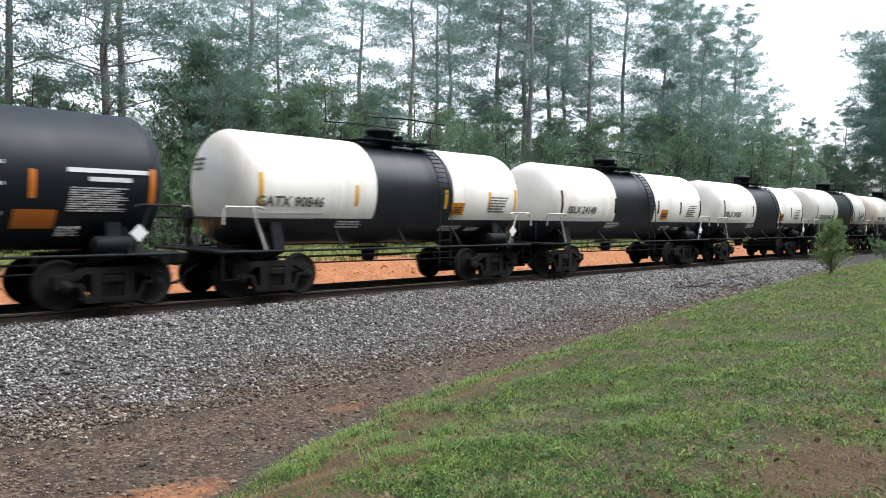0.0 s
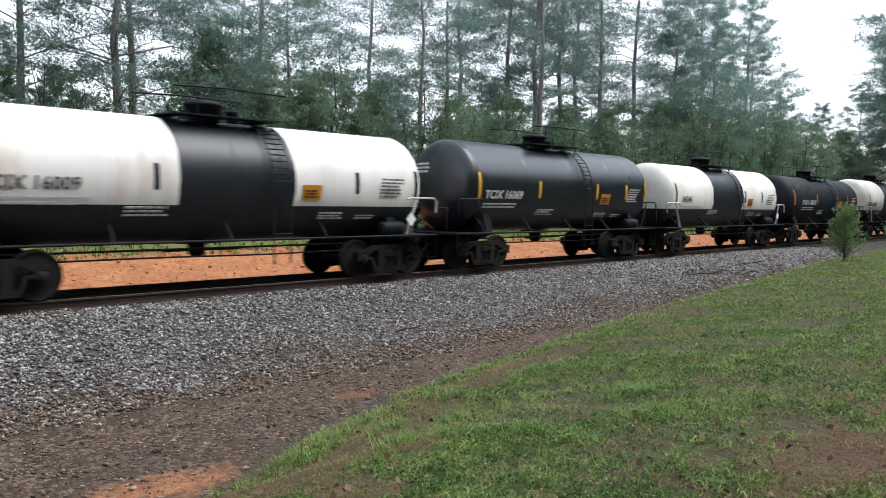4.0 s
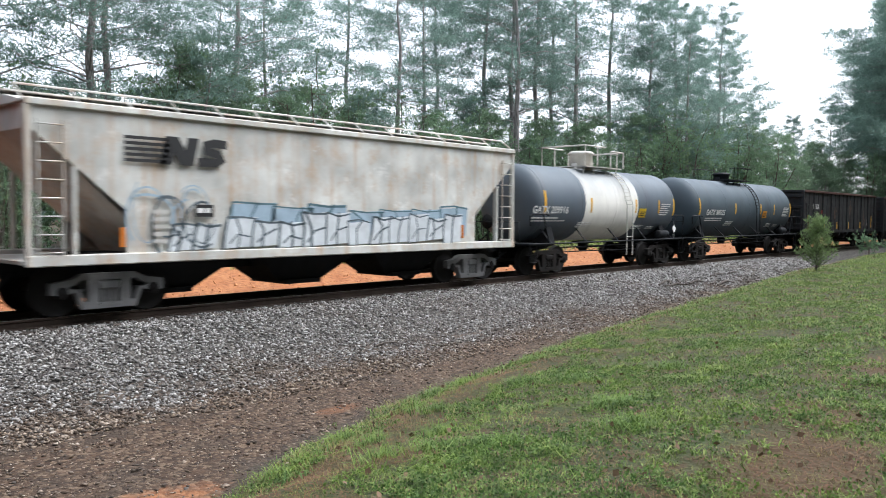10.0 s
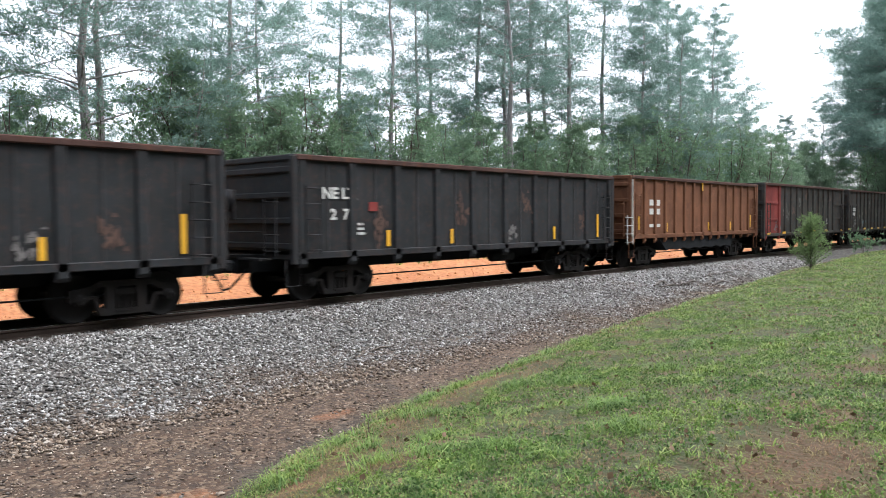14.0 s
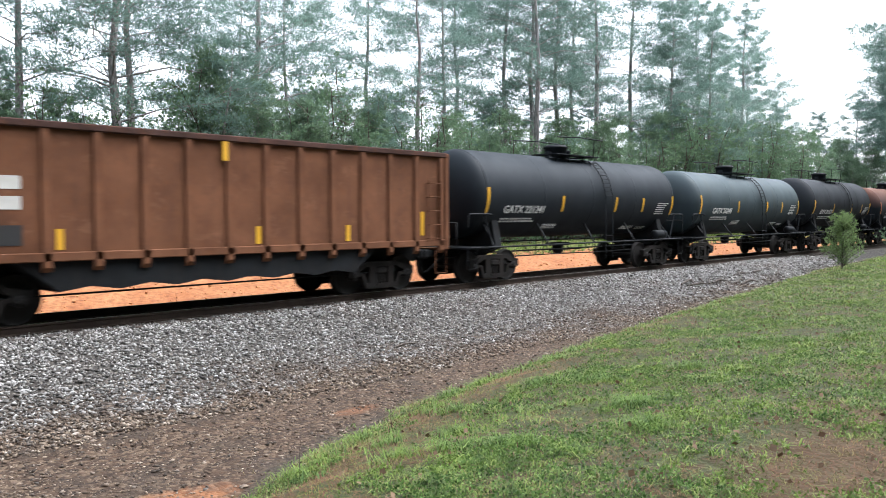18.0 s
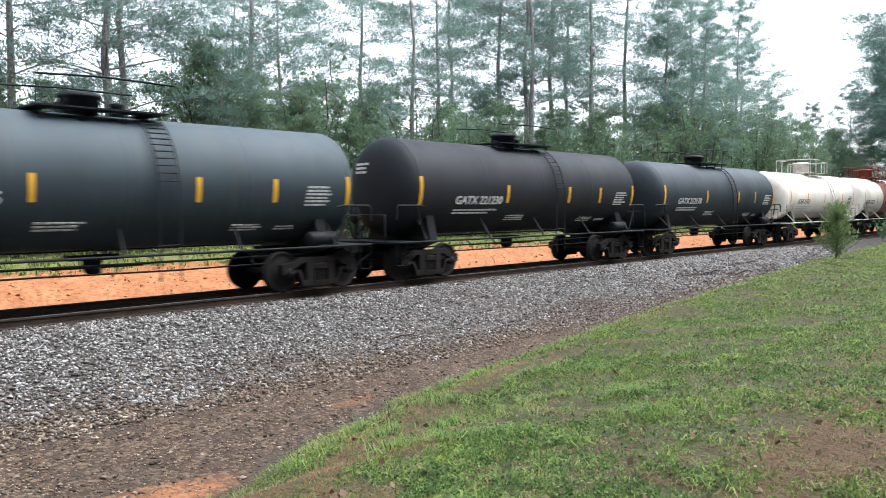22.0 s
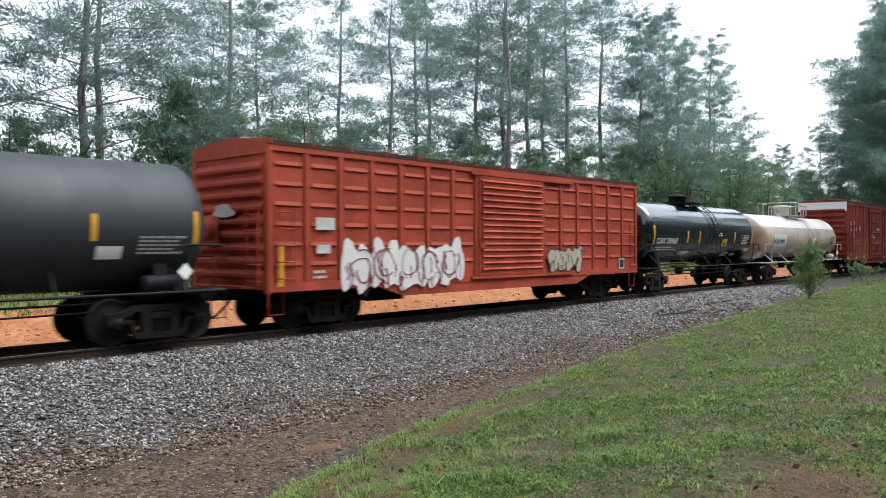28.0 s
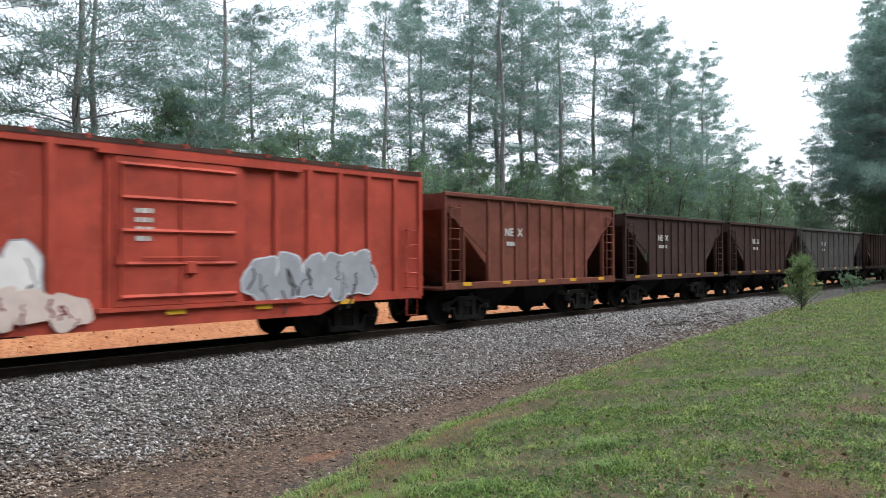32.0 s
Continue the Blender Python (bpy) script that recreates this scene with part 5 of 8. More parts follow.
c = (182.0 + 193.3) / 2
m = tank_paint("grey_tank_white_band_paint", (0.08, 0.1, 0.122), None, band=(0.8, 0.78, 0.72), band_x=(185.78 - c, 189.41 - c), top_sheen_dust=GREY_SHEEN, rough=0.42)
car = tank_car("grey tank car with a white middle band and white cage", 182.0, 193.3, m, 1.28, 3.58, FIT_BLACK, "dark tank cars", "tall", platform_x=187.6 - c, ladder_m=FIT_WHITE, top=FIT_WHITE)
tank_marks(car, 11.3, 1.28, 2.3, "GATX 209916", WHITE, YELLOW, 183.4 - c, 20, sign=SIGN_YELLOW)
CARS.append(car)
# upper half lightened in the colour as the sky's highlight
dark_tank("long grey tank car with a highlight painted on its upper half", 193.3, 206.75, "GATX 300225", 196.0, ztop=3.58, color=(0.055, 0.074, 0.088), sheen_dust=GREY_SHEEN, seed=21, sign=SIGN_ORANGE, rough=0.45)

GON = paint("rusted_black_gondola_steel", (0.021, 0.023, 0.025), (0.042, 0.03, 0.025), 0.5, 0.6, 0.1, 0.6)
GON2 = paint("faded_black_gondola_steel", (0.043, 0.043, 0.04), (0.08, 0.052, 0.038), 0.7, 0.7, 0.2, 0.6)
DULL_RED = paint("dull_red_gondola_paint", (0.22, 0.04, 0.035), (0.07, 0.04, 0.035), 0.45, 0.7, 0.2)
RUST = paint("rusty_orange_brown_steel", (0.165, 0.07, 0.036), (0.07, 0.036, 0.026), 0.5, 0.8, 0.3)
for xa, xb, b0, b1, zt in ((206.75, 223.15, 207.4, 222.0, 3.35), (223.15, 238.8, 224.2, 237.9, 3.3), (238.8, 254.3, 239.8, 253.6, 3.32)):
    CARS.append(gondola("soot-dark rusty gondola car with yellow reflectors", xa, xb, b0, b1, 1.1, zt, GON, 10, wide=0.13, crease=True))
CARS.append(gondola("orange-brown rusty gondola car with a deep belly", 254.3, 267.9, 255.0, 267.4, 1.2, 3.42, RUST, 15, bottom=UNDER))
CARS.append(gondola("weathered dark gondola car with a dull red leading end", 267.9, 282.6, 268.5, 282.0, 1.0, 3.56, GON2, 15, wide=0.11, waist=(1.75, 2.6), patch=(-1, -4.3, DULL_RED), skip=(1, 13)))
CARS.append(gondola("weathered dark gondola car with a red trailing end", 282.6, 296.95, 283.25, 296.25, 1.0, 3.56, GON2, 15, wide=0.11, waist=(1.75, 2.6), patch=(1, 4.25, DULL_RED), skip=(1, 13)))
CARS.append(gondola("brown rusty gondola car with a deep dark belly", 296.95, 310.8, 297.7, 310.3, 1.22, 3.48, RUST, 15, bottom=UNDER))

dark_tank("matt black tank car with yellow reflectors", 310.8, 323.85, "GATX 221241", 313.6, ztop=3.82, sheen_dust=DARK_TOP, seed=31, rough=0.5)
dark_tank("grey tank car with a lighter back and yellow reflectors", 323.85, 336.85, "GATX 20248", 327.0, ztop=3.72, color=(0.027, 0.04, 0.046), sheen_dust=(0.08, 0.104, 0.115), seed=32, rough=0.5)
dark_tank("dark tank car with flaking scales on its back", 336.85, 348.7, "EDFX 201575", 339.9, ztop=3.86, color=(0.013, 0.0155, 0.0195), sheen_dust=(0.026, 0.03, 0.036), seed=33, rough=0.55)
dark_tank("rust-backed dark tank car", 348.7, 362.5, "ACFX 75568", 351.9, ztop=3.66, sheen_dust=BROWN_DUST, seed=34, rough=0.6, reflector=ORANGE, sign=SIGN_YELLOW)
dark_tank("blue-grey tank car with a lighter back and yellow reflectors", 362.5, 375.3, "GATX 202675", 365.6, ztop=3.7, color=(0.027, 0.04, 0.047), sheen_dust=(0.07, 0.092, 0.104), seed=35, rough=0.5)
dark_tank("brown-black tank car with yellow reflectors", 375.3, 388.25, "GATX 221230", 378.7, ztop=3.74, color=(0.0145, 0.0165, 0.0195), sheen_dust=(0.022, 0.0245, 0.029), seed=36, rough=0.55)
dark_tank("dark grey tank car with a lighter back and pale scuffs", 388.25, 401.3, "GATX 212178", 391.4, ztop=3.64, color=(0.024, 0.034, 0.04), sheen_dust=(0.06, 0.072, 0.082), seed=37, rough=0.5)

RED_FIT = paint("rusty_red_fittings", (0.26, 0.075, 0.055), (0.12, 0.05, 0.035), 0.4, 0.65)
for xa, xb, label, band, mark, at, rail in ((401.3, 413.8, "cream white tank car with white railings", None, "ICHX 15171", 404.4, FIT_WHITE), (413.8, 426.75, "white tank car with a rusty red middle band", (419.16, 421.37), "GATX 61273", 416.0, FIT_WHITE)):
    c = (xa + xb) / 2
    m = tank_paint("cream_tank_paint", (0.88, 0.84, 0.75), BLACK if band is None else None, 1.22, (0.23, 0.06, 0.04) if band else None, (band[0] - c, band[1] - c) if band else (0, 0), stain=0.45, grime=0.12)
    car = tank_car(label, xa, xb, m, 1.27, 3.6, rail, "cream tank cars", "tall", platform_x=-0.5 if band else 0.3, ladder_m=RED_FIT if band else None, top=RED_FIT if band else None, lead_in=None if band else 0.0)
    tank_marks(car, xb - xa, 1.27, 2.33, mark, FADED_INK, YELLOW, at - c, 40, sign=SIGN_ORANGE if band else None, placard=False, spots=(-2.42, -0.74, 1.34, 3.02) if band else (-2.4, 0.2, 3.2), sign_x=1.88)
    CARS.append(car)

dark_tank("long glossy black tank car with orange reflectors", 426.75, 442.9, "SHQX 6874", 429.4, ztop=3.74, seed=41, rough=0.1, grime=0.1, reflector=ORANGE, sign=SIGN_ORANGE, cage="tall", lead_in=0.65)
# the pale back puts the sky's reflection into the colour
dark_tank("long black tank car with sky sheen painted on its back", 442.9, 458.8, "SHQX 6880", 445.6, ztop=3.74, seed=42, rough=0.14, grime=0.1, reflector=ORANGE, sign=SIGN_ORANGE, sheen_dust=(0.2, 0.21, 0.22), cage="tall")
dark_tank("black tank car with yellow lettering and a glossy middle", 458.8, 473.3, "", 462.0, ztop=3.64, placard=True, seed=43, rough=0.55, sheen_dust=(0.014, 0.018, 0.022), gloss_x=(-3.2, 1.5), spots=(-3.6, -1.09, 1.73, 4.2), small=False)

RED_BOX = paint("bright_oxide_red_box_paint", (0.41, 0.068, 0.036), (0.15, 0.04, 0.03), 0.3, 0.55)
DARK_RED = paint("dark_oxide_red_box_paint", (0.275, 0.044, 0.033), (0.12, 0.038, 0.03), 0.4, 0.5)
RED_BOX2 = paint("scuffed_red_box_paint", (0.43, 0.066, 0.04), (0.15, 0.05, 0.035), 0.35, 0.55)
CARS.append(box_car("red box car with pressed side panels and white graffiti", 473.3, 490.7, 473.94, 490.2, 0.95, 4.2, RED_BOX, (1.15, 2.15), "panel"))
dark_tank("glossy black tank car with yellow reflectors and yellow signs", 490.7, 503.3, "CAIX 200465", 493.0, ztop=3.72, seed=45, rough=0.08, grime=0.08, sign=SIGN_YELLOW, spots=(-1.85, -0.69, 3.18), sign_x=2.05)
c = (503.3 + 517.3) / 2
# white above lower_z stands in for reflected sky, the stained side is real
m = tank_paint("rust_stained_cream_tank_paint", (0.86, 0.83, 0.79), BLACK, 1.25, lower=(0.42, 0.34, 0.29), lower_z=2.85, stain=0.2, grime=0.25, rough=0.19, head=(0.32, 0.17, 0.1), head_x=-5.3)
car = tank_car("cream tank car streaked with rust, white lettering panel", 503.3, 517.3, m, 1.27, 3.52, FIT_WHITE, "cream tank cars", "tall", platform_x=0.2, lead_in=0.05)
tank_marks(car, 14.0, 1.27, 2.25, "OCAX 4002", INK, YELLOW, 506.0 - c, 46, sign=SIGN_ORANGE)
CARS.append(car)
CARS.append(box_car("tall dark red box car with a white-topped end and faded graffiti", 517.3, 532.55, 518.1, 531.7, 0.95, 4.68, DARK_RED, (1.55, 1.6), "seam", cap=PLACARD))
CARS.append(box_car("scuffed red box car with pale graffiti", 532.55, 547.5, 533.45, 546.97, 0.9, 4.12, RED_BOX2, (1.55, 1.25), "post"))
HOP1 = paint("brown_hopper_paint", (0.17, 0.055, 0.036), (0.06, 0.03, 0.024), 0.5, 0.7, 0.2)
HOP2 = paint("dark_brown_hopper_paint", (0.05, 0.027, 0.023), (0.02, 0.016, 0.015), 0.5, 0.75, 0.15)
HOP3 = paint("grey_hopper_paint", (0.11, 0.105, 0.1), (0.1, 0.06, 0.04), 0.5, 0.7, 0.1)
for xa, xb, m, label in ((547.5, 557.6, HOP1, "brown ribbed open hopper car with yellow reflectors"), (557.6, 567.6, HOP2, "dark brown open hopper car"), (567.6, 578.1, HOP2, "dark brown open hopper car"), (578.1, 592.0, HOP3, "grey ribbed open hopper car"), (592.0, 602.5, HOP2, "dark brown open hopper car")):
    CARS.append(hopper_car(label, xa, xb, xa + 0.45, xb - 0.35, 1.15, 3.68 if m is HOP1 else 3.5, m, "flat", bays=2, open_top=True, posts=9))


# ---- lettering, logos and graffiti on the box, hopper and gondola cars ----
DIRTY_WHITE = plain("dirty_white_paint", (0.5, 0.49, 0.46), 0.7, 0.25, 4)
CHALK = plain("chalk_white_spray_paint", (0.66, 0.64, 0.61), 0.7, 0.12, 3)
CREAM_PAINT = plain("pinkish_cream_spray_paint", (0.58, 0.47, 0.41), 0.7, 0.2, 3)
STONE_PAINT = plain("stone_coloured_spray_paint", (0.42, 0.37, 0.29), 0.7, 0.25, 3)
GREY_PAINT = plain("grey_spray_paint", (0.3, 0.31, 0.33), 0.7, 0.25, 3)
PINK_PAINT = plain("pale_pink_spray_paint", (0.45, 0.31, 0.28), 0.7, 0.35, 3)
OCHRE_PAINT = plain("ochre_spray_paint", (0.36, 0.16, 0.05), 0.7, 0.25, 3)
BLUE_PAINT = plain("pale_blue_spray_paint", (0.3, 0.4, 0.48), 0.7, 0.25, 3)
PALE_FILL = plain("pale_silver_spray_paint", (0.58, 0.62, 0.64), 0.7, 0.25, 3)
DARK_LINE = plain("blue_black_spray_paint", (0.1, 0.13, 0.15), 0.7, 0.3, 3)
TEAL = plain("teal_spray_paint", (0.09, 0.17, 0.2), 0.7, 0.3, 3)
OLIVE_WEAR = plain("olive_grey_worn_paint", (0.075, 0.075, 0.062), 0.8, 0.3, 5)
DIRTY_RUST = plain("dull_rust_scrape", (0.075, 0.04, 0.028), 0.85, 0.4, 5)
SCUFF = plain("scuffed_bare_steel", (0.12, 0.11, 0.105), 0.7, 0.35, 5)
MAROON = plain("maroon_spray_paint", (0.16, 0.03, 0.04), 0.7, 0.2, 3)


def blob(g, x, z, w, h, r, y, n=22, rough=0.16, grow=0.0):
    """A rounded uneven patch of paint in the plane x, z."""
    ph, ph2 = r.uniform(0, 6.3), r.uniform(0, 6.3)
    pts = []
    for k in range(n):
        a = 2 * math.pi * k / n
        q = 1 + rough * math.sin(3 * a + ph) + rough * 0.6 * math.sin(5 * a + ph2)
        ca, sa = math.cos(a), math.sin(a)
        pts.append((x + (w / 2 * q + grow) * math.copysign(abs(ca) ** 0.75, ca), y, z + (h / 2 * q + grow) * math.copysign(abs(sa) ** 0.75, sa)))
    g.add([(x, y, z)] + pts, [(0, k + 1, (k + 1) % n + 1) for k in range(n)])


def stroke(g, pts, w, y):
    """A ribbon of paint along points in the plane x, z."""
    v = []
    for i, p in enumerate(pts):
        a, b = pts[max(0, i - 1)], pts[min(len(pts) - 1, i + 1)]
        d = Vector((b[0] - a[0], b[1] - a[1]))
        d = d.normalized() if d.length > 1e-6 else Vector((1, 0))
        v += [(p[0] - d.y * w / 2, y, p[1] + d.x * w / 2), (p[0] + d.y * w / 2, y, p[1] - d.x * w / 2)]
    g.add(v, [(2 * i, 2 * i + 1, 2 * i + 3, 2 * i + 2) for i in range(len(pts) - 1)])


def graffiti(car, x0, x1, z0, z1, y, fill, edge, count, seed, line=None, solid=True):
    """Sprayed shapes that cannot be read: fat forms with an outline and inner strokes."""
    r = random.Random(seed)
    step = (x1 - x0) / count
    if solid:
        for k in range(count):
            g = Geo()
            cx, cz = x0 + step * (k + 0.5), (z0 + z1) / 2 + r.uniform(-0.08, 0.08)
            w, h = step * r.uniform(1.0, 1.3), (z1 - z0) * r.uniform(0.8, 1.0)
            state = r.getstate()
            blob(g, cx, cz, w, h, r, -y - 0.0015 * k, grow=0.035)
            g.cur = 1
            r.setstate(state)
            blob(g, cx, cz, w, h, r, -y - 0.0015 * k - 0.003)
            g.cur = 2
            for _ in range(3):
                a = (cx + r.uniform(-0.4, 0.4) * w, cz + r.uniform(-0.3, 0.4) * h)
                pts = [a]
                for _ in range(4):
                    a = (a[0] + r.uniform(-0.14, 0.14) * w, a[1] - r.uniform(0.02, 0.2) * h)
                    pts.append(a)
                stroke(g, pts, r.uniform(0.025, 0.06), -y - 0.0015 * k - 0.006)
            part("graffiti", g, [edge, fill, line or edge], car, "sprayed graffiti shape")
    else:
        for k in range(count):
            g = Geo()
            cx = x0 + step * (k + 0.5)
            for _ in range(3):
                a0, a1 = r.uniform(0, 6.3), r.uniform(2.0, 4.5)
                rx, rz = step * r.uniform(0.25, 0.6), (z1 - z0) * r.uniform(0.25, 0.5)
                oz = (z0 + z1) / 2 + r.uniform(-0.1, 0.1) * (z1 - z0)
                pts = [(cx + rx * math.cos(a0 + a1 * i / 11), oz + rz * math.sin(a0 + a1 * i / 11)) for i in range(12)]
                stroke(g, pts, r.uniform(0.02, 0.05), -y)
            part("graffiti", g, fill, car, "thin sprayed scrawl")


def tags(car, x0, x1, z0, z1, y, fill, line, count, seed):
    """A row of sprayed angular forms, too wild to read: pale fill, heavy slanted dark edges."""
    r = random.Random(seed)
    step = (x1 - x0) / count
    for k in range(count):
        g = Geo()
        a, b = x0 + step * k, x0 + step * (k + 1.05)
        lo, hi = z0 + r.uniform(0, 0.12), z1 - r.uniform(0, 0.22)
        lean = r.uniform(-0.12, 0.16)
        if fill is not None:
            g.add([(a, -y, lo), (b, -y, lo + 0.04), (b + lean, -y, hi), (a + lean, -y, hi - 0.05)], [(0, 1, 2, 3)])
        g.cur = 1
        d = -y - 0.004
        w = r.uniform(0.035, 0.07)
        stroke(g, [(a, lo), (a + lean * 0.5 + r.uniform(-0.05, 0.05), (lo + hi) / 2), (a + lean, hi)], w, d)
        stroke(g, [(a + lean, hi), ((a + b) / 2 + lean, hi + r.uniform(-0.12, 0.05)), (b + lean, hi - 0.04)], w * 0.8, d)
        m = r.uniform(0.35, 0.65)
        stroke(g, [(a + step * m, lo), (a + step * m + lean * 0.6, lo + (hi - lo) * r.uniform(0.4, 0.75)), (a + step * (m + r.uniform(-0.3, 0.3)), hi)], w, d)
        if r.random() < 0.7:
            stroke(g, [(a + step * 0.2, lo + 0.1), (a + step * 0.5, lo + (hi - lo) * 0.45), (b - step * 0.1, lo + (hi - lo) * r.uniform(0.3, 0.7))], w * 0.7, d)
        part("graffiti", g, [fill or line, line], car, "sprayed angular graffiti form")


def flakes(car, m, x, z, w, h, y, seed, label="rubbed pale patch", tilt=0.0):
    """A scuffed place: many small ragged specks of another coat."""
    r = random.Random(seed)
    g = Geo()
    for k in range(16):
        blob(g, r.gauss(0, 0.24) * w, r.gauss(0, 0.24) * h, w * r.uniform(0.06, 0.26), h * r.uniform(0.08, 0.35), r, -0.0004 * k, 12, 0.3)
    o = tagged(part("paint_patch", g, m, car, label, at=(x, y, z)), label, kind="stuff")
    o.rotation_euler.x = tilt
    return o


def sign_bar(car, m, x, z, w, h, y, name="reflector"):
    return strip(car, m, x, z, w, h, -y, 0, name)


def mark_hopper(car, mid):
    y = 1.545
    write(car, "QUNX", -5.45, 2.2, 0.32, WHITE, -y - 0.02, 0, 1.0, 0.012)
    write(car, "5550", -5.6, 1.78, 0.32, WHITE, -y - 0.01, 0, 1.0, 0.012)
    bars(car, WHITE, -5.55, 1.42, 0.55, 2, 0.2, -y, seed=2)
    for x in (-6.0, -3.9, -1.5, 0.85, 3.3, 6.0):
        tall = abs(x) > 5
        sign_bar(car, ORANGE, x, 1.62 if tall else 1.42, 0.1, 0.7 if tall else 0.34, 1.53)
    g = Geo().box(-0.2, 0.2, -0.004, 0.004, -0.14, 0.14)
    g.cur = 1
    g.box(-0.16, 0.16, -0.006, -0.003, -0.1, 0.1)
    for x, z in ((-6.25, 2.85), (6.1, 2.85)):
        part("stencil_panel", g, [WHITE, INK], car, at=(x, -1.49, z))
    sign_bar(car, GREY_PAINT, -3.1, 2.22, 0.22, 0.26, 1.556, "stencil_panel")
    for x in (1.2, 2.6, 4.3, 5.1):
        bars(car, WHITE, x, 1.36, 0.5, 2, 0.18, -1.52, seed=int(x * 10))


for k in (12, 13):
    mark_hopper(CARS[k], 0)

ns = CARS[14]
g = Geo()
for i in range(5):
    g.box(-5.15, -4.3 + 0.02 * i, -0.004, 0.004, 2.84 + 0.105 * i, 2.9 + 0.105 * i)
part("logo_bars", g, INK, ns, "black horizontal stripes of a railway emblem")
g = Geo()
for x0 in (-4.46, -4.0):
    g.add([(x0, -0.004, 2.82), (x0 + 0.24, -0.004, 2.82), (x0 + 0.36, -0.004, 3.36), (x0 + 0.12, -0.004, 3.36)], [(0, 1, 2, 3)])
g.add([(-4.34, -0.005, 3.36), (-4.08, -0.005, 3.36), (-3.78, -0.005, 2.82), (-4.04, -0.005, 2.82)], [(3, 2, 1, 0)])
part("logo_block", g, INK, ns, "black slanted emblem block")
g = Geo()
stroke(g, [(-3.02, 3.27), (-3.3, 3.29), (-3.5, 3.24), (-3.48, 3.13), (-3.2, 3.06), (-3.13, 2.96), (-3.25, 2.9), (-3.66, 2.9)], 0.17, -0.005)
part("logo_block", g, INK, ns, "black curved emblem block")
for o in ns.children:
    if o.name.startswith("logo"):
        o.location.y = -1.512
tags(ns, -3.1, 4.2, 1.12, 1.95, 1.51, PALE_FILL, DARK_LINE, 11, 61)
tags(ns, -3.0, 4.4, 1.2, 2.2, 1.495, BLUE_PAINT, TEAL, 7, 65)
tags(ns, -4.3, -3.3, 1.1, 1.75, 1.51, PALE_FILL, DARK_LINE, 2, 63)
graffiti(ns, -4.7, -3.2, 1.1, 2.4, 1.514, DARK_LINE, DARK_LINE, 2, 64, solid=False)
graffiti(ns, -5.2, -3.3, 1.2, 2.5, 1.51, BLUE_PAINT, GREY_PAINT, 2, 62, solid=False)
strip(ns, INK, -3.54, 1.95, 0.4, 0.24, -1.53, 0, "number_panel")
bars(ns, WHITE, -3.7, 1.87, 0.32, 1, 0.18, -1.537, seed=3)
bars(ns, DIRTY_WHITE, -4.6, 1.3, 0.35, 5, 0.7, -1.52, seed=4)
for x in (-5.2, 4.3):
    sign_bar(ns, ORANGE, x, 1.45, 0.1, 0.36, 1.515)

for k, num in ((17, "2  07"), (18, "2  65"), (19, "2  78")):
    car = CARS[k]
    y = 1.455
    write(car, "NE LX", -6.0, 2.38, 0.36, DIRTY_WHITE, -y, 0, 1.05, 0.012)
    write(car, num, -5.75, 1.9, 0.34, DIRTY_WHITE, -y, 0, 1.05, 0.012)
    bars(car, DIRTY_WHITE, -5.1, 1.5, 0.5, 3, 0.34, -y, seed=k)
    for x, h in ((-6.75, 0.78), (-3.9, 0.4), (-1.5, 0.4), (0.9, 0.4), (3.45, 0.4), (6.1, 0.78)):
        sign_bar(car, YELLOW, x, 1.63 if h > 0.5 else 1.42, 0.12, h, y + 0.004)
    flakes(car, SCUFF, 5.2 - 2.0 * (k - 17), 1.5, 0.55, 0.5, -y, k, "scuffed pale patch")
    for i in range(4):
        flakes(car, DIRTY_RUST, -5.0 + 3.1 * i + 0.4 * (k - 17), 1.7 + 0.35 * (i % 3), 0.5, 0.9, -y + 0.004, 40 + i + k, "rusty scraped streak")
    strip(car, DULL_RED, -4.4, 2.2, 0.28, 0.22, -y, 0, "paint_patch")

for k, text in ((20, 0), (23, 1)):
    car = CARS[k]
    for x, h, z in ((-5.45, 0.5, 1.68), (-3.15, 0.36, 1.5), (-0.76, 0.36, 1.5), (0.81, 0.36, 1.5), (3.2, 0.36, 1.5), (5.6, 0.6, 1.7)):
        sign_bar(car, YELLOW, x, z, 0.12, h, 1.438)
    sign_bar(car, YELLOW, 0.02, 3.2, 0.12, 0.4, 1.504)
    for x in (-4.42, -3.95):
        for z in (2.12, 2.46):
            sign_bar(car, DIRTY_WHITE, x, z, 0.38, 0.22, 1.436, "number_block")
        sign_bar(car, INK if text else DIRTY_WHITE, x, 1.58, 0.4, 0.34 if text else 0.12, 1.436, "stencil_panel")
    g = Geo().tube([(-6.1, -1.52, 3.3), (-6.1, -1.52, 1.2)], 0.035, 6)
    part("grab_iron", g, FIT_WHITE, car, "cream painted corner post")
    side_ladder(car, -6.3, -1.5, 1.0, 1.9, FIT_WHITE, n=4)

ss = CARS[22]
write(ss, "SSEX", -5.45, 2.22, 0.3, DIRTY_WHITE, -1.438, 0, 1.05, 0.012)
write(ss, "7449", -5.5, 1.92, 0.3, DIRTY_WHITE, -1.438, 0, 1.05, 0.012)
write(ss, "LL", 4.62, 2.0, 0.34, DIRTY_WHITE, -1.438, 0, 1.2, 0.02)
for car, xs in ((ss, (-6.4, -2.8, -0.94, 0.83, 2.6, 6.2)), (CARS[21], (-6.2, -4.0, -1.2, 1.0, 3.2, 6.3))):
    for x in xs:
        sign_bar(car, YELLOW, x, 1.06, 0.5, 0.11, 1.51)
tags(ss, -3.05, -2.45, 1.15, 1.75, 1.436, TEAL, SCUFF, 2, 71)
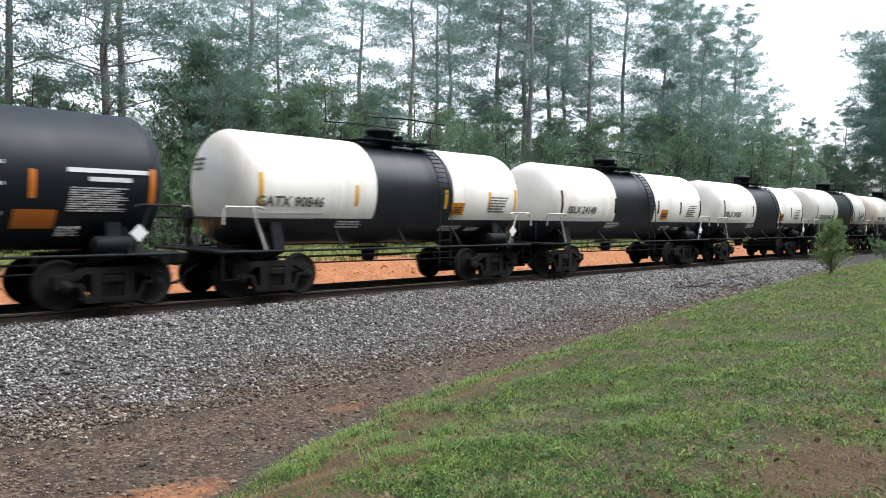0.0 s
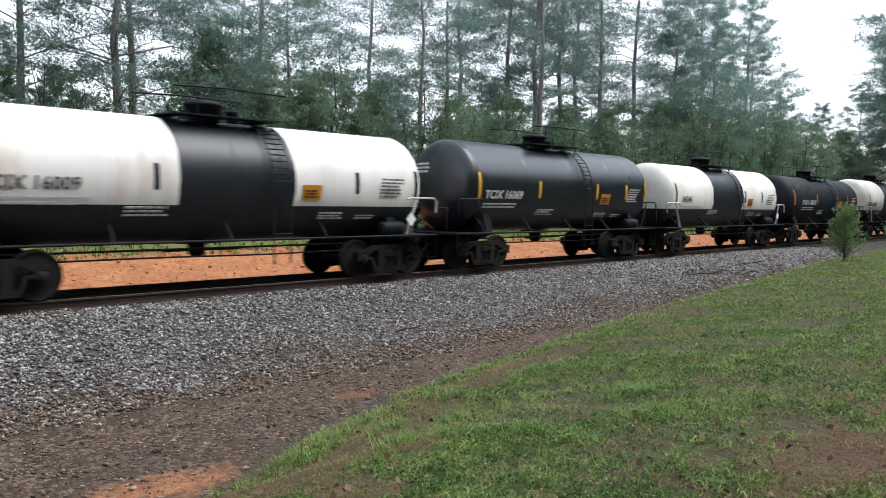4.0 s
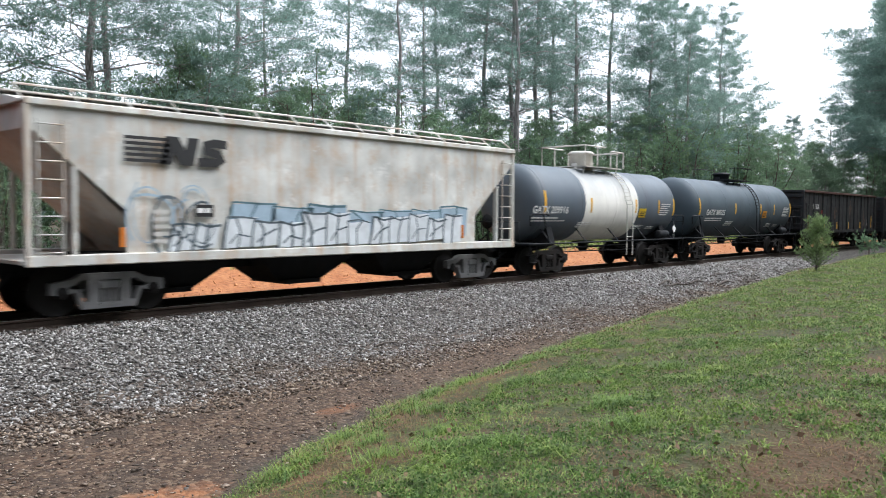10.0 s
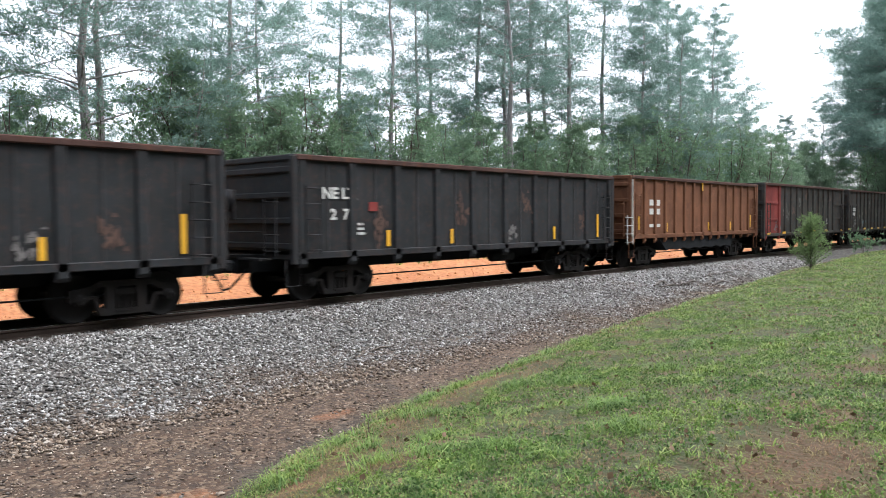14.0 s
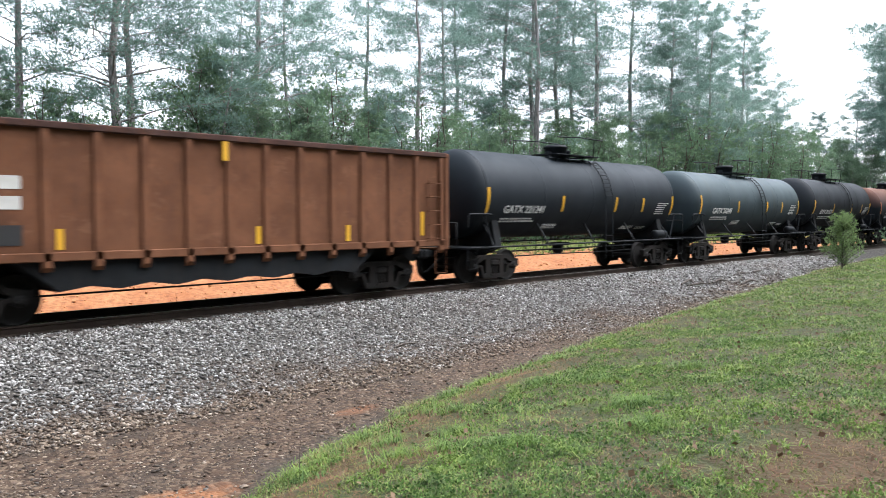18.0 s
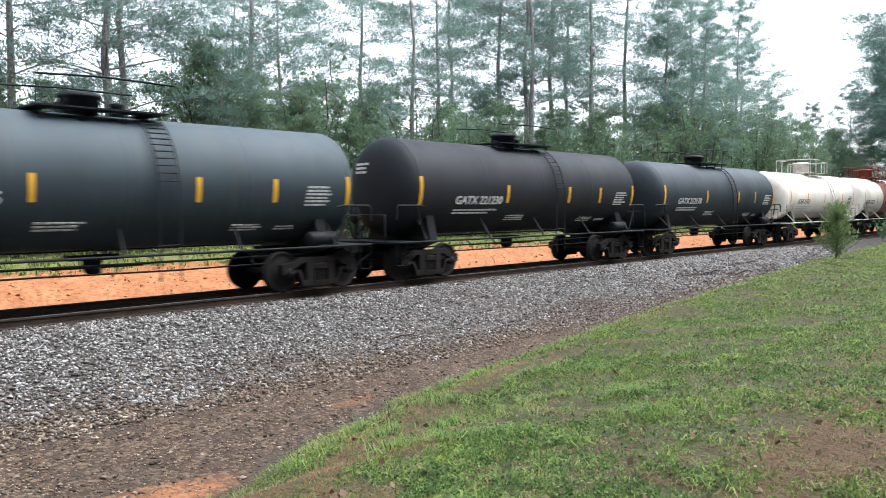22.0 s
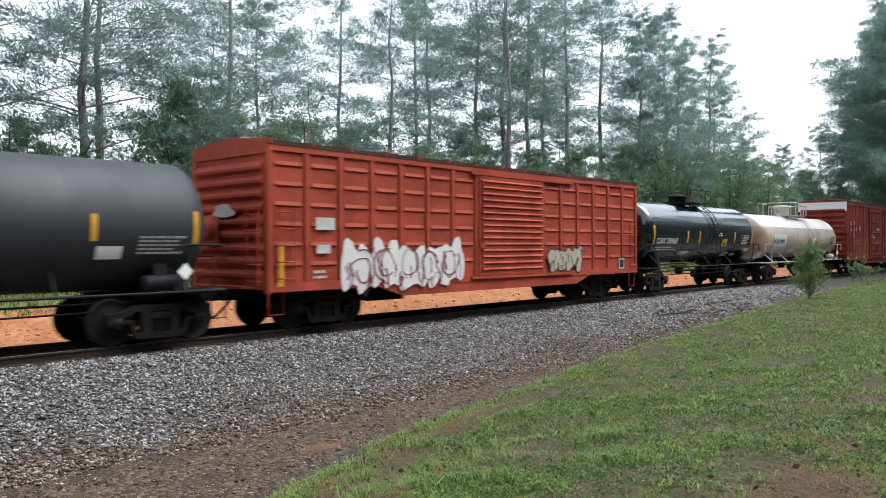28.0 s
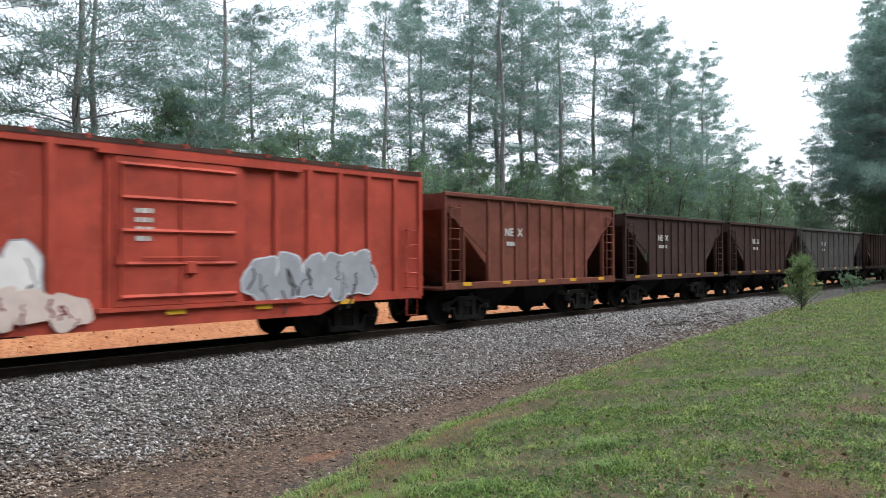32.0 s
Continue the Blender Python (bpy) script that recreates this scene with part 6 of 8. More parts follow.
tags(ss, 4.7, 5.7, 1.15, 1.7, 1.436, None, DIRTY_WHITE, 3, 72)
for car in (ss, CARS[21]):
    flakes(car, SCUFF, -4.9, 1.38, 1.0, 0.45, -1.436, 5)
    flakes(car, SCUFF, -3.75, 1.95, 0.5, 0.6, -1.436, 6)
    for i in range(8):
        flakes(car, DIRTY_RUST if i % 2 else OLIVE_WEAR, -3.4 + 1.05 * i, 2.0 + 0.3 * (i % 4), 0.6, 0.9, -1.434, 60 + i, "rusty scraped streak")
    part("repair_plate", Geo().box(1.75, 2.2, -1.445, -1.43, 1.05, 1.75), UNDER, car, "black plate welded low on the side")
    g = Geo().box(-0.17, 0.17, -0.003, 0.003, -0.16, 0.16)
    g.cur = 1
    g.box(-0.13, 0.13, -0.006, -0.002, -0.12, 0.12)
    part("stencil_panel", g, [DIRTY_WHITE, INK], car, at=(3.7, -1.438, 1.6))

b1 = CARS[36]
graffiti(b1, -6.05, -1.75, 0.85, 2.0, 1.53, CHALK, CHALK, 9, 81, MAROON)
graffiti(b1, -5.8, -1.9, 0.95, 1.9, 1.548, MAROON, MAROON, 5, 83, solid=False)
graffiti(b1, 2.5, 4.4, 1.15, 1.9, 1.53, STONE_PAINT, INK, 4, 82, INK)
sign_bar(b1, DIRTY_WHITE, -6.55, 2.42, 0.55, 0.28, 1.518, "number_block")
sign_bar(b1, DIRTY_WHITE, -6.6, 1.84, 0.4, 0.2, 1.518, "number_block")
bars(b1, DIRTY_WHITE, -6.9, 1.15, 0.45, 2, 0.24, -1.518, seed=8)
sign_bar(b1, YELLOW, -7.8, 1.47, 0.17, 0.88, 1.512)
g = Geo().box(-0.18, 0.18, -0.003, 0.003, -0.18, 0.18)
g.cur = 1
g.box(-0.14, 0.14, -0.006, -0.002, -0.14, 0.14)
part("stencil_panel", g, [DIRTY_WHITE, INK], b1, at=(7.1, -1.518, 1.26))
g = Geo()
blob(g, 0, 0, 0.8, 0.3, random.Random(9), 0)
o = part("paint_patch", g, DIRTY_WHITE, b1, "white smear on the ribbed end", at=(-8.2, 0.1, 2.7))
o.rotation_euler.z = -math.pi / 2

b2 = CARS[39]
for text, x, z in (("AT", -6.25, 3.2), ("W", -5.5, 3.2), ("14", -6.25, 2.76), ("14", -5.5, 2.76), ("9", -4.9, 2.78)):
    write(b2, text, x, z, 0.3, DIRTY_WHITE, -1.523, 0, 1.0, 0.01)
for x in (-6.25, -5.5):
    bars(b2, DIRTY_WHITE, x, 2.45, 0.34, 2, 0.22, -1.523, seed=6)
g = Geo()
blob(g, 0, 0, 0.34, 0.34, random.Random(1), -0.035, rough=0.0)
part("emblem", g, PINK_PAINT, b2, "faded round emblem", at=(-3.96, -1.47, 2.99))
tags(b2, -5.5, -1.85, 0.95, 2.4, 1.53, None, OCHRE_PAINT, 7, 91)
graffiti(b2, -5.5, -1.75, 0.95, 2.2, 1.528, OCHRE_PAINT, OCHRE_PAINT, 3, 91, solid=False)
tags(b2, 2.2, 4.2, 1.2, 2.6, 1.53, None, OCHRE_PAINT, 5, 92)
for x, z, w in ((-6.8, 1.06, 0.45), (-6.1, 1.26, 0.45), (-3.0, 1.1, 0.4), (2.4, 1.0, 0.4), (6.2, 1.1, 0.35)):
    sign_bar(b2, YELLOW, x, z, w, 0.18, 1.528)
bars(b2, DIRTY_WHITE, 5.9, 2.3, 0.3, 4, 0.5, -1.53, seed=7)
bars(b2, DIRTY_WHITE, 0.25, 2.85, 0.8, 3, 0.26, -1.558, seed=9)
for x, z, w in ((-1.1, 2.5, 0.35), (-0.5, 2.4, 0.5), (0.2, 2.1, 0.2)):
    sign_bar(b2, DIRTY_WHITE, x, z, w, 0.09, 1.56, "paint_patch")
for z in (2.2, 2.7, 3.2):
    o = bars(b2, DIRTY_WHITE, 0, 0, 0.5, 2, 0.18, 0, seed=int(z * 10))
    o.location, o.rotation_euler = (-6.9, 0.3, z), (0, 0, -math.pi / 2)

b3 = CARS[40]
graffiti(b3, -4.0, -2.6, 1.0, 2.15, 1.54, CHALK, GREY_PAINT, 2, 104, SCUFF)
graffiti(b3, -4.7, -1.8, 0.72, 1.35, 1.552, CREAM_PAINT, CREAM_PAINT, 5, 101, MAROON)
graffiti(b3, 1.6, 5.2, 0.95, 2.05, 1.54, GREY_PAINT, PALE_FILL, 5, 102, INK)
g = Geo()
for k in range(5):
    blob(g, random.Random(k).uniform(-0.5, 0.5), random.Random(k + 9).uniform(-0.5, 0.5), 0.55, 0.45, random.Random(k), -0.001 * k)
part("paint_patch", g, GREY_PAINT, b3, "silver sprayed splash", at=(-6.25, -1.522, 2.95))
for x, z in ((-5.92, 2.21), (-4.97, 2.22)):
    sign_bar(b3, PLACARD, x, z, 0.6, 0.24, 1.53, "number_block")
    bars(b3, INK, x - 0.22, z - 0.08, 0.44, 1, 0.16, -1.536, seed=4)
bars(b3, DIRTY_WHITE, -6.3, 1.5, 0.9, 3, 0.5, -1.524, seed=11)
bars(b3, DIRTY_WHITE, -0.9, 2.2, 0.4, 4, 0.7, -1.56, seed=12)
for x in (-4.0, -0.05, 2.0, 4.37):
    sign_bar(b3, YELLOW, x, 0.87, 0.4, 0.11, 1.528)

for k in (41, 42, 43, 44):
    car = CARS[k]
    h = 4.6 if k < 44 else 6.4
    write(car, "NE LX", -h * 0.4, 2.55, 0.32, DIRTY_WHITE, -1.47, 0, 1.0, 0.01)
    bars(car, DIRTY_WHITE, -h * 0.38, 2.2, 0.7, 1, 0.24, -1.47, seed=k)
    for i in range(5):
        sign_bar(car, YELLOW, -h * 0.8 + h * 1.6 * i / 4, 1.16, 0.36, 0.1, 1.53)


# ---- single marks on tank cars ----
def tank_panel(car, R, zc, m, x0, x1, z0, z1, name="stencil_panel", lift=0.014, label=""):
    """A painted panel wrapped on the tank's near side."""
    a0, a1 = math.asin((z0 - zc) / R), math.asin((z1 - zc) / R)
    g = Geo()
    k = 6
    ring = [(-(R + lift) * math.cos(a0 + (a1 - a0) * i / k), zc + (R + lift) * math.sin(a0 + (a1 - a0) * i / k)) for i in range(k + 1)]
    g.add([(x, y, z) for y, z in ring for x in (x0, x1)], [(2 * i, 2 * i + 1, 2 * i + 3, 2 * i + 2) for i in range(k)])
    return part(name, g, m, car, label)


def tank_bars(car, R, zc, m, x, z, w, rows, h, seed):
    y, zz, tilt = on_tank(R, zc, z, 0.02)
    return bars(car, m, x, zz, w, rows, h, y, tilt, seed=seed)


c0 = CARS[0]
tank_panel(c0, 1.3, 2.38, ORANGE, 3.13, 3.83, 1.5, 1.83, "warning_sign", label="orange hazard sign")
tank_panel(c0, 1.3, 2.38, WHITE, 3.97, 5.43, 2.49, 2.57, "title_block")
tank_panel(c0, 1.3, 2.38, WHITE, 4.34, 5.11, 2.34, 2.42, "title_block")
tank_bars(c0, 1.3, 2.38, WHITE, 4.0, 1.8, 1.1, 11, 0.5, 51)
tank_bars(c0, 1.3, 2.38, WHITE, 3.9, 1.36, 0.45, 6, 0.3, 52)
for z in (2.55, 2.2, 1.72):
    tank_bars(c0, 1.3, 2.38, WHITE, 2.3, z, 0.7, 1, 0.12, 53)
tank_panel(c0, 1.3, 2.38, WHITE, -3.8, -2.2, 1.95, 2.2, "title_block")

s3 = CARS[35]
R, zc = 1.3, 2.34
for x0, x1 in ((-5.74, -5.5), (-5.46, -5.24), (-5.18, -4.95), (-4.7, -4.45), (-4.4, -4.15), (-4.1, -3.9), (-3.86, -3.7)):
    tank_panel(s3, R, zc, YELLOW, x0, x1, 1.97, 2.19, "number_block")
tank_bars(s3, R, zc, YELLOW, -5.72, 1.82, 0.95, 1, 0.12, 61)
tank_bars(s3, R, zc, YELLOW, -5.76, 1.52, 1.3, 2, 0.2, 62)
tank_panel(s3, R, zc, PLACARD, -4.26, -3.5, 1.5, 1.75)
tank_bars(s3, R, zc, YELLOW, -3.0, 1.96, 0.5, 4, 0.28, 63)
g = Geo()
blob(g, 0, 0, 1.1, 0.42, random.Random(12), 0, rough=0.3)
o = part("paint_patch", g, GREY_PAINT, s3, "grey scuffed patch of primer", at=(-2.9, on_tank(R, zc, 1.62)[0] - 0.012, 1.62))
o.rotation_euler.x = on_tank(R, zc, 1.62)[2]
tank_panel(s3, R, zc, PLACARD, 4.27, 4.75, 1.68, 1.92)
tank_bars(s3, R, zc, DIRTY_WHITE, 5.05, 1.76, 0.95, 5, 0.42, 64)
tank_bars(s3, R, zc, YELLOW, -2.2, 1.68, 0.4, 1, 0.1, 65)

k1 = CARS[37]
head_marks(k1, 12.6, 1.3, 2.42, WHITE, SIGN_YELLOW)
tank_bars(k1, 1.3, 2.42, WHITE, 1.3, 2.3, 0.5, 2, 0.16, 66)

# flaked paint on the patched black car
furx = CARS[9]
FLAKE = plain("flaked_grey_paint", (0.06, 0.066, 0.07), 0.8, 0.4, 6)
rf = random.Random(21)
for x, z, w, h in ((-3.9, 2.9, 0.8, 0.3), (-2.9, 3.0, 0.5, 0.12), (-0.9, 3.12, 0.9, 0.12), (-3.2, 3.2, 0.35, 0.06), (4.6, 2.9, 0.4, 0.08), (5.0, 2.7, 0.3, 0.06), (3.1, 1.55, 0.8, 0.2), (0.6, 3.0, 0.6, 0.08), (1.9, 3.15, 0.5, 0.06)):
    yy, zz, tilt = on_tank(1.25, 2.17, z, 0.02)
    flakes(furx, FLAKE, x, zz, w * 1.3, h, yy, int(rf.uniform(0, 999)), "grey flaked patch of old paint", tilt)

w2 = CARS[32]
tank_panel(w2, 1.27, 2.33, GREY_PAINT, 3.81, 4.76, 1.8, 2.22)
tank_panel(w2, 1.27, 2.33, INK, 3.58, 3.96, 1.46, 1.66)

o1 = CARS[38]
tank_panel(o1, 1.27, 2.25, DIRTY_WHITE, -4.75, -2.9, 1.5, 2.45)
tank_panel(o1, 1.27, 2.25, PLACARD, 1.6, 2.1, 1.7, 2.3)


# ---- woods behind the track ----
def leaf_material(name, dark, light, glow=0.3, rough=0.6):
    n = Nodes(name)
    r, o = n.island(), n.random()
    patch = n.noise(0.35, 2)
    col = n.mix(r, dark, light)
    col = n.mix(n.math("MULTIPLY", n.ramp(patch, (0.35, 0.0), (0.7, 1.0)), 0.45), col, tuple(min(1.0, c * 1.45) for c in light))
    col = n.mix(n.math("MULTIPLY", o, 0.3), col, tuple(c * 0.8 for c in dark))
    n.done(col, rough, spec=0.3)
    tr = n.t.nodes.new("ShaderNodeBsdfTranslucent")
    n.t.links.new(col, tr.inputs["Color"])
    mixer = n.t.nodes.new("ShaderNodeMixShader")
    mixer.inputs[0].default_value = glow
    out = n.t.nodes["Material Output"]
    n.t.links.new(n.b.outputs[0], mixer.inputs[1])
    n.t.links.new(tr.outputs[0], mixer.inputs[2])
    n.t.links.new(mixer.outputs[0], out.inputs["Surface"])
    return n.m


def bark_material(name, dark, light):
    n = Nodes(name)
    plates = n.noise(6, 5, n.stretch(3, 3, 0.7), 0.65)
    n.bump(plates, 0.8, 0.04)
    return n.done(n.mix(n.ramp(plates, (0.35, 0.0), (0.7, 1.0)), dark, light), 0.9)


NEEDLES = leaf_material("pine_needles", (0.095, 0.16, 0.136), (0.2, 0.298, 0.248), 0.6)
SOFT_NEEDLES = leaf_material("soft_young_pine_needles", (0.1, 0.168, 0.115), (0.21, 0.3, 0.19), 0.6)
LEAVES = leaf_material("broad_leaves", (0.09, 0.162, 0.1), (0.18, 0.275, 0.155), 0.58)
YOUNG = leaf_material("young_needles", (0.13, 0.2, 0.08), (0.24, 0.33, 0.14), 0.5)
PINE_BARK = bark_material("pine_bark", (0.12, 0.113, 0.11), (0.29, 0.275, 0.265))
DARK_BARK = bark_material("twig_bark", (0.05, 0.042, 0.035), (0.13, 0.11, 0.09))


def quad_mesh(v, k):
    """A mesh of loose faces with k corners each, from an array of corners."""
    n = len(v)
    me = bpy.data.meshes.new("foliage")
    me.vertices.add(k * n)
    me.vertices.foreach_set("co", v.astype(np.float32).ravel())
    me.loops.add(k * n)
    me.loops.foreach_set("vertex_index", np.arange(k * n, dtype=np.int32))
    me.polygons.add(n)
    me.polygons.foreach_set("loop_start", np.arange(0, k * n, k, dtype=np.int32))
    me.update(calc_edges=True)
    return me


def blades(centers, count, length, width, seed, up=0.25, shape="needle"):
    """Sprays of narrow or broad leaves round the given centres, as one mesh."""
    r = np.random.default_rng(seed)
    c = np.repeat(np.asarray(centers, float), count, 0)
    n = len(c)
    d = r.normal(size=(n, 3)) + (0, 0, up)
    d /= np.linalg.norm(d, axis=1)[:, None]
    s = np.cross(d, r.normal(size=(n, 3)))
    s /= np.linalg.norm(s, axis=1)[:, None] + 1e-9
    l = (length * r.uniform(0.6, 1.25, n))[:, None]
    w = (width * r.uniform(0.7, 1.3, n))[:, None]
    if shape == "needle":
        return quad_mesh(np.stack([c + 0.1 * l * d - w * s / 2, c + 0.1 * l * d + w * s / 2, c + l * d], 1), 3)
    a = c + d * l * r.uniform(0.2, 1.6, (n, 1))
    q = np.cross(s, d)
    q = q * 0.5 + s
    return quad_mesh(np.stack([a - l * 0.5 * d, a + w * q / 2, a + l * 0.5 * d, a - w * q / 2], 1), 4)


def needle_pads(pads, count, seed, length=0.27, width=0.04):
    """Flat cushions of needles at the ends of twigs: each pad is a centre, the twig's direction and a size."""
    r = np.random.default_rng(seed)
    c = np.repeat(np.array([p[0] for p in pads], float), count, 0)
    ax = np.repeat(np.array([p[1] for p in pads], float), count, 0)
    k = np.repeat(np.array([p[2] for p in pads], float), count)[:, None]
    n = len(c)
    c = c + r.normal(size=(n, 3)) * (0.25, 0.25, 0.12) * k
    d = ax * 0.6 + r.normal(size=(n, 3)) * (0.8, 0.8, 0.65) + (0, 0, 0.45)
    d /= np.linalg.norm(d, axis=1)[:, None]
    s = np.cross(d, r.normal(size=(n, 3)))
    s /= np.linalg.norm(s, axis=1)[:, None] + 1e-9
    l = (length * r.uniform(0.65, 1.25, n))[:, None]
    w = (width * r.uniform(0.7, 1.3, n))[:, None]
    return quad_mesh(np.stack([c - w * s / 2, c + w * s / 2, c + l * d], 1), 3)


def pine(H, seed, base=0.35, reach=3.6, dense=1.0, label="tall pine with bare lower trunk and tufted needles", lean=0.0, gap=0.85, needles=None, count=36):
    """A pine: tapered trunk, spreading limbs in loose whorls, twigs, and needle cushions out along them."""
    r = random.Random(seed)
    tree = thing("pine_tree", label, "tree", "woodland pines")
    g = Geo()
    R0 = 0.0088 * H + 0.035
    bend = [(r.uniform(-1, 1) * 0.012 * H, r.uniform(-1, 1) * 0.012 * H) for _ in range(9)]
    spine = [Vector((bend[k][0] * k / 8 + lean * k / 8, bend[k][1] * k / 8, H * k / 8)) for k in range(9)]
    spine[0].z = -0.3

    def at(u):
        i = min(7, int(u * 8))
        return spine[i].lerp(spine[i + 1], u * 8 - i)

    g.tube([at(k / 16) for k in range(17)], [R0 * (1 - 0.93 * (k / 16) ** 1.1) * (1.25 if k == 0 else 1) for k in range(17)], 9)
    pads = []
    z = base * H - 1.6
    heavy = r.uniform(0, 6.3)
    while z < H - 0.3:
        u = z / H
        v = (u - base) / (1 - base)
        if v > 0:
            span = reach * (0.62 + 0.38 * math.sin(math.pi * min(1.0, 0.25 + 0.75 * v))) * (1.0 - 0.75 * max(0.0, v - 0.4) / 0.6) * r.uniform(0.6, 1.2)
            whorl = r.choice((2, 3, 3, 4))
        else:
            span, whorl = reach * 0.4, 1
        a0 = r.uniform(0, 6.3)
        for k in range(whorl):
            a = a0 + 6.28 * k / whorl + r.uniform(-0.6, 0.6)
            l = max(0.5, span * r.uniform(0.6, 1.15) * (1 + 0.22 * math.cos(a - heavy)))
            p = at(max(0.0, u)) + Vector((0, 0, r.uniform(-0.35, 0.35) * H / 18))
            d = Vector((math.cos(a), math.sin(a), 0))
            rise = r.uniform(-0.1, 0.42) + 0.55 * max(0, v) ** 2
            sway = Vector((-d.y, d.x, 0)) * r.uniform(-0.16, 0.16) * l
            pts = [p, p + d * l * 0.33 + Vector((0, 0, (rise + 0.16) * l * 0.3)) - sway * 0.3, p + d * l * 0.7 + sway + Vector((0, 0, rise * l * 0.62)), p + d * l + sway * 0.6 + Vector((0, 0, rise * l + 0.12 * l))]
            rb = max(0.012, R0 * 0.22 * (1 - u) + 0.008) * min(1.0, H / 10)
            g.tube(pts, [rb, rb * 0.68, rb * 0.4, rb * 0.16], 4, cap=False)
            if v <= 0 and r.random() < 0.5:
                continue
            many = max(3, int(2.0 + l * 1.7))
            for i in range(many):
                q = 0.3 + 0.7 * (i + r.random()) / many
                j = min(2, int(q * 3 * 0.99))
                b = pts[j].lerp(pts[j + 1], min(1, q * 3 * 0.99 - j))
                w = (Vector((-d.y, d.x, 0)) * (1 if i % 2 else -1) * r.uniform(0.35, 1.0) + d * r.uniform(0.35, 0.9)).normalized()
                m = l * r.uniform(0.14, 0.32) + 0.15
                e = b + w * m + Vector((0, 0, r.uniform(0.0, 0.22) * m))
                g.tube([b, e], [rb * 0.3, 0.006], 3, cap=False)
                size = min(1.3, 0.5 + 0.18 * l) * r.uniform(0.75, 1.3)
                pads.append((tuple(e), tuple(w), size))
                if r.random() < 0.6 * dense:
                    pads.append((tuple(b.lerp(e, r.uniform(0.35, 0.7)) + Vector((0, 0, 0.06))), tuple(w), size * 0.85))
            pads.append((tuple(pts[3]), tuple(d), 0.85))
        z += r.uniform(0.7, 1.3) * gap * (H / 18)
    for k in range(5):
        pads.append((tuple(at(0.985) + Vector((r.uniform(-0.35, 0.35), r.uniform(-0.35, 0.35), r.uniform(-0.6, 0.4)))), (0, 0, 1), 0.7))
    part("trunk", g, PINE_BARK, tree, "grey-brown scaly trunk with thin limbs")
    me = needle_pads(pads, int(count * dense), seed)
    me.materials.append(needles or NEEDLES)
    part("crown", me, needles or NEEDLES, tree, "soft layered cushions of grey-green needles")
    return tree


def leafy(name, label, H, seed, width, count, stems=5, trunk=0.03, low=0.1, leaf=0.16):
    """A broad-leaved tree or shrub: forking stems and a ragged crown of leaves."""
    r = random.Random(seed)
    tree = thing(name, label, "tree" if H > 5 else "shrub", "understorey")
    g, tips = Geo(), []
    for k in range(stems):
        a = r.uniform(0, 6.3)
        d = Vector((math.cos(a), math.sin(a), 0))
        l = H * r.uniform(0.7, 1.0)
        pts = [Vector((0, 0, -0.2)) + d * 0.1, d * width * 0.2 + Vector((0, 0, l * 0.4)), d * width * r.uniform(0.2, 0.7) + Vector((0, 0, l * 0.75)), d * width * r.uniform(0.3, 1.0) + Vector((0, 0, l))]
        g.tube(pts, [trunk, trunk * 0.7, trunk * 0.4, trunk * 0.15], 5, cap=False)
        for i in range(count // stems):
            q = r.uniform(low, 1.0)
            j = min(2, int(q * 3))
            b = pts[j].lerp(pts[j + 1], q * 3 - j)
            o = Vector((r.gauss(0, 1), r.gauss(0, 1), r.gauss(0, 0.7))) * width * 0.33
            tips.append(b + o)
            if i % 6 == 0:
                g.tube([b, b + o], [trunk * 0.22, 0.004], 3, cap=False)
    tips = [t for t in tips if t.z > 0.15]
    part("trunk", g, DARK_BARK, tree)
    me = blades([tuple(t) for t in tips], 11, leaf, leaf * 0.66, seed, 0.1, "leaf")
    me.materials.append(LEAVES)
    part("crown", me, LEAVES, tree, "ragged bright green leaves")
    return tree


def plant(proto, x, y, H, H0, turn, tilt=0.0):
    k = H / H0
    copy_thing(proto, pose(x, y, ground_z(x, y) - 0.05, tilt, 0, turn) @ Matrix.Scale(k, 4))


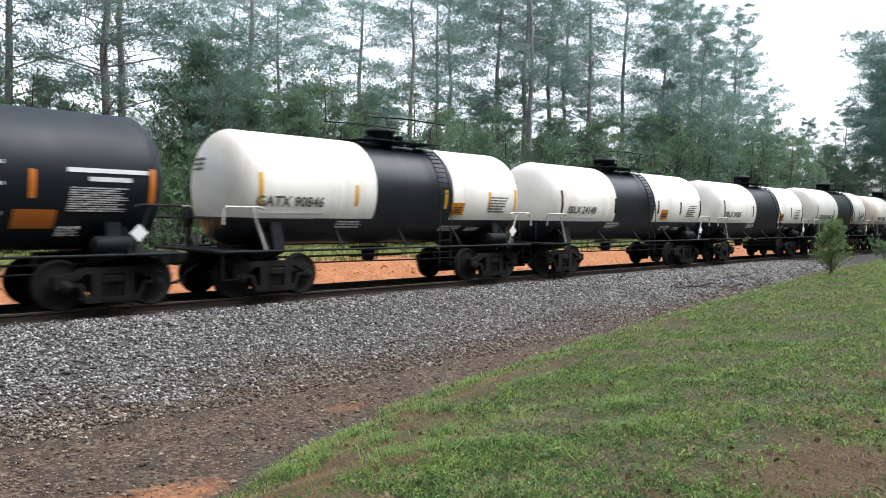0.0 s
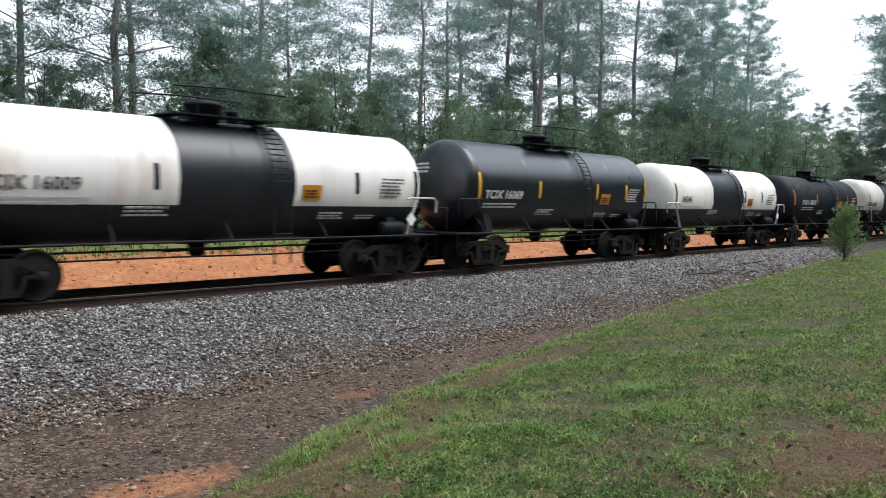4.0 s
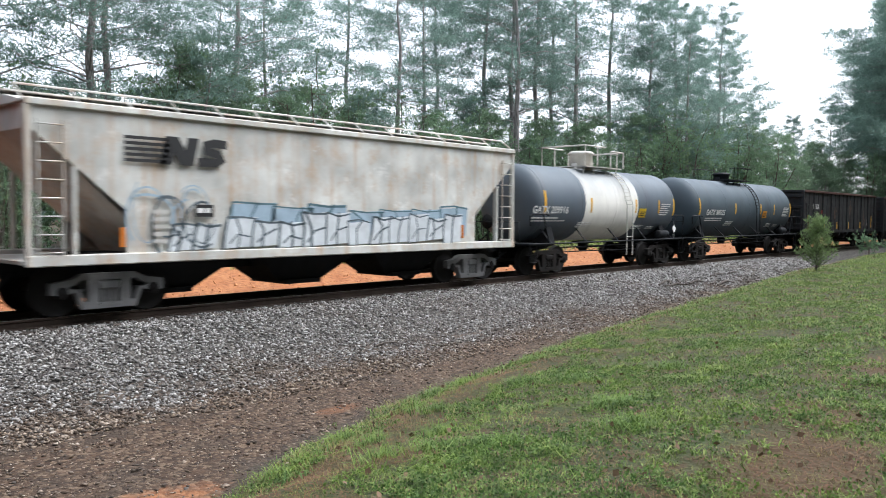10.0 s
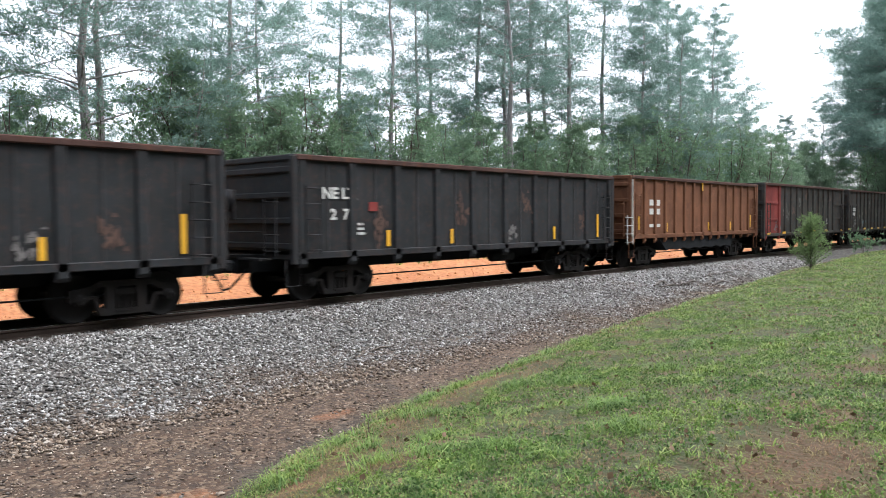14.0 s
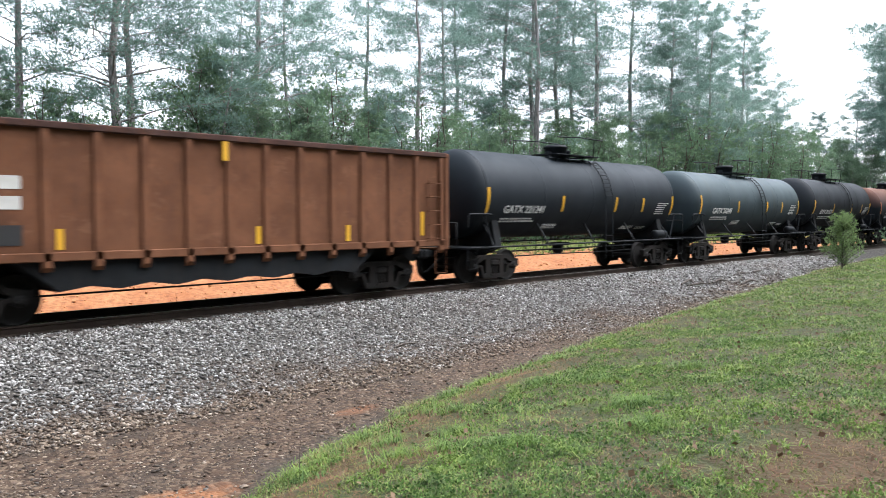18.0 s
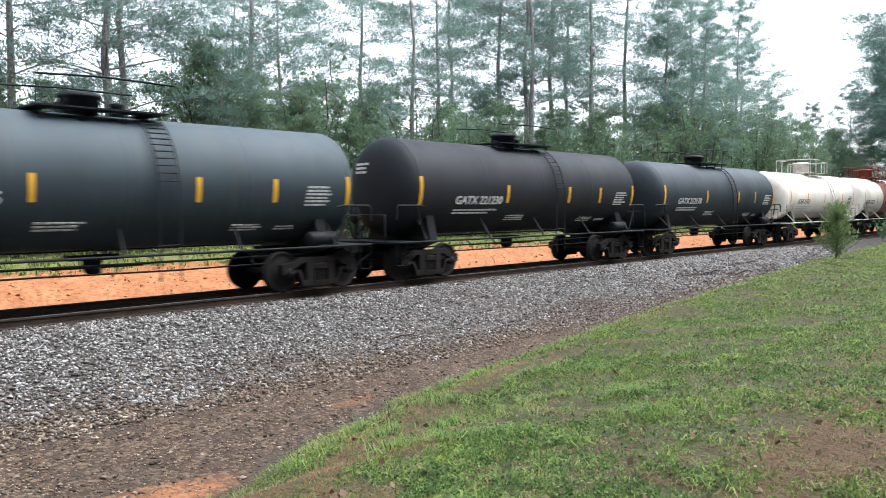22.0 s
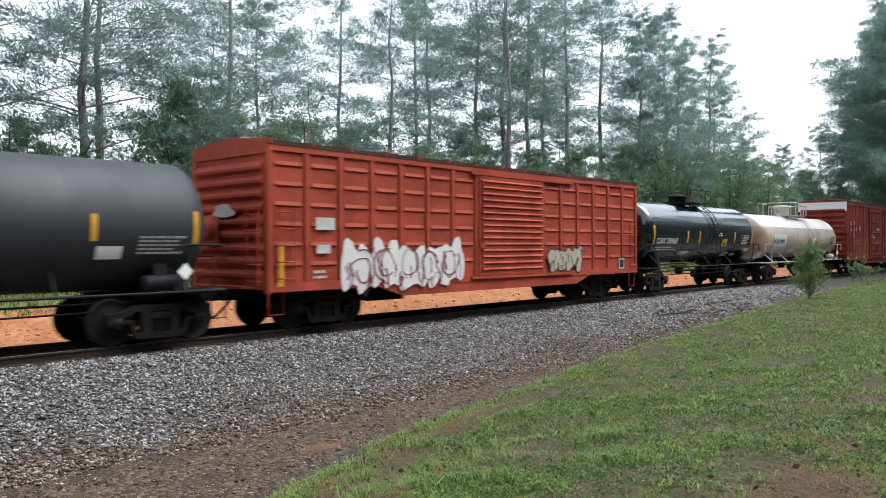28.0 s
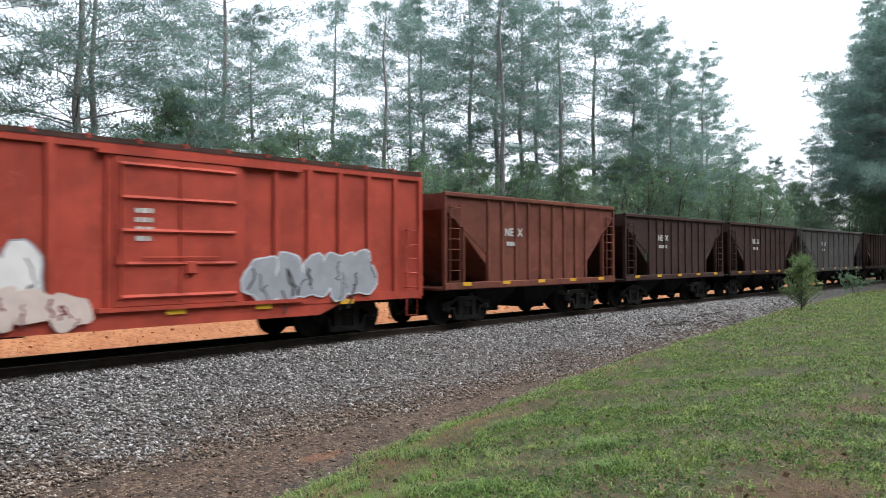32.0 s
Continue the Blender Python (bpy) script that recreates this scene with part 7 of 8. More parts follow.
def build_woods():
    r = random.Random(11)
    tall = [pine(18, 101, 0.3, 5.0, 1.0), pine(18, 102, 0.36, 4.5, 0.95), pine(18, 103, 0.4, 4.2, 0.95), pine(18, 104, 0.26, 5.8, 1.05)]
    full = [pine(18, 105, 0.08, 4.6, 1.2, "dense pine, needles nearly to the ground", gap=0.62), pine(18, 106, 0.1, 5.0, 1.2, "dense pine, needles nearly to the ground", gap=0.65)]
    thick = pine(18, 108, 0.26, 4.6, 1.6, "dense dark pine beside the track", gap=0.46)
    young = [pine(8, 140 + k, 0.06, 2.3, 1.0, "bushy young pine at the wood's edge", gap=1.0, needles=SOFT_NEEDLES) for k in range(3)]
    thin = pine(9, 107, 0.45, 1.4, 0.7, "thin leaning young pine", lean=1.6)
    oak = [leafy("broadleaf_tree", "leafy broadleaf tree at the wood's edge", 8, 120, 2.6, 560, 6, 0.09, 0.15, 0.13), leafy("broadleaf_tree", "leafy broadleaf tree at the wood's edge", 8, 121, 2.2, 520, 5, 0.08, 0.1, 0.13)]
    bush = [leafy("shrub", "bushy green shrub behind the track", 3, 130 + k, 1.5, 330, 7, 0.03, 0.05, 0.1) for k in range(4)]
    spots = [(9.7, 30, 17, 0), (12.7, 29, 19, 3), (13.5, 29.5, 17, 1), (20.1, 31, 18.5, 3), (23.4, 33.5, 14, 1), (28.9, 29.5, 16.2, 0),
             (31, 36, 18, 2), (34.5, 33, 17, 1), (40, 37, 20, 2), (41, 33.5, 21, 1), (40.6, 31, 21, 2), (38.3, 28.8, 20.5, 1), (46.1, 33, 22, 2), (46.8, 30, 22, 0),
             (54.6, 32, 23, 1), (51, 35, 21, 2), (25.5, 41, 15, 3), (5, 31, 17, 1), (1, 33, 18, 0), (7, 36, 17, 2)]
    for x, y, H, k in spots:
        plant(tall[k], x, y, H, 18, r.uniform(0, 360))
    for x, y, H, k in ((55.5, 29, 19, 0), (60, 28, 17.5, 1), (65.9, 32, 22, 0), (72.2, 30.5, 21, 1), (79, 33, 18, 0), (97, 32, 13, 0), (108, 31, 16, 1), (120, 27, 22, 0), (90, 34, 14, 1), (136, 28, 22, 1), (150, 26, 20, 0)):
        plant(full[k], x, y, H, 18, r.uniform(0, 360))
    # unseen pines on the near side, added to shade the train's far end
    for x, y, H, k in ((47.5, 2, 16, 1), (52, 5, 17, 0), (57, 0, 17, 1), (58, 5, 17, 0), (66, 8, 19, 1), (75, 9.5, 18, 0), (84, 11, 20, 1), (94, 13, 19, 0), (105, 15, 20, 1), (118, 16, 19, 0), (70, 1, 18, 1), (88, 4, 19, 0), (130, 18, 19, 1)):
        plant(full[k], x, y, H, 18, r.uniform(0, 360))
    for x, y, H in ((97, 19.8, 30), (103, 20.6, 33), (109, 21.0, 32), (114, 24.0, 32), (122, 25, 31)):
        plant(thick, x, y, H, 18, r.uniform(0, 360))
    for x, y, H in ((82, 26.5, 7.0), (88, 25.6, 7.5), (93, 25.2, 8.5), (98, 21.0, 9.0), (90, 27.5, 9.5), (102, 23.5, 10.0), (106, 20.5, 9.5), (112, 21.5, 10.0)):
        plant(young[r.randrange(3)], x, y, H, 8, r.uniform(0, 360))
    for k in range(9):
        plant(tall[k % 4], -34 + k * 3.7 + r.uniform(-1, 1), r.uniform(29, 38), r.uniform(15, 19), 18, r.uniform(0, 360))
        plant(bush[k % 4], -36 + k * 3.6, 27 + r.uniform(-0.5, 1), r.uniform(2.5, 4), 3, r.uniform(0, 360))
    plant(thin, 15.6, 27.6, 8.5, 9, 10)
    plant(thin, 26.0, 28.5, 7.0, 9, 200)
    for k in range(13):
        x, y = r.uniform(-14, 150), r.uniform(42, 66)
        plant(tall[k % 4] if r.random() < 0.8 else full[k % 2], x, y, r.uniform(8, 12), 18, r.uniform(0, 360))
    for k in range(15):
        x, y = 3 + k * 3.6 + r.uniform(-0.8, 0.8), r.uniform(32, 40)
        plant(full[k % 2], x, y, r.uniform(5.5, 8.0) + 0.05 * x, 18, r.uniform(0, 360))
    # young pines close the wood's edge, thickest where the ground beyond cannot be seen
    for x, y, H in ((8.5, 28.6, 5.6), (11.3, 30.5, 6.2), (16.8, 29.4, 8.2), (18.6, 28.6, 7.4), (20.4, 27.8, 6.4), (22.8, 29.2, 7.2), (24.6, 28.4, 6.4), (26.6, 30.2, 7.2), (29.2, 28.2, 5.8), (31.6, 29.6, 6.8), (33.4, 28.4, 6.2), (36.5, 29.4, 7.4), (39.4, 28.6, 6.4), (42.2, 29.6, 7.6), (45.4, 28.6, 7.8), (48.6, 29.6, 8.4), (52.4, 28.4, 8.8), (56.6, 29.2, 9.2), (61.2, 28.4, 9.0), (66.4, 29.4, 9.6), (72.0, 28.6, 9.4), (78.5, 29.0, 9.8), (85.0, 29.0, 10.0)):
        plant(young[r.randrange(3)], x, y, H, 8, r.uniform(0, 360))
    for x, y, H in ((10, 27.8, 6), (16.5, 28.6, 7.5), (21.5, 28.4, 8), (27.5, 28.2, 7.6), (34, 28.4, 7.5), (39.5, 28, 7), (46, 28, 8), (13, 28, 5.5), (19, 28.2, 6), (24, 27.8, 6.5), (31.5, 27.8, 6.8), (36, 28, 5.5), (43, 28.2, 7), (49.5, 28, 7.5), (53, 27.4, 9), (58, 27.2, 10), (63, 27.2, 9), (69, 27.4, 10), (76, 27, 9), (82, 29, 9), (88, 28, 8), (96, 27.5, 9), (105, 28, 8), (116, 25.5, 9), (8.0, 28.5, 5), (4.0, 29, 5.5), (92, 22.8, 8.5), (100, 22.2, 10), (109, 22.8, 10.5), (116, 22.5, 11)):
        plant(oak[r.randrange(2)], x, y, H, 8, r.uniform(0, 360))
    for k in range(64):
        x = -4 + k * 1.75 + r.uniform(-0.8, 0.8)
        plant(bush[k % 4], x, 26.4 + r.uniform(-0.7, 1.6) + 0.01 * x, r.uniform(2.2, 4.6), 3, r.uniform(0, 360))
    for o in (*tall, *full, thick, *young, thin, *oak, *bush):
        for c in (*o.children_recursive, o):
            bpy.data.objects.remove(c)


build_woods()


def build_far_woods():
    """The wood's depth: one ragged band of foliage far behind the trees that can be told apart."""
    r = np.random.default_rng(5)
    n = 5200
    x = r.uniform(-60, 260, n)
    y = r.uniform(70, 96, n)
    z = r.uniform(0, 1, n) ** 1.3 * (8.0 + 2 * np.sin(x * 0.17) + 1.5 * np.sin(x * 0.41 + 1))
    me = blades(np.stack([x, y, z + 1], 1), 9, 1.1, 0.34, 9, 0.1, "leaf")
    me.materials.append(NEEDLES)
    tagged(new("far_woodland", me), "hazy far woodland behind the pines", "woods", kind="stuff")


build_far_woods()


def build_woods_behind():
    """Unseen tall wood behind the meadow, near side, added to darken the train's reflections."""
    r = np.random.default_rng(15)
    n = 11000
    x = r.uniform(-90, 190, n)
    u = r.uniform(0, 1, n)
    y = -15 - 8 * u + 1.5 * np.sin(x * 0.21) - 0.1 * np.maximum(0, x - 20)
    z = 0.6 + r.uniform(0, 1, n) * (23 + 3.0 * np.sin(x * 0.23) + 2.5 * np.sin(x * 0.61 + 1))
    me = blades(np.stack([x, y, z], 1), 7, 1.5, 0.8, 19, 0.1, "leaf")
    me.materials.append(NEEDLES)
    tagged(new("far_woodland", me), "unseen tall woodland edge across the meadow, added to darken reflections", "woods", kind="stuff")


build_woods_behind()


# ---- near ground cover ----
def stones(n, seed, where, size, material, name, label, flat=0.7):
    """Loose broken stones, one joined mesh."""
    r = np.random.default_rng(seed)
    x, y, z, k = where(r, n)
    n = len(x)
    corner = np.array([(1, 0, 0), (-1, 0, 0), (0, 1, 0), (0, -1, 0), (0, 0, 1), (0, 0, -1)], float)
    s = size * k * r.uniform(0.6, 1.35, n)
    v = corner[None] * (0.5 * s[:, None, None] * r.uniform(0.65, 1.25, (n, 6, 1)))
    v = v + 0.16 * s[:, None, None] * r.normal(size=(n, 6, 3))
    a = r.uniform(0, 6.28, n)
    c, q = np.cos(a)[:, None], np.sin(a)[:, None]
    v = v * np.array([1.25, 0.85, 1.0])
    v = np.stack([v[..., 0] * c - v[..., 1] * q, v[..., 0] * q + v[..., 1] * c, v[..., 2] * flat], -1)
    v += np.stack([x, y, z + r.uniform(-0.08, 0.4, n) * s], -1)[:, None]
    tri = np.array([(0, 2, 4), (2, 1, 4), (1, 3, 4), (3, 0, 4), (2, 0, 5), (1, 2, 5), (3, 1, 5), (0, 3, 5)])
    f = (np.arange(n)[:, None, None] * 6 + tri[None]).reshape(-1, 3)
    me = bpy.data.meshes.new(name)
    me.vertices.add(6 * n)
    me.vertices.foreach_set("co", v.astype(np.float32).ravel())
    me.loops.add(len(f) * 3)
    me.loops.foreach_set("vertex_index", f.astype(np.int32).ravel())
    me.polygons.add(len(f))
    me.polygons.foreach_set("loop_start", np.arange(0, 3 * len(f), 3, dtype=np.int32))
    me.update(calc_edges=True)
    me.materials.append(material)
    tagged(new(name, me), label, "gravel", kind="stuff")


def stone_material():
    n = Nodes("crushed_granite")
    r = n.island()
    col = n.ramp(r, (0.0, (0.035, 0.032, 0.03)), (0.25, (0.12, 0.114, 0.107)), (0.55, (0.245, 0.236, 0.223)), (0.85, (0.39, 0.382, 0.368)), (1.0, (0.56, 0.55, 0.53)))
    g = n.noise(60, 3)
    col = n.mix(n.math("MULTIPLY", g, 0.3), col, (0.11, 0.1, 0.095))
    x, y, z = n.xyz()
    pick = n.math("FRACT", n.math("MULTIPLY", r, 37.0))
    # clean grey stone high on the shoulder, mixed stone by stone with muddy brown towards the ditch
    down = n.math("ADD", n.math("DIVIDE", n.math("SUBTRACT", y, 9.3), 3.4), n.math("MULTIPLY", n.math("SUBTRACT", n.noise(0.7, 5), 0.5), 1.5))
    brown = n.ramp(n.math("ADD", down, n.math("MULTIPLY", n.math("SUBTRACT", pick, 0.5), 0.55)), (0.3, 1.0), (0.62, 0.0))
    col = n.mix(n.math("MULTIPLY", brown, 0.85), col, n.ramp(pick, (0.0, (0.026, 0.018, 0.012)), (0.5, (0.115, 0.078, 0.052)), (0.85, (0.25, 0.185, 0.13)), (1.0, (0.42, 0.35, 0.28))))
    rusty = n.math("MULTIPLY", n.ramp(n.noise(0.5, 3), (0.5, 0.0), (0.7, 1.0)), 0.3)
    col = n.mix(n.math("MULTIPLY", rusty, pick), col, (0.16, 0.09, 0.055))
    return n.done(col, 0.8, spec=0.3)


def shoulder(r, n):
    # density falls off down the slope and with distance along the track
    x = 1.5 + 40 * r.uniform(0, 1, n) ** 1.6
    y = 14.75 - 5.2 * r.uniform(0, 1, n) ** 1.4
    z = np.array([ground_z(a, b) for a, b in zip(x, y)])
    return x, y, z, np.where(x > 22, 1.25, 1.0)


def ditch_stones(r, n):
    x = 1.5 + 22 * r.uniform(0, 1, n) ** 1.3
    yb = bank_edge(x)[0]
    y = 11.8 - (11.8 - yb - 0.05) * r.uniform(0, 1, n) ** 1.25
    keep = np.array([noise.noise((a * 1.1, b * 1.1, 31)) + 0.6 * noise.noise((a * 3.5, b * 3.5, 13)) for a, b in zip(x, y)]) > r.uniform(-0.75, 0.45, n) - 0.25 * (y - yb)
    x, y = x[keep], y[keep]
    z = np.array([ground_z(a, b) for a, b in zip(x, y)]) - 0.004
    n = len(x)
    return x, y, z, r.uniform(0.25, 0.7, n) + 0.55 * (r.uniform(0, 1, n) > 0.9)


def shoulder_west(r, n):
    x, y = r.uniform(-22, 1.5, n), 14.75 - 3.9 * r.uniform(0, 1, n) ** 1.15
    return x, y, np.array([ground_z(a, b) for a, b in zip(x, y)]), np.full(n, 1.5)


GRANITE = stone_material()
stones(14000, 24, shoulder_west, 0.05, GRANITE, "ballast", "pale grey crushed stone ballast beside the rails")
stones(66000, 21, shoulder, 0.056, GRANITE, "ballast", "pale grey crushed stone ballast beside the rails")
stones(46000, 22, ditch_stones, 0.052, GRANITE, "scattered_gravel", "brown muddy gravel scattered in the ditch", 0.55)


def clod_material():
    n = Nodes("red_clay_clods")
    g = n.noise(14, 5)
    n.bump(g, 0.6, 0.03)
    return n.done(n.mix(g, n.mix(n.island(), (0.33, 0.11, 0.042), (0.52, 0.24, 0.105)), (0.48, 0.22, 0.1)), 0.9, spec=0.2)


def on_cut(r, n):
    x = r.uniform(1, 70, n)
    y = 18.6 + 4.2 * r.uniform(0, 1, n) ** 1.3
    z = np.array([ground_z(a, b) for a, b in zip(x, y)])
    return x, y, z, r.uniform(0.3, 1.0, n) ** 2 + 0.25


stones(2600, 23, on_cut, 0.1, clod_material(), "clay_clods", "orange-red clods of clay on the cut bank")


def grass_material(name, stops):
    n = Nodes(name)
    col = n.ramp(n.island(), *stops)
    patch = n.noise(1.4, 4)
    col = n.mix(n.math("MULTIPLY", n.ramp(patch, (0.45, 0.0), (0.62, 1.0)), 0.5), col, (0.2, 0.28, 0.05))
    shade = n.noise(6.5, 4)
    col = n.mix(n.math("MULTIPLY", n.ramp(shade, (0.48, 0.0), (0.6, 1.0)), 0.65), col, (0.038, 0.075, 0.022))
    n.done(col, 0.6, spec=0.3)
    tr = n.t.nodes.new("ShaderNodeBsdfTranslucent")
    n.t.links.new(col, tr.inputs["Color"])
    mixer = n.t.nodes.new("ShaderNodeMixShader")
    mixer.inputs[0].default_value = 0.3
    n.t.links.new(n.b.outputs[0], mixer.inputs[1])
    n.t.links.new(tr.outputs[0], mixer.inputs[2])
    n.t.links.new(mixer.outputs[0], n.t.nodes["Material Output"].inputs["Surface"])
    return n.m


GRASS = grass_material("meadow_grass", ((0.0, (0.055, 0.09, 0.02)), (0.4, (0.135, 0.205, 0.045)), (0.8, (0.22, 0.305, 0.07)), (0.93, (0.27, 0.31, 0.1)), (1.0, (0.25, 0.18, 0.1))))
LUSH = grass_material("lush_grass", ((0.0, (0.075, 0.14, 0.03)), (0.6, (0.14, 0.235, 0.05)), (1.0, (0.22, 0.31, 0.085))))
WEED = grass_material("broad_leaved_weeds", ((0.0, (0.055, 0.11, 0.03)), (0.6, (0.13, 0.23, 0.06)), (1.0, (0.26, 0.36, 0.12))))
STRAW = grass_material("dry_straw", ((0.0, (0.15, 0.09, 0.045)), (0.5, (0.27, 0.19, 0.1)), (1.0, (0.08, 0.05, 0.028))))
RED_STRAW = plain("fallen_pine_straw", (0.16, 0.075, 0.035), 0.85, 0.5, 20)
DEAD_LEAF = plain("dead_leaf_brown", (0.2, 0.125, 0.075), 0.8, 0.55, 9)


def sward(n, seed, place, height_m, width, material, name, label, blades_each=6, flop=0.9, category="grass"):
    r = np.random.default_rng(seed)
    x, y, k = place(r, n)
    n = len(x)
    z = np.array([ground_z(a, b) for a, b in zip(x, y)])
    m = blades_each
    X, Y, Z, K = (np.repeat(q, m) for q in (x, y, z, k))
    a = r.uniform(0, 6.28, n * m)
    h = height_m * K * r.uniform(0.5, 1.3, n * m)
    lean = flop * r.uniform(0.45, 1.0, n * m)
    X = X + 0.04 * r.normal(size=n * m)
    Y = Y + 0.04 * r.normal(size=n * m)
    dx, dy = np.cos(a), np.sin(a)
    w = width * K * r.uniform(0.7, 1.3, n * m)
    b = np.stack([X, Y, Z - 0.01], -1)
    d = np.stack([dx, dy, 0 * dx], -1)
    s = np.stack([-dy, dx, 0 * dx], -1) * w[:, None] / 2
    mid = b + d * (h * lean * 0.35)[:, None] + np.stack([0 * h, 0 * h, h * 0.62], -1)
    tip = b + d * (h * lean)[:, None] + np.stack([0 * h, 0 * h, h * (1.0 - 0.35 * lean)], -1)
    v = np.stack([b - s, b + s, mid + s * 0.8, mid - s * 0.8, tip], 1)
    N = len(v)
    base = np.arange(N)[:, None] * 5
    quad = base + np.array([0, 1, 2, 3])
    tri = base + np.array([3, 2, 4])
    me = bpy.data.meshes.new(name)
    me.vertices.add(5 * N)
    me.vertices.foreach_set("co", v.astype(np.float32).ravel())
    idx = np.concatenate([quad, tri], 1).astype(np.int32)
    me.loops.add(7 * N)
    me.loops.foreach_set("vertex_index", idx.ravel())
    me.polygons.add(2 * N)
    me.polygons.foreach_set("loop_start", (np.arange(N)[:, None] * 7 + np.array([0, 4])).astype(np.int32).ravel())
    me.update(calc_edges=True)
    me.materials.append(material)
    tagged(new(name, me), label, category, kind="stuff")


def cover(x, y):
    """How thickly the bank is grown over, 0 to 1."""
    return np.array([0.55 + 0.9 * noise.noise((a * 0.7, b * 0.7, 3)) + 0.6 * noise.noise((a * 2.3, b * 2.3, 8)) + 0.9 * noise.noise((a * 5.3, b * 5.3, 2)) + 0.7 * noise.noise((a * 11, b * 11, 12)) for a, b in zip(x, y)])


def bare(x, y):
    """Worn patches of soil on the bank, 0 to 1."""
    worn = np.exp(-((x - 4.9) / 1.0) ** 2 - ((y - 1.5) / 0.5) ** 2) + 0.9 * np.exp(-((x - 4.3) / 0.8) ** 2 - ((y - 4.25) / 0.3) ** 2) + 0.6 * np.exp(-((x - 6.3) / 0.5) ** 2 - ((y - 1.9) / 0.4) ** 2)
    inside = bank_edge(x)[0] - y
    rim = np.where(x < 9, 3.2, np.where(x < 15, 0.9, 0.35)) * np.exp(-((inside - 1.0) / 0.5) ** 2)
    chance = np.array([noise.noise((a * 1.6, b * 1.6, 17)) + 0.5 * noise.noise((a * 5, b * 5, 27)) for a, b in zip(x, y)])
    return worn * (0.9 + 0.9 * chance) + rim * (0.85 + 1.4 * chance) + np.maximum(0.0, 2.3 * chance - 0.3)


def on_bank(r, n):
    u = r.uniform(0, 1, n) ** 2.1
    x = 2.2 + 40 * u
    yb = bank_edge(x)[0] + 0.25
    lo = np.maximum(-1.0, x * 0.12 - 0.4)
    y = lo + (yb - lo) * r.uniform(0, 1, n)
    edge = yb - 0.25 + np.array([1.5 * noise.noise((a * 0.9, b * 0.9, 4)) + 0.7 * noise.noise((a * 3.1, b * 3.1, 6)) for a, b in zip(x, y)])
    fringe = np.clip((edge - y) / 0.8, 0.0, 1.0)
    keep = (cover(x, y) > r.uniform(0.05, 0.95, n)) & (bare(x, y) < r.uniform(0.35, 1.0, n)) & (fringe > r.uniform(0, 1, n))
    x, y = x[keep], y[keep]
    tussock = np.array([noise.noise((a * 2.4, b * 2.4, 91)) + 0.7 * noise.noise((a * 6.5, b * 6.5, 92)) for a, b in zip(x, y)])
    return x, y, (1.0 + 0.035 * x) * np.clip(0.85 + 1.1 * tussock, 0.5, 1.6)


def all_bank(r, n):
    x = 2.2 + 40 * r.uniform(0, 1, n) ** 2.1
    yb = bank_edge(x)[0] + 0.25
    lo = np.maximum(-1.0, x * 0.12 - 0.4)
    return x, lo + (yb - lo) * r.uniform(0, 1, n), 1.0 + 0.03 * x


def on_far_side(r, n):
    x = r.uniform(2, 90, n)
    y = r.uniform(22.3, 26.5, n)
    return x, y, r.uniform(0.8, 2.2, n)


sward(98000, 31, on_bank, 0.042, 0.0062, GRASS, "meadow_grass", "short bright green grass on the bank", 4, 2.3)


def build_clover():
    """Low round-leaved weeds between the grass."""
    r = np.random.default_rng(37)
    x, y, k = on_bank(r, 140000)
    thick = np.array([noise.noise((a * 0.8, b * 0.8, 51)) + 0.5 * noise.noise((a * 2.6, b * 2.6, 52)) for a, b in zip(x, y)]) > r.uniform(-0.7, 0.25, len(x))
    x, y = x[thick], y[thick]
    z = np.array([ground_z(a, b) for a, b in zip(x, y)]) + r.uniform(0.006, 0.04, len(x))
    me = blades(np.stack([x, y, z], 1), 4, 0.023, 0.015, 38, 0.5, "leaf")
    me.materials.append(WEED)
    tagged(new("low_weeds", me), "low small-leaved green weeds among the grass", "weeds", kind="stuff")


build_clover()

def round_about(r, n):
    # the meadow round and behind the standpoint
    x, y = r.uniform(-24, 34, n), r.uniform(-22, 6, n)
    lo = np.maximum(-1.0, x * 0.12 - 0.4)
    keep = (y < bank_edge(x)[0] - 0.2) & ((x < 2.4) | (y < lo + 0.3)) & (cover(x, y) > r.uniform(0.0, 0.8, n))
    return x[keep], y[keep], np.full(int(keep.sum()), 2.4)


sward(30000, 34, round_about, 0.042, 0.012, GRASS, "meadow_grass", "short green grass of the meadow", 4, 2.0)
sward(34000, 32, all_bank, 0.035, 0.0045, STRAW, "dry_grass", "dry straw and dead stems among the grass", 4, 2.2)
sward(6500, 33, on_far_side, 0.085, 0.018, GRASS, "roadside_grass", "yellow-green grass beyond the clay cut", 5, 1.3)


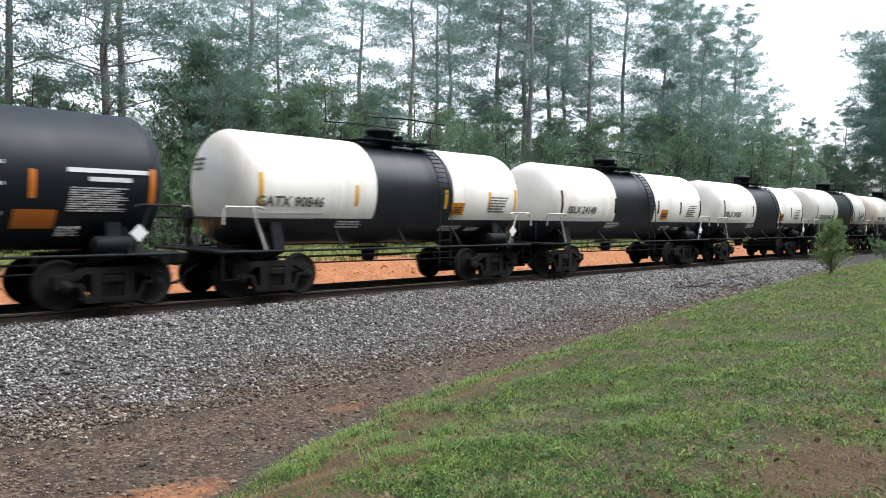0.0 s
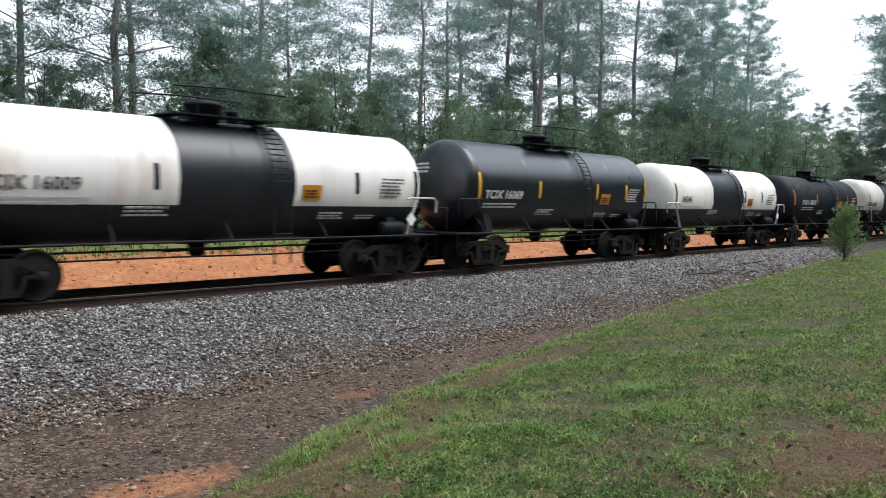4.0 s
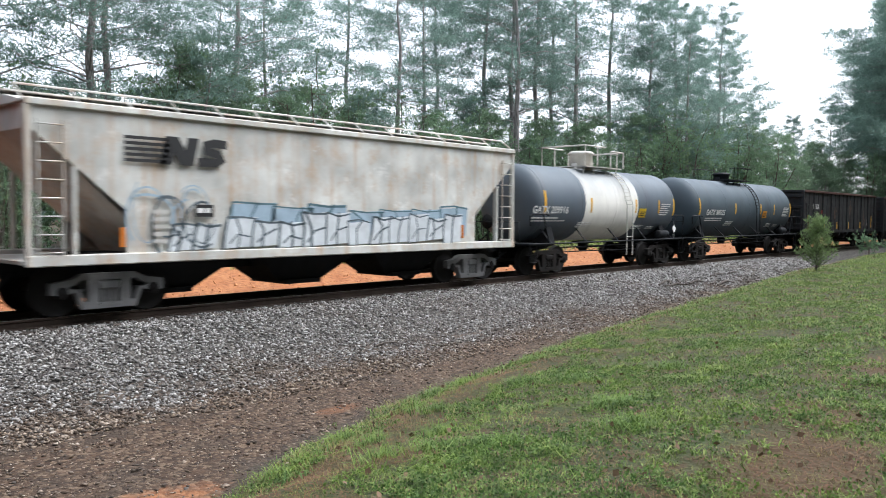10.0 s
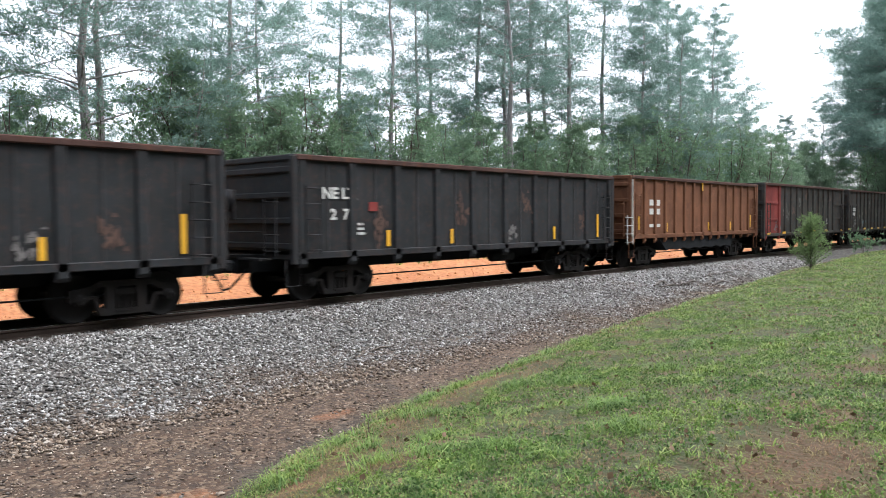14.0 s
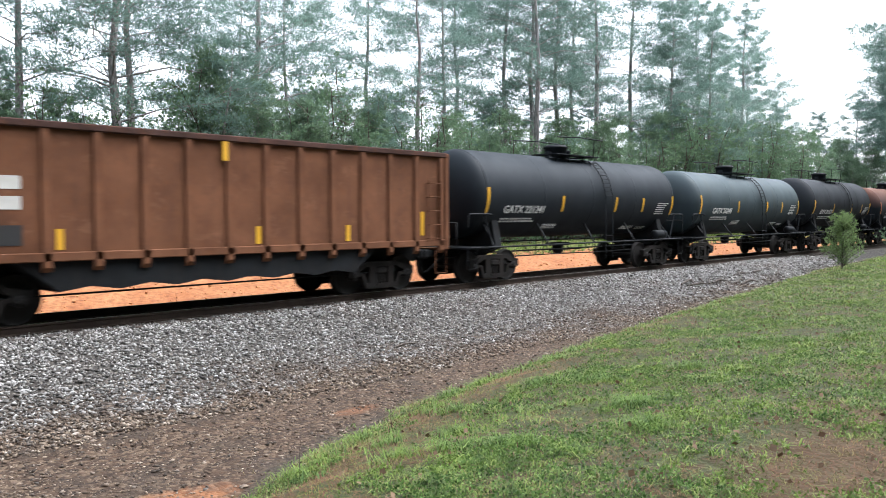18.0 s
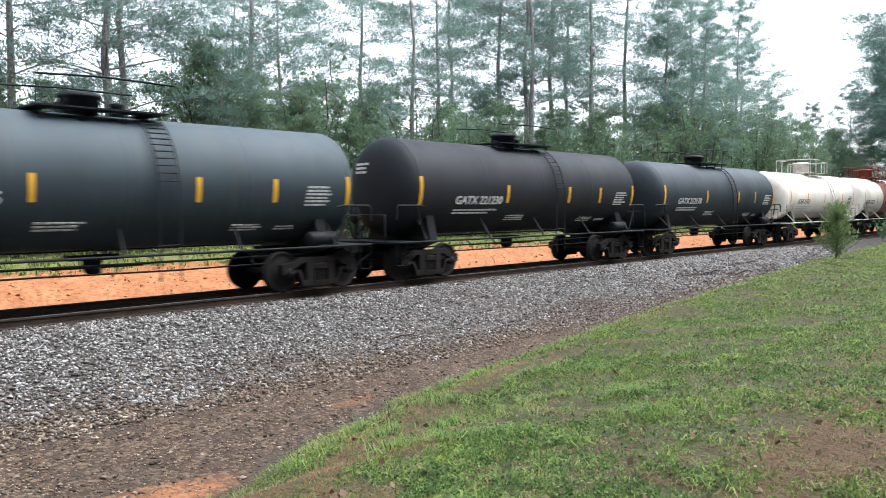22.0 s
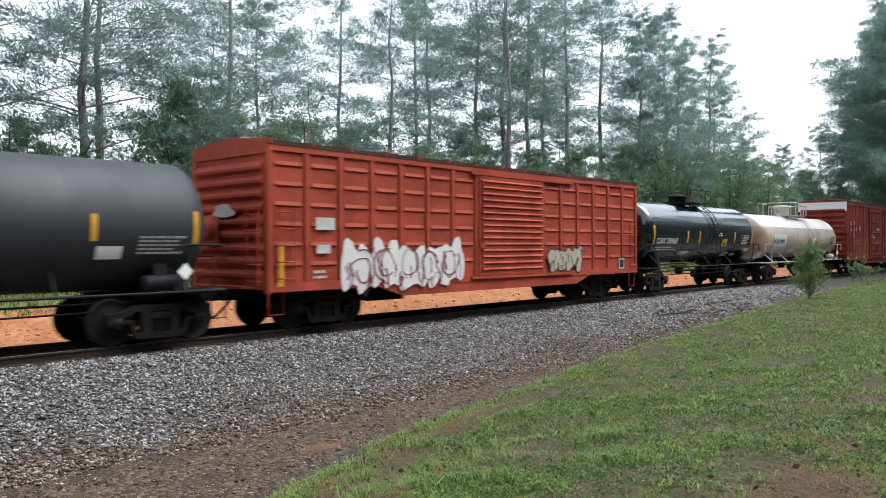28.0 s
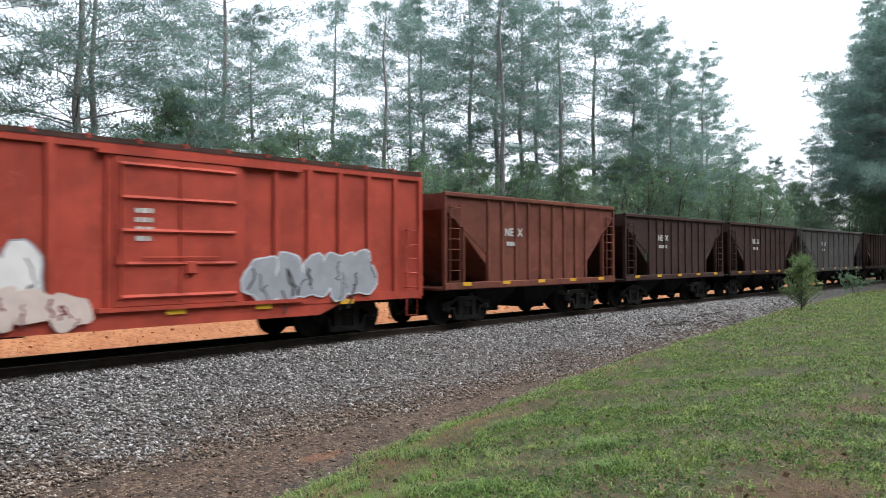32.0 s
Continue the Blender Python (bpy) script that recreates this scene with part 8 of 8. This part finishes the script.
def build_tufts():
    r = random.Random(41)
    def tuft_spot(g, n):
        pts = [(4.3, 4.0), (3.9, 4.25), (4.6, 3.7), (5.0, 4.6), (7.5, 4.8), (7.3, 5.4), (6.0, 5.6), (6.6, 6.4), (7.4, 7.0), (8.3, 7.2), (5.4, 3.0), (6.2, 3.6), (3.4, 4.5), (8.6, 4.2), (9.5, 6.8), (10.8, 7.3), (12.5, 7.8), (4.8, 5.3), (5.6, 6.6), (4.4, 6.2)]
        i = g.integers(0, len(pts), n)
        p = np.array(pts)[i] + 0.09 * g.normal(size=(n, 2))
        return p[:, 0], p[:, 1], g.uniform(0.8, 1.5, n)
    sward(1000, 42, tuft_spot, 0.1, 0.006, LUSH, "grass_tufts", "long arching tufts of bright grass", 5, 1.9)
    def weed_spot(g, n):
        x = 3.0 + 26 * g.uniform(0, 1, n) ** 1.5
        y = bank_edge(x)[0] + g.normal(size=n) * 0.4 - 0.1
        keep = cover(x * 1.7, y) > 0.75
        return x[keep], y[keep], g.uniform(0.5, 1.5, n)[keep]
    sward(1500, 43, weed_spot, 0.075, 0.011, WEED, "ditch_weeds", "dark weeds along the edge of the ditch", 6, 1.5, "weeds")


build_tufts()


def near_bank(r, n):
    x = 2.2 + 18 * r.uniform(0, 1, n) ** 1.5
    yb = bank_edge(x)[0]
    lo = np.maximum(-1.0, x * 0.12 - 0.4)
    return x, lo + (yb + 0.2 - lo) * r.uniform(0, 1, n)


def build_ground_litter():
    """Pine straw in the worn strips, dead leaves, and dry stalks along the ditch."""
    r = np.random.default_rng(61)
    x, y = near_bank(r, 60000)
    keep = bare(x, y) > r.uniform(0.35, 1.1, len(x))
    x, y = x[keep], y[keep]
    n = len(x)
    z = np.array([ground_z(a, b) for a, b in zip(x, y)]) + r.uniform(0.002, 0.014, n)
    a, l, w = r.uniform(0, 6.28, n), r.uniform(0.04, 0.12, n), r.uniform(0.0025, 0.005, n)
    d = np.stack([np.cos(a) * l / 2, np.sin(a) * l / 2, r.normal(size=n) * 0.008], -1)
    q = np.stack([-np.sin(a) * w / 2, np.cos(a) * w / 2, 0 * a], -1)
    c = np.stack([x, y, z], -1)
    me = quad_mesh(np.stack([c - d - q, c + d - q, c + d + q, c - d + q], 1), 4)
    me.materials.append(RED_STRAW)
    tagged(new("pine_straw", me), "reddish fallen pine straw on the worn bank", "litter", kind="stuff")
    x, y = near_bank(r, 1500)
    z = np.array([ground_z(a, b) for a, b in zip(x, y)]) + 0.012
    me = blades(np.stack([x, y, z], 1), 1, 0.05, 0.04, 62, 0.0, "leaf")
    me.materials.append(DEAD_LEAF)
    tagged(new("dead_leaves", me), "curled brown dead leaves scattered on the grass", "litter", kind="stuff")

    def stalks(g, n):
        x = 3.2 + 22 * g.uniform(0, 1, n) ** 1.4
        y = bank_edge(x)[0] + g.normal(size=n) * 0.32
        keep = np.array([noise.noise((a * 1.3, 0, 71)) for a in x]) > g.uniform(-0.3, 0.5, n)
        return x[keep], y[keep], g.uniform(0.6, 1.5, n)[keep]
    sward(240, 63, stalks, 0.17, 0.0045, DARK_BARK, "dry_stalks", "thin dark dry stalks standing along the ditch", 2, 0.35, "weeds")


build_ground_litter()


def verge(r, n):
    # thin growth that creeps from the bank into the ditch
    x = 2.6 + 26 * r.uniform(0, 1, n) ** 1.4
    y = bank_edge(x)[0] + 0.15 + 0.28 * r.normal(size=n)
    keep = np.array([noise.noise((a * 1.5, b * 1.5, 81)) + 0.5 * noise.noise((a * 4, b * 4, 82)) for a, b in zip(x, y)]) > r.uniform(-0.1, 0.6, n)
    return x[keep], y[keep], r.uniform(0.6, 1.5, int(keep.sum())) * (1 + 0.03 * x[keep])


sward(9000, 64, verge, 0.05, 0.007, GRASS, "verge_grass", "thin grass and weeds creeping into the ditch", 4, 2.0)
sward(5000, 65, verge, 0.06, 0.005, STRAW, "verge_straw", "dry stems along the ditch", 3, 2.0)


def build_sapling():
    x, y = 27.6, 8.27
    r = random.Random(151)
    H = 1.9
    tree = thing("pine_sapling", "thin young pine sapling on the grassy bank", "sapling")
    g, tips = Geo(), []
    g.tube([(0, 0, -0.1), (0.03, 0, H * 0.5), (0, 0.02, H)], [0.035, 0.022, 0.006], 6)
    for k in range(15):
        z = 0.1 + (H - 0.3) * k / 15
        span = 0.58 * (1 - z / H) ** 0.7 + 0.1
        for i in range(6):
            a = 6.28 * i / 5 + k * 0.9 + r.uniform(-0.3, 0.3)
            l = span * r.uniform(0.6, 1.15)
            p, q = Vector((0.02, 0, z)), Vector((math.cos(a) * l, math.sin(a) * l, z + 0.75 * l))
            g.tube([p, q], [0.011, 0.004], 4, cap=False)
            tips += [tuple(p.lerp(q, u)) for u in (0.2, 0.45, 0.65, 0.85, 1.0)]
    tips += [(0, 0.02, H - 0.04 * k) for k in range(6)]
    part("trunk", g, DARK_BARK, tree)
    me = blades(tips, 13, 0.14, 0.017, 152, 0.8)
    me.materials.append(YOUNG)
    part("crown", me, YOUNG, tree, "bright young needles")
    tree.location = (x, y, ground_z(x, y))
    x, y = 40.0, 9.6
    b = leafy("shrub", "small green shrub on the bank near the sapling", 1.1, 160, 0.7, 120, 5, 0.015, 0.05, 0.07)
    b.location = (x, y, ground_z(x, y))


build_sapling()


def build_litter():
    """A fallen stick on the ballast, and a heap of broken branches by the sapling."""
    r = random.Random(3)
    x, y = 10.7, 11.3
    z = ground_z(x, y) + 0.03
    g = Geo().tube([(x - 0.32, y - 0.02, z), (x, y + 0.03, z + 0.03), (x + 0.3, y - 0.05, z + 0.02)], [0.018, 0.022, 0.012], 6)
    tagged(new("fallen_stick", g.mesh("fallen_stick", DARK_BARK)), "short dark stick lying on the ballast", "stick")
    for k in range(16):
        x, y = r.uniform(24.5, 31.0), r.uniform(10.9, 12.4)
        a, l = r.uniform(-0.5, 0.9), r.uniform(0.5, 1.6)
        z = ground_z(x, y) + 0.05
        d = Vector((math.cos(a), math.sin(a) * 0.6, 0)) * l / 2
        g = Geo().tube([Vector((x, y, z)) - d, Vector((x, y, z + r.uniform(0.02, 0.12))), Vector((x, y, z)) + d], [0.03, 0.04, 0.02], 6)
        tagged(new("fallen_branch", g.mesh("fallen_branch", DARK_BARK)), "broken dark branch on the gravel shoulder", "branch", "fallen branches")


build_litter()


# ---- the whole train rolls by, its wheels turning ----
def travelled(t):
    return 16.161 * t + 0.0145 * t * t


def motions():
    times = [2.0 * k for k in range(17)]
    for car in CARS:
        at = car["at"]
        del car["at"]
        walk(car, [(t, pose(at - travelled(t), TRACK_Y, 0)) for t in times])
    first = WHEELSETS[0]
    walk(first, [(k / FPS, pose(0, 0, 0, 0, -math.degrees(travelled(k / FPS) / WR) % 360.0, 0)) for k in range(32 * FPS + 1)])
    keys = first.animation_data
    for w in WHEELSETS[1:]:
        w.rotation_mode = "QUATERNION"
        mine = w.animation_data_create()
        mine.action = keys.action
        mine.action_slot = keys.action_slot


motions()
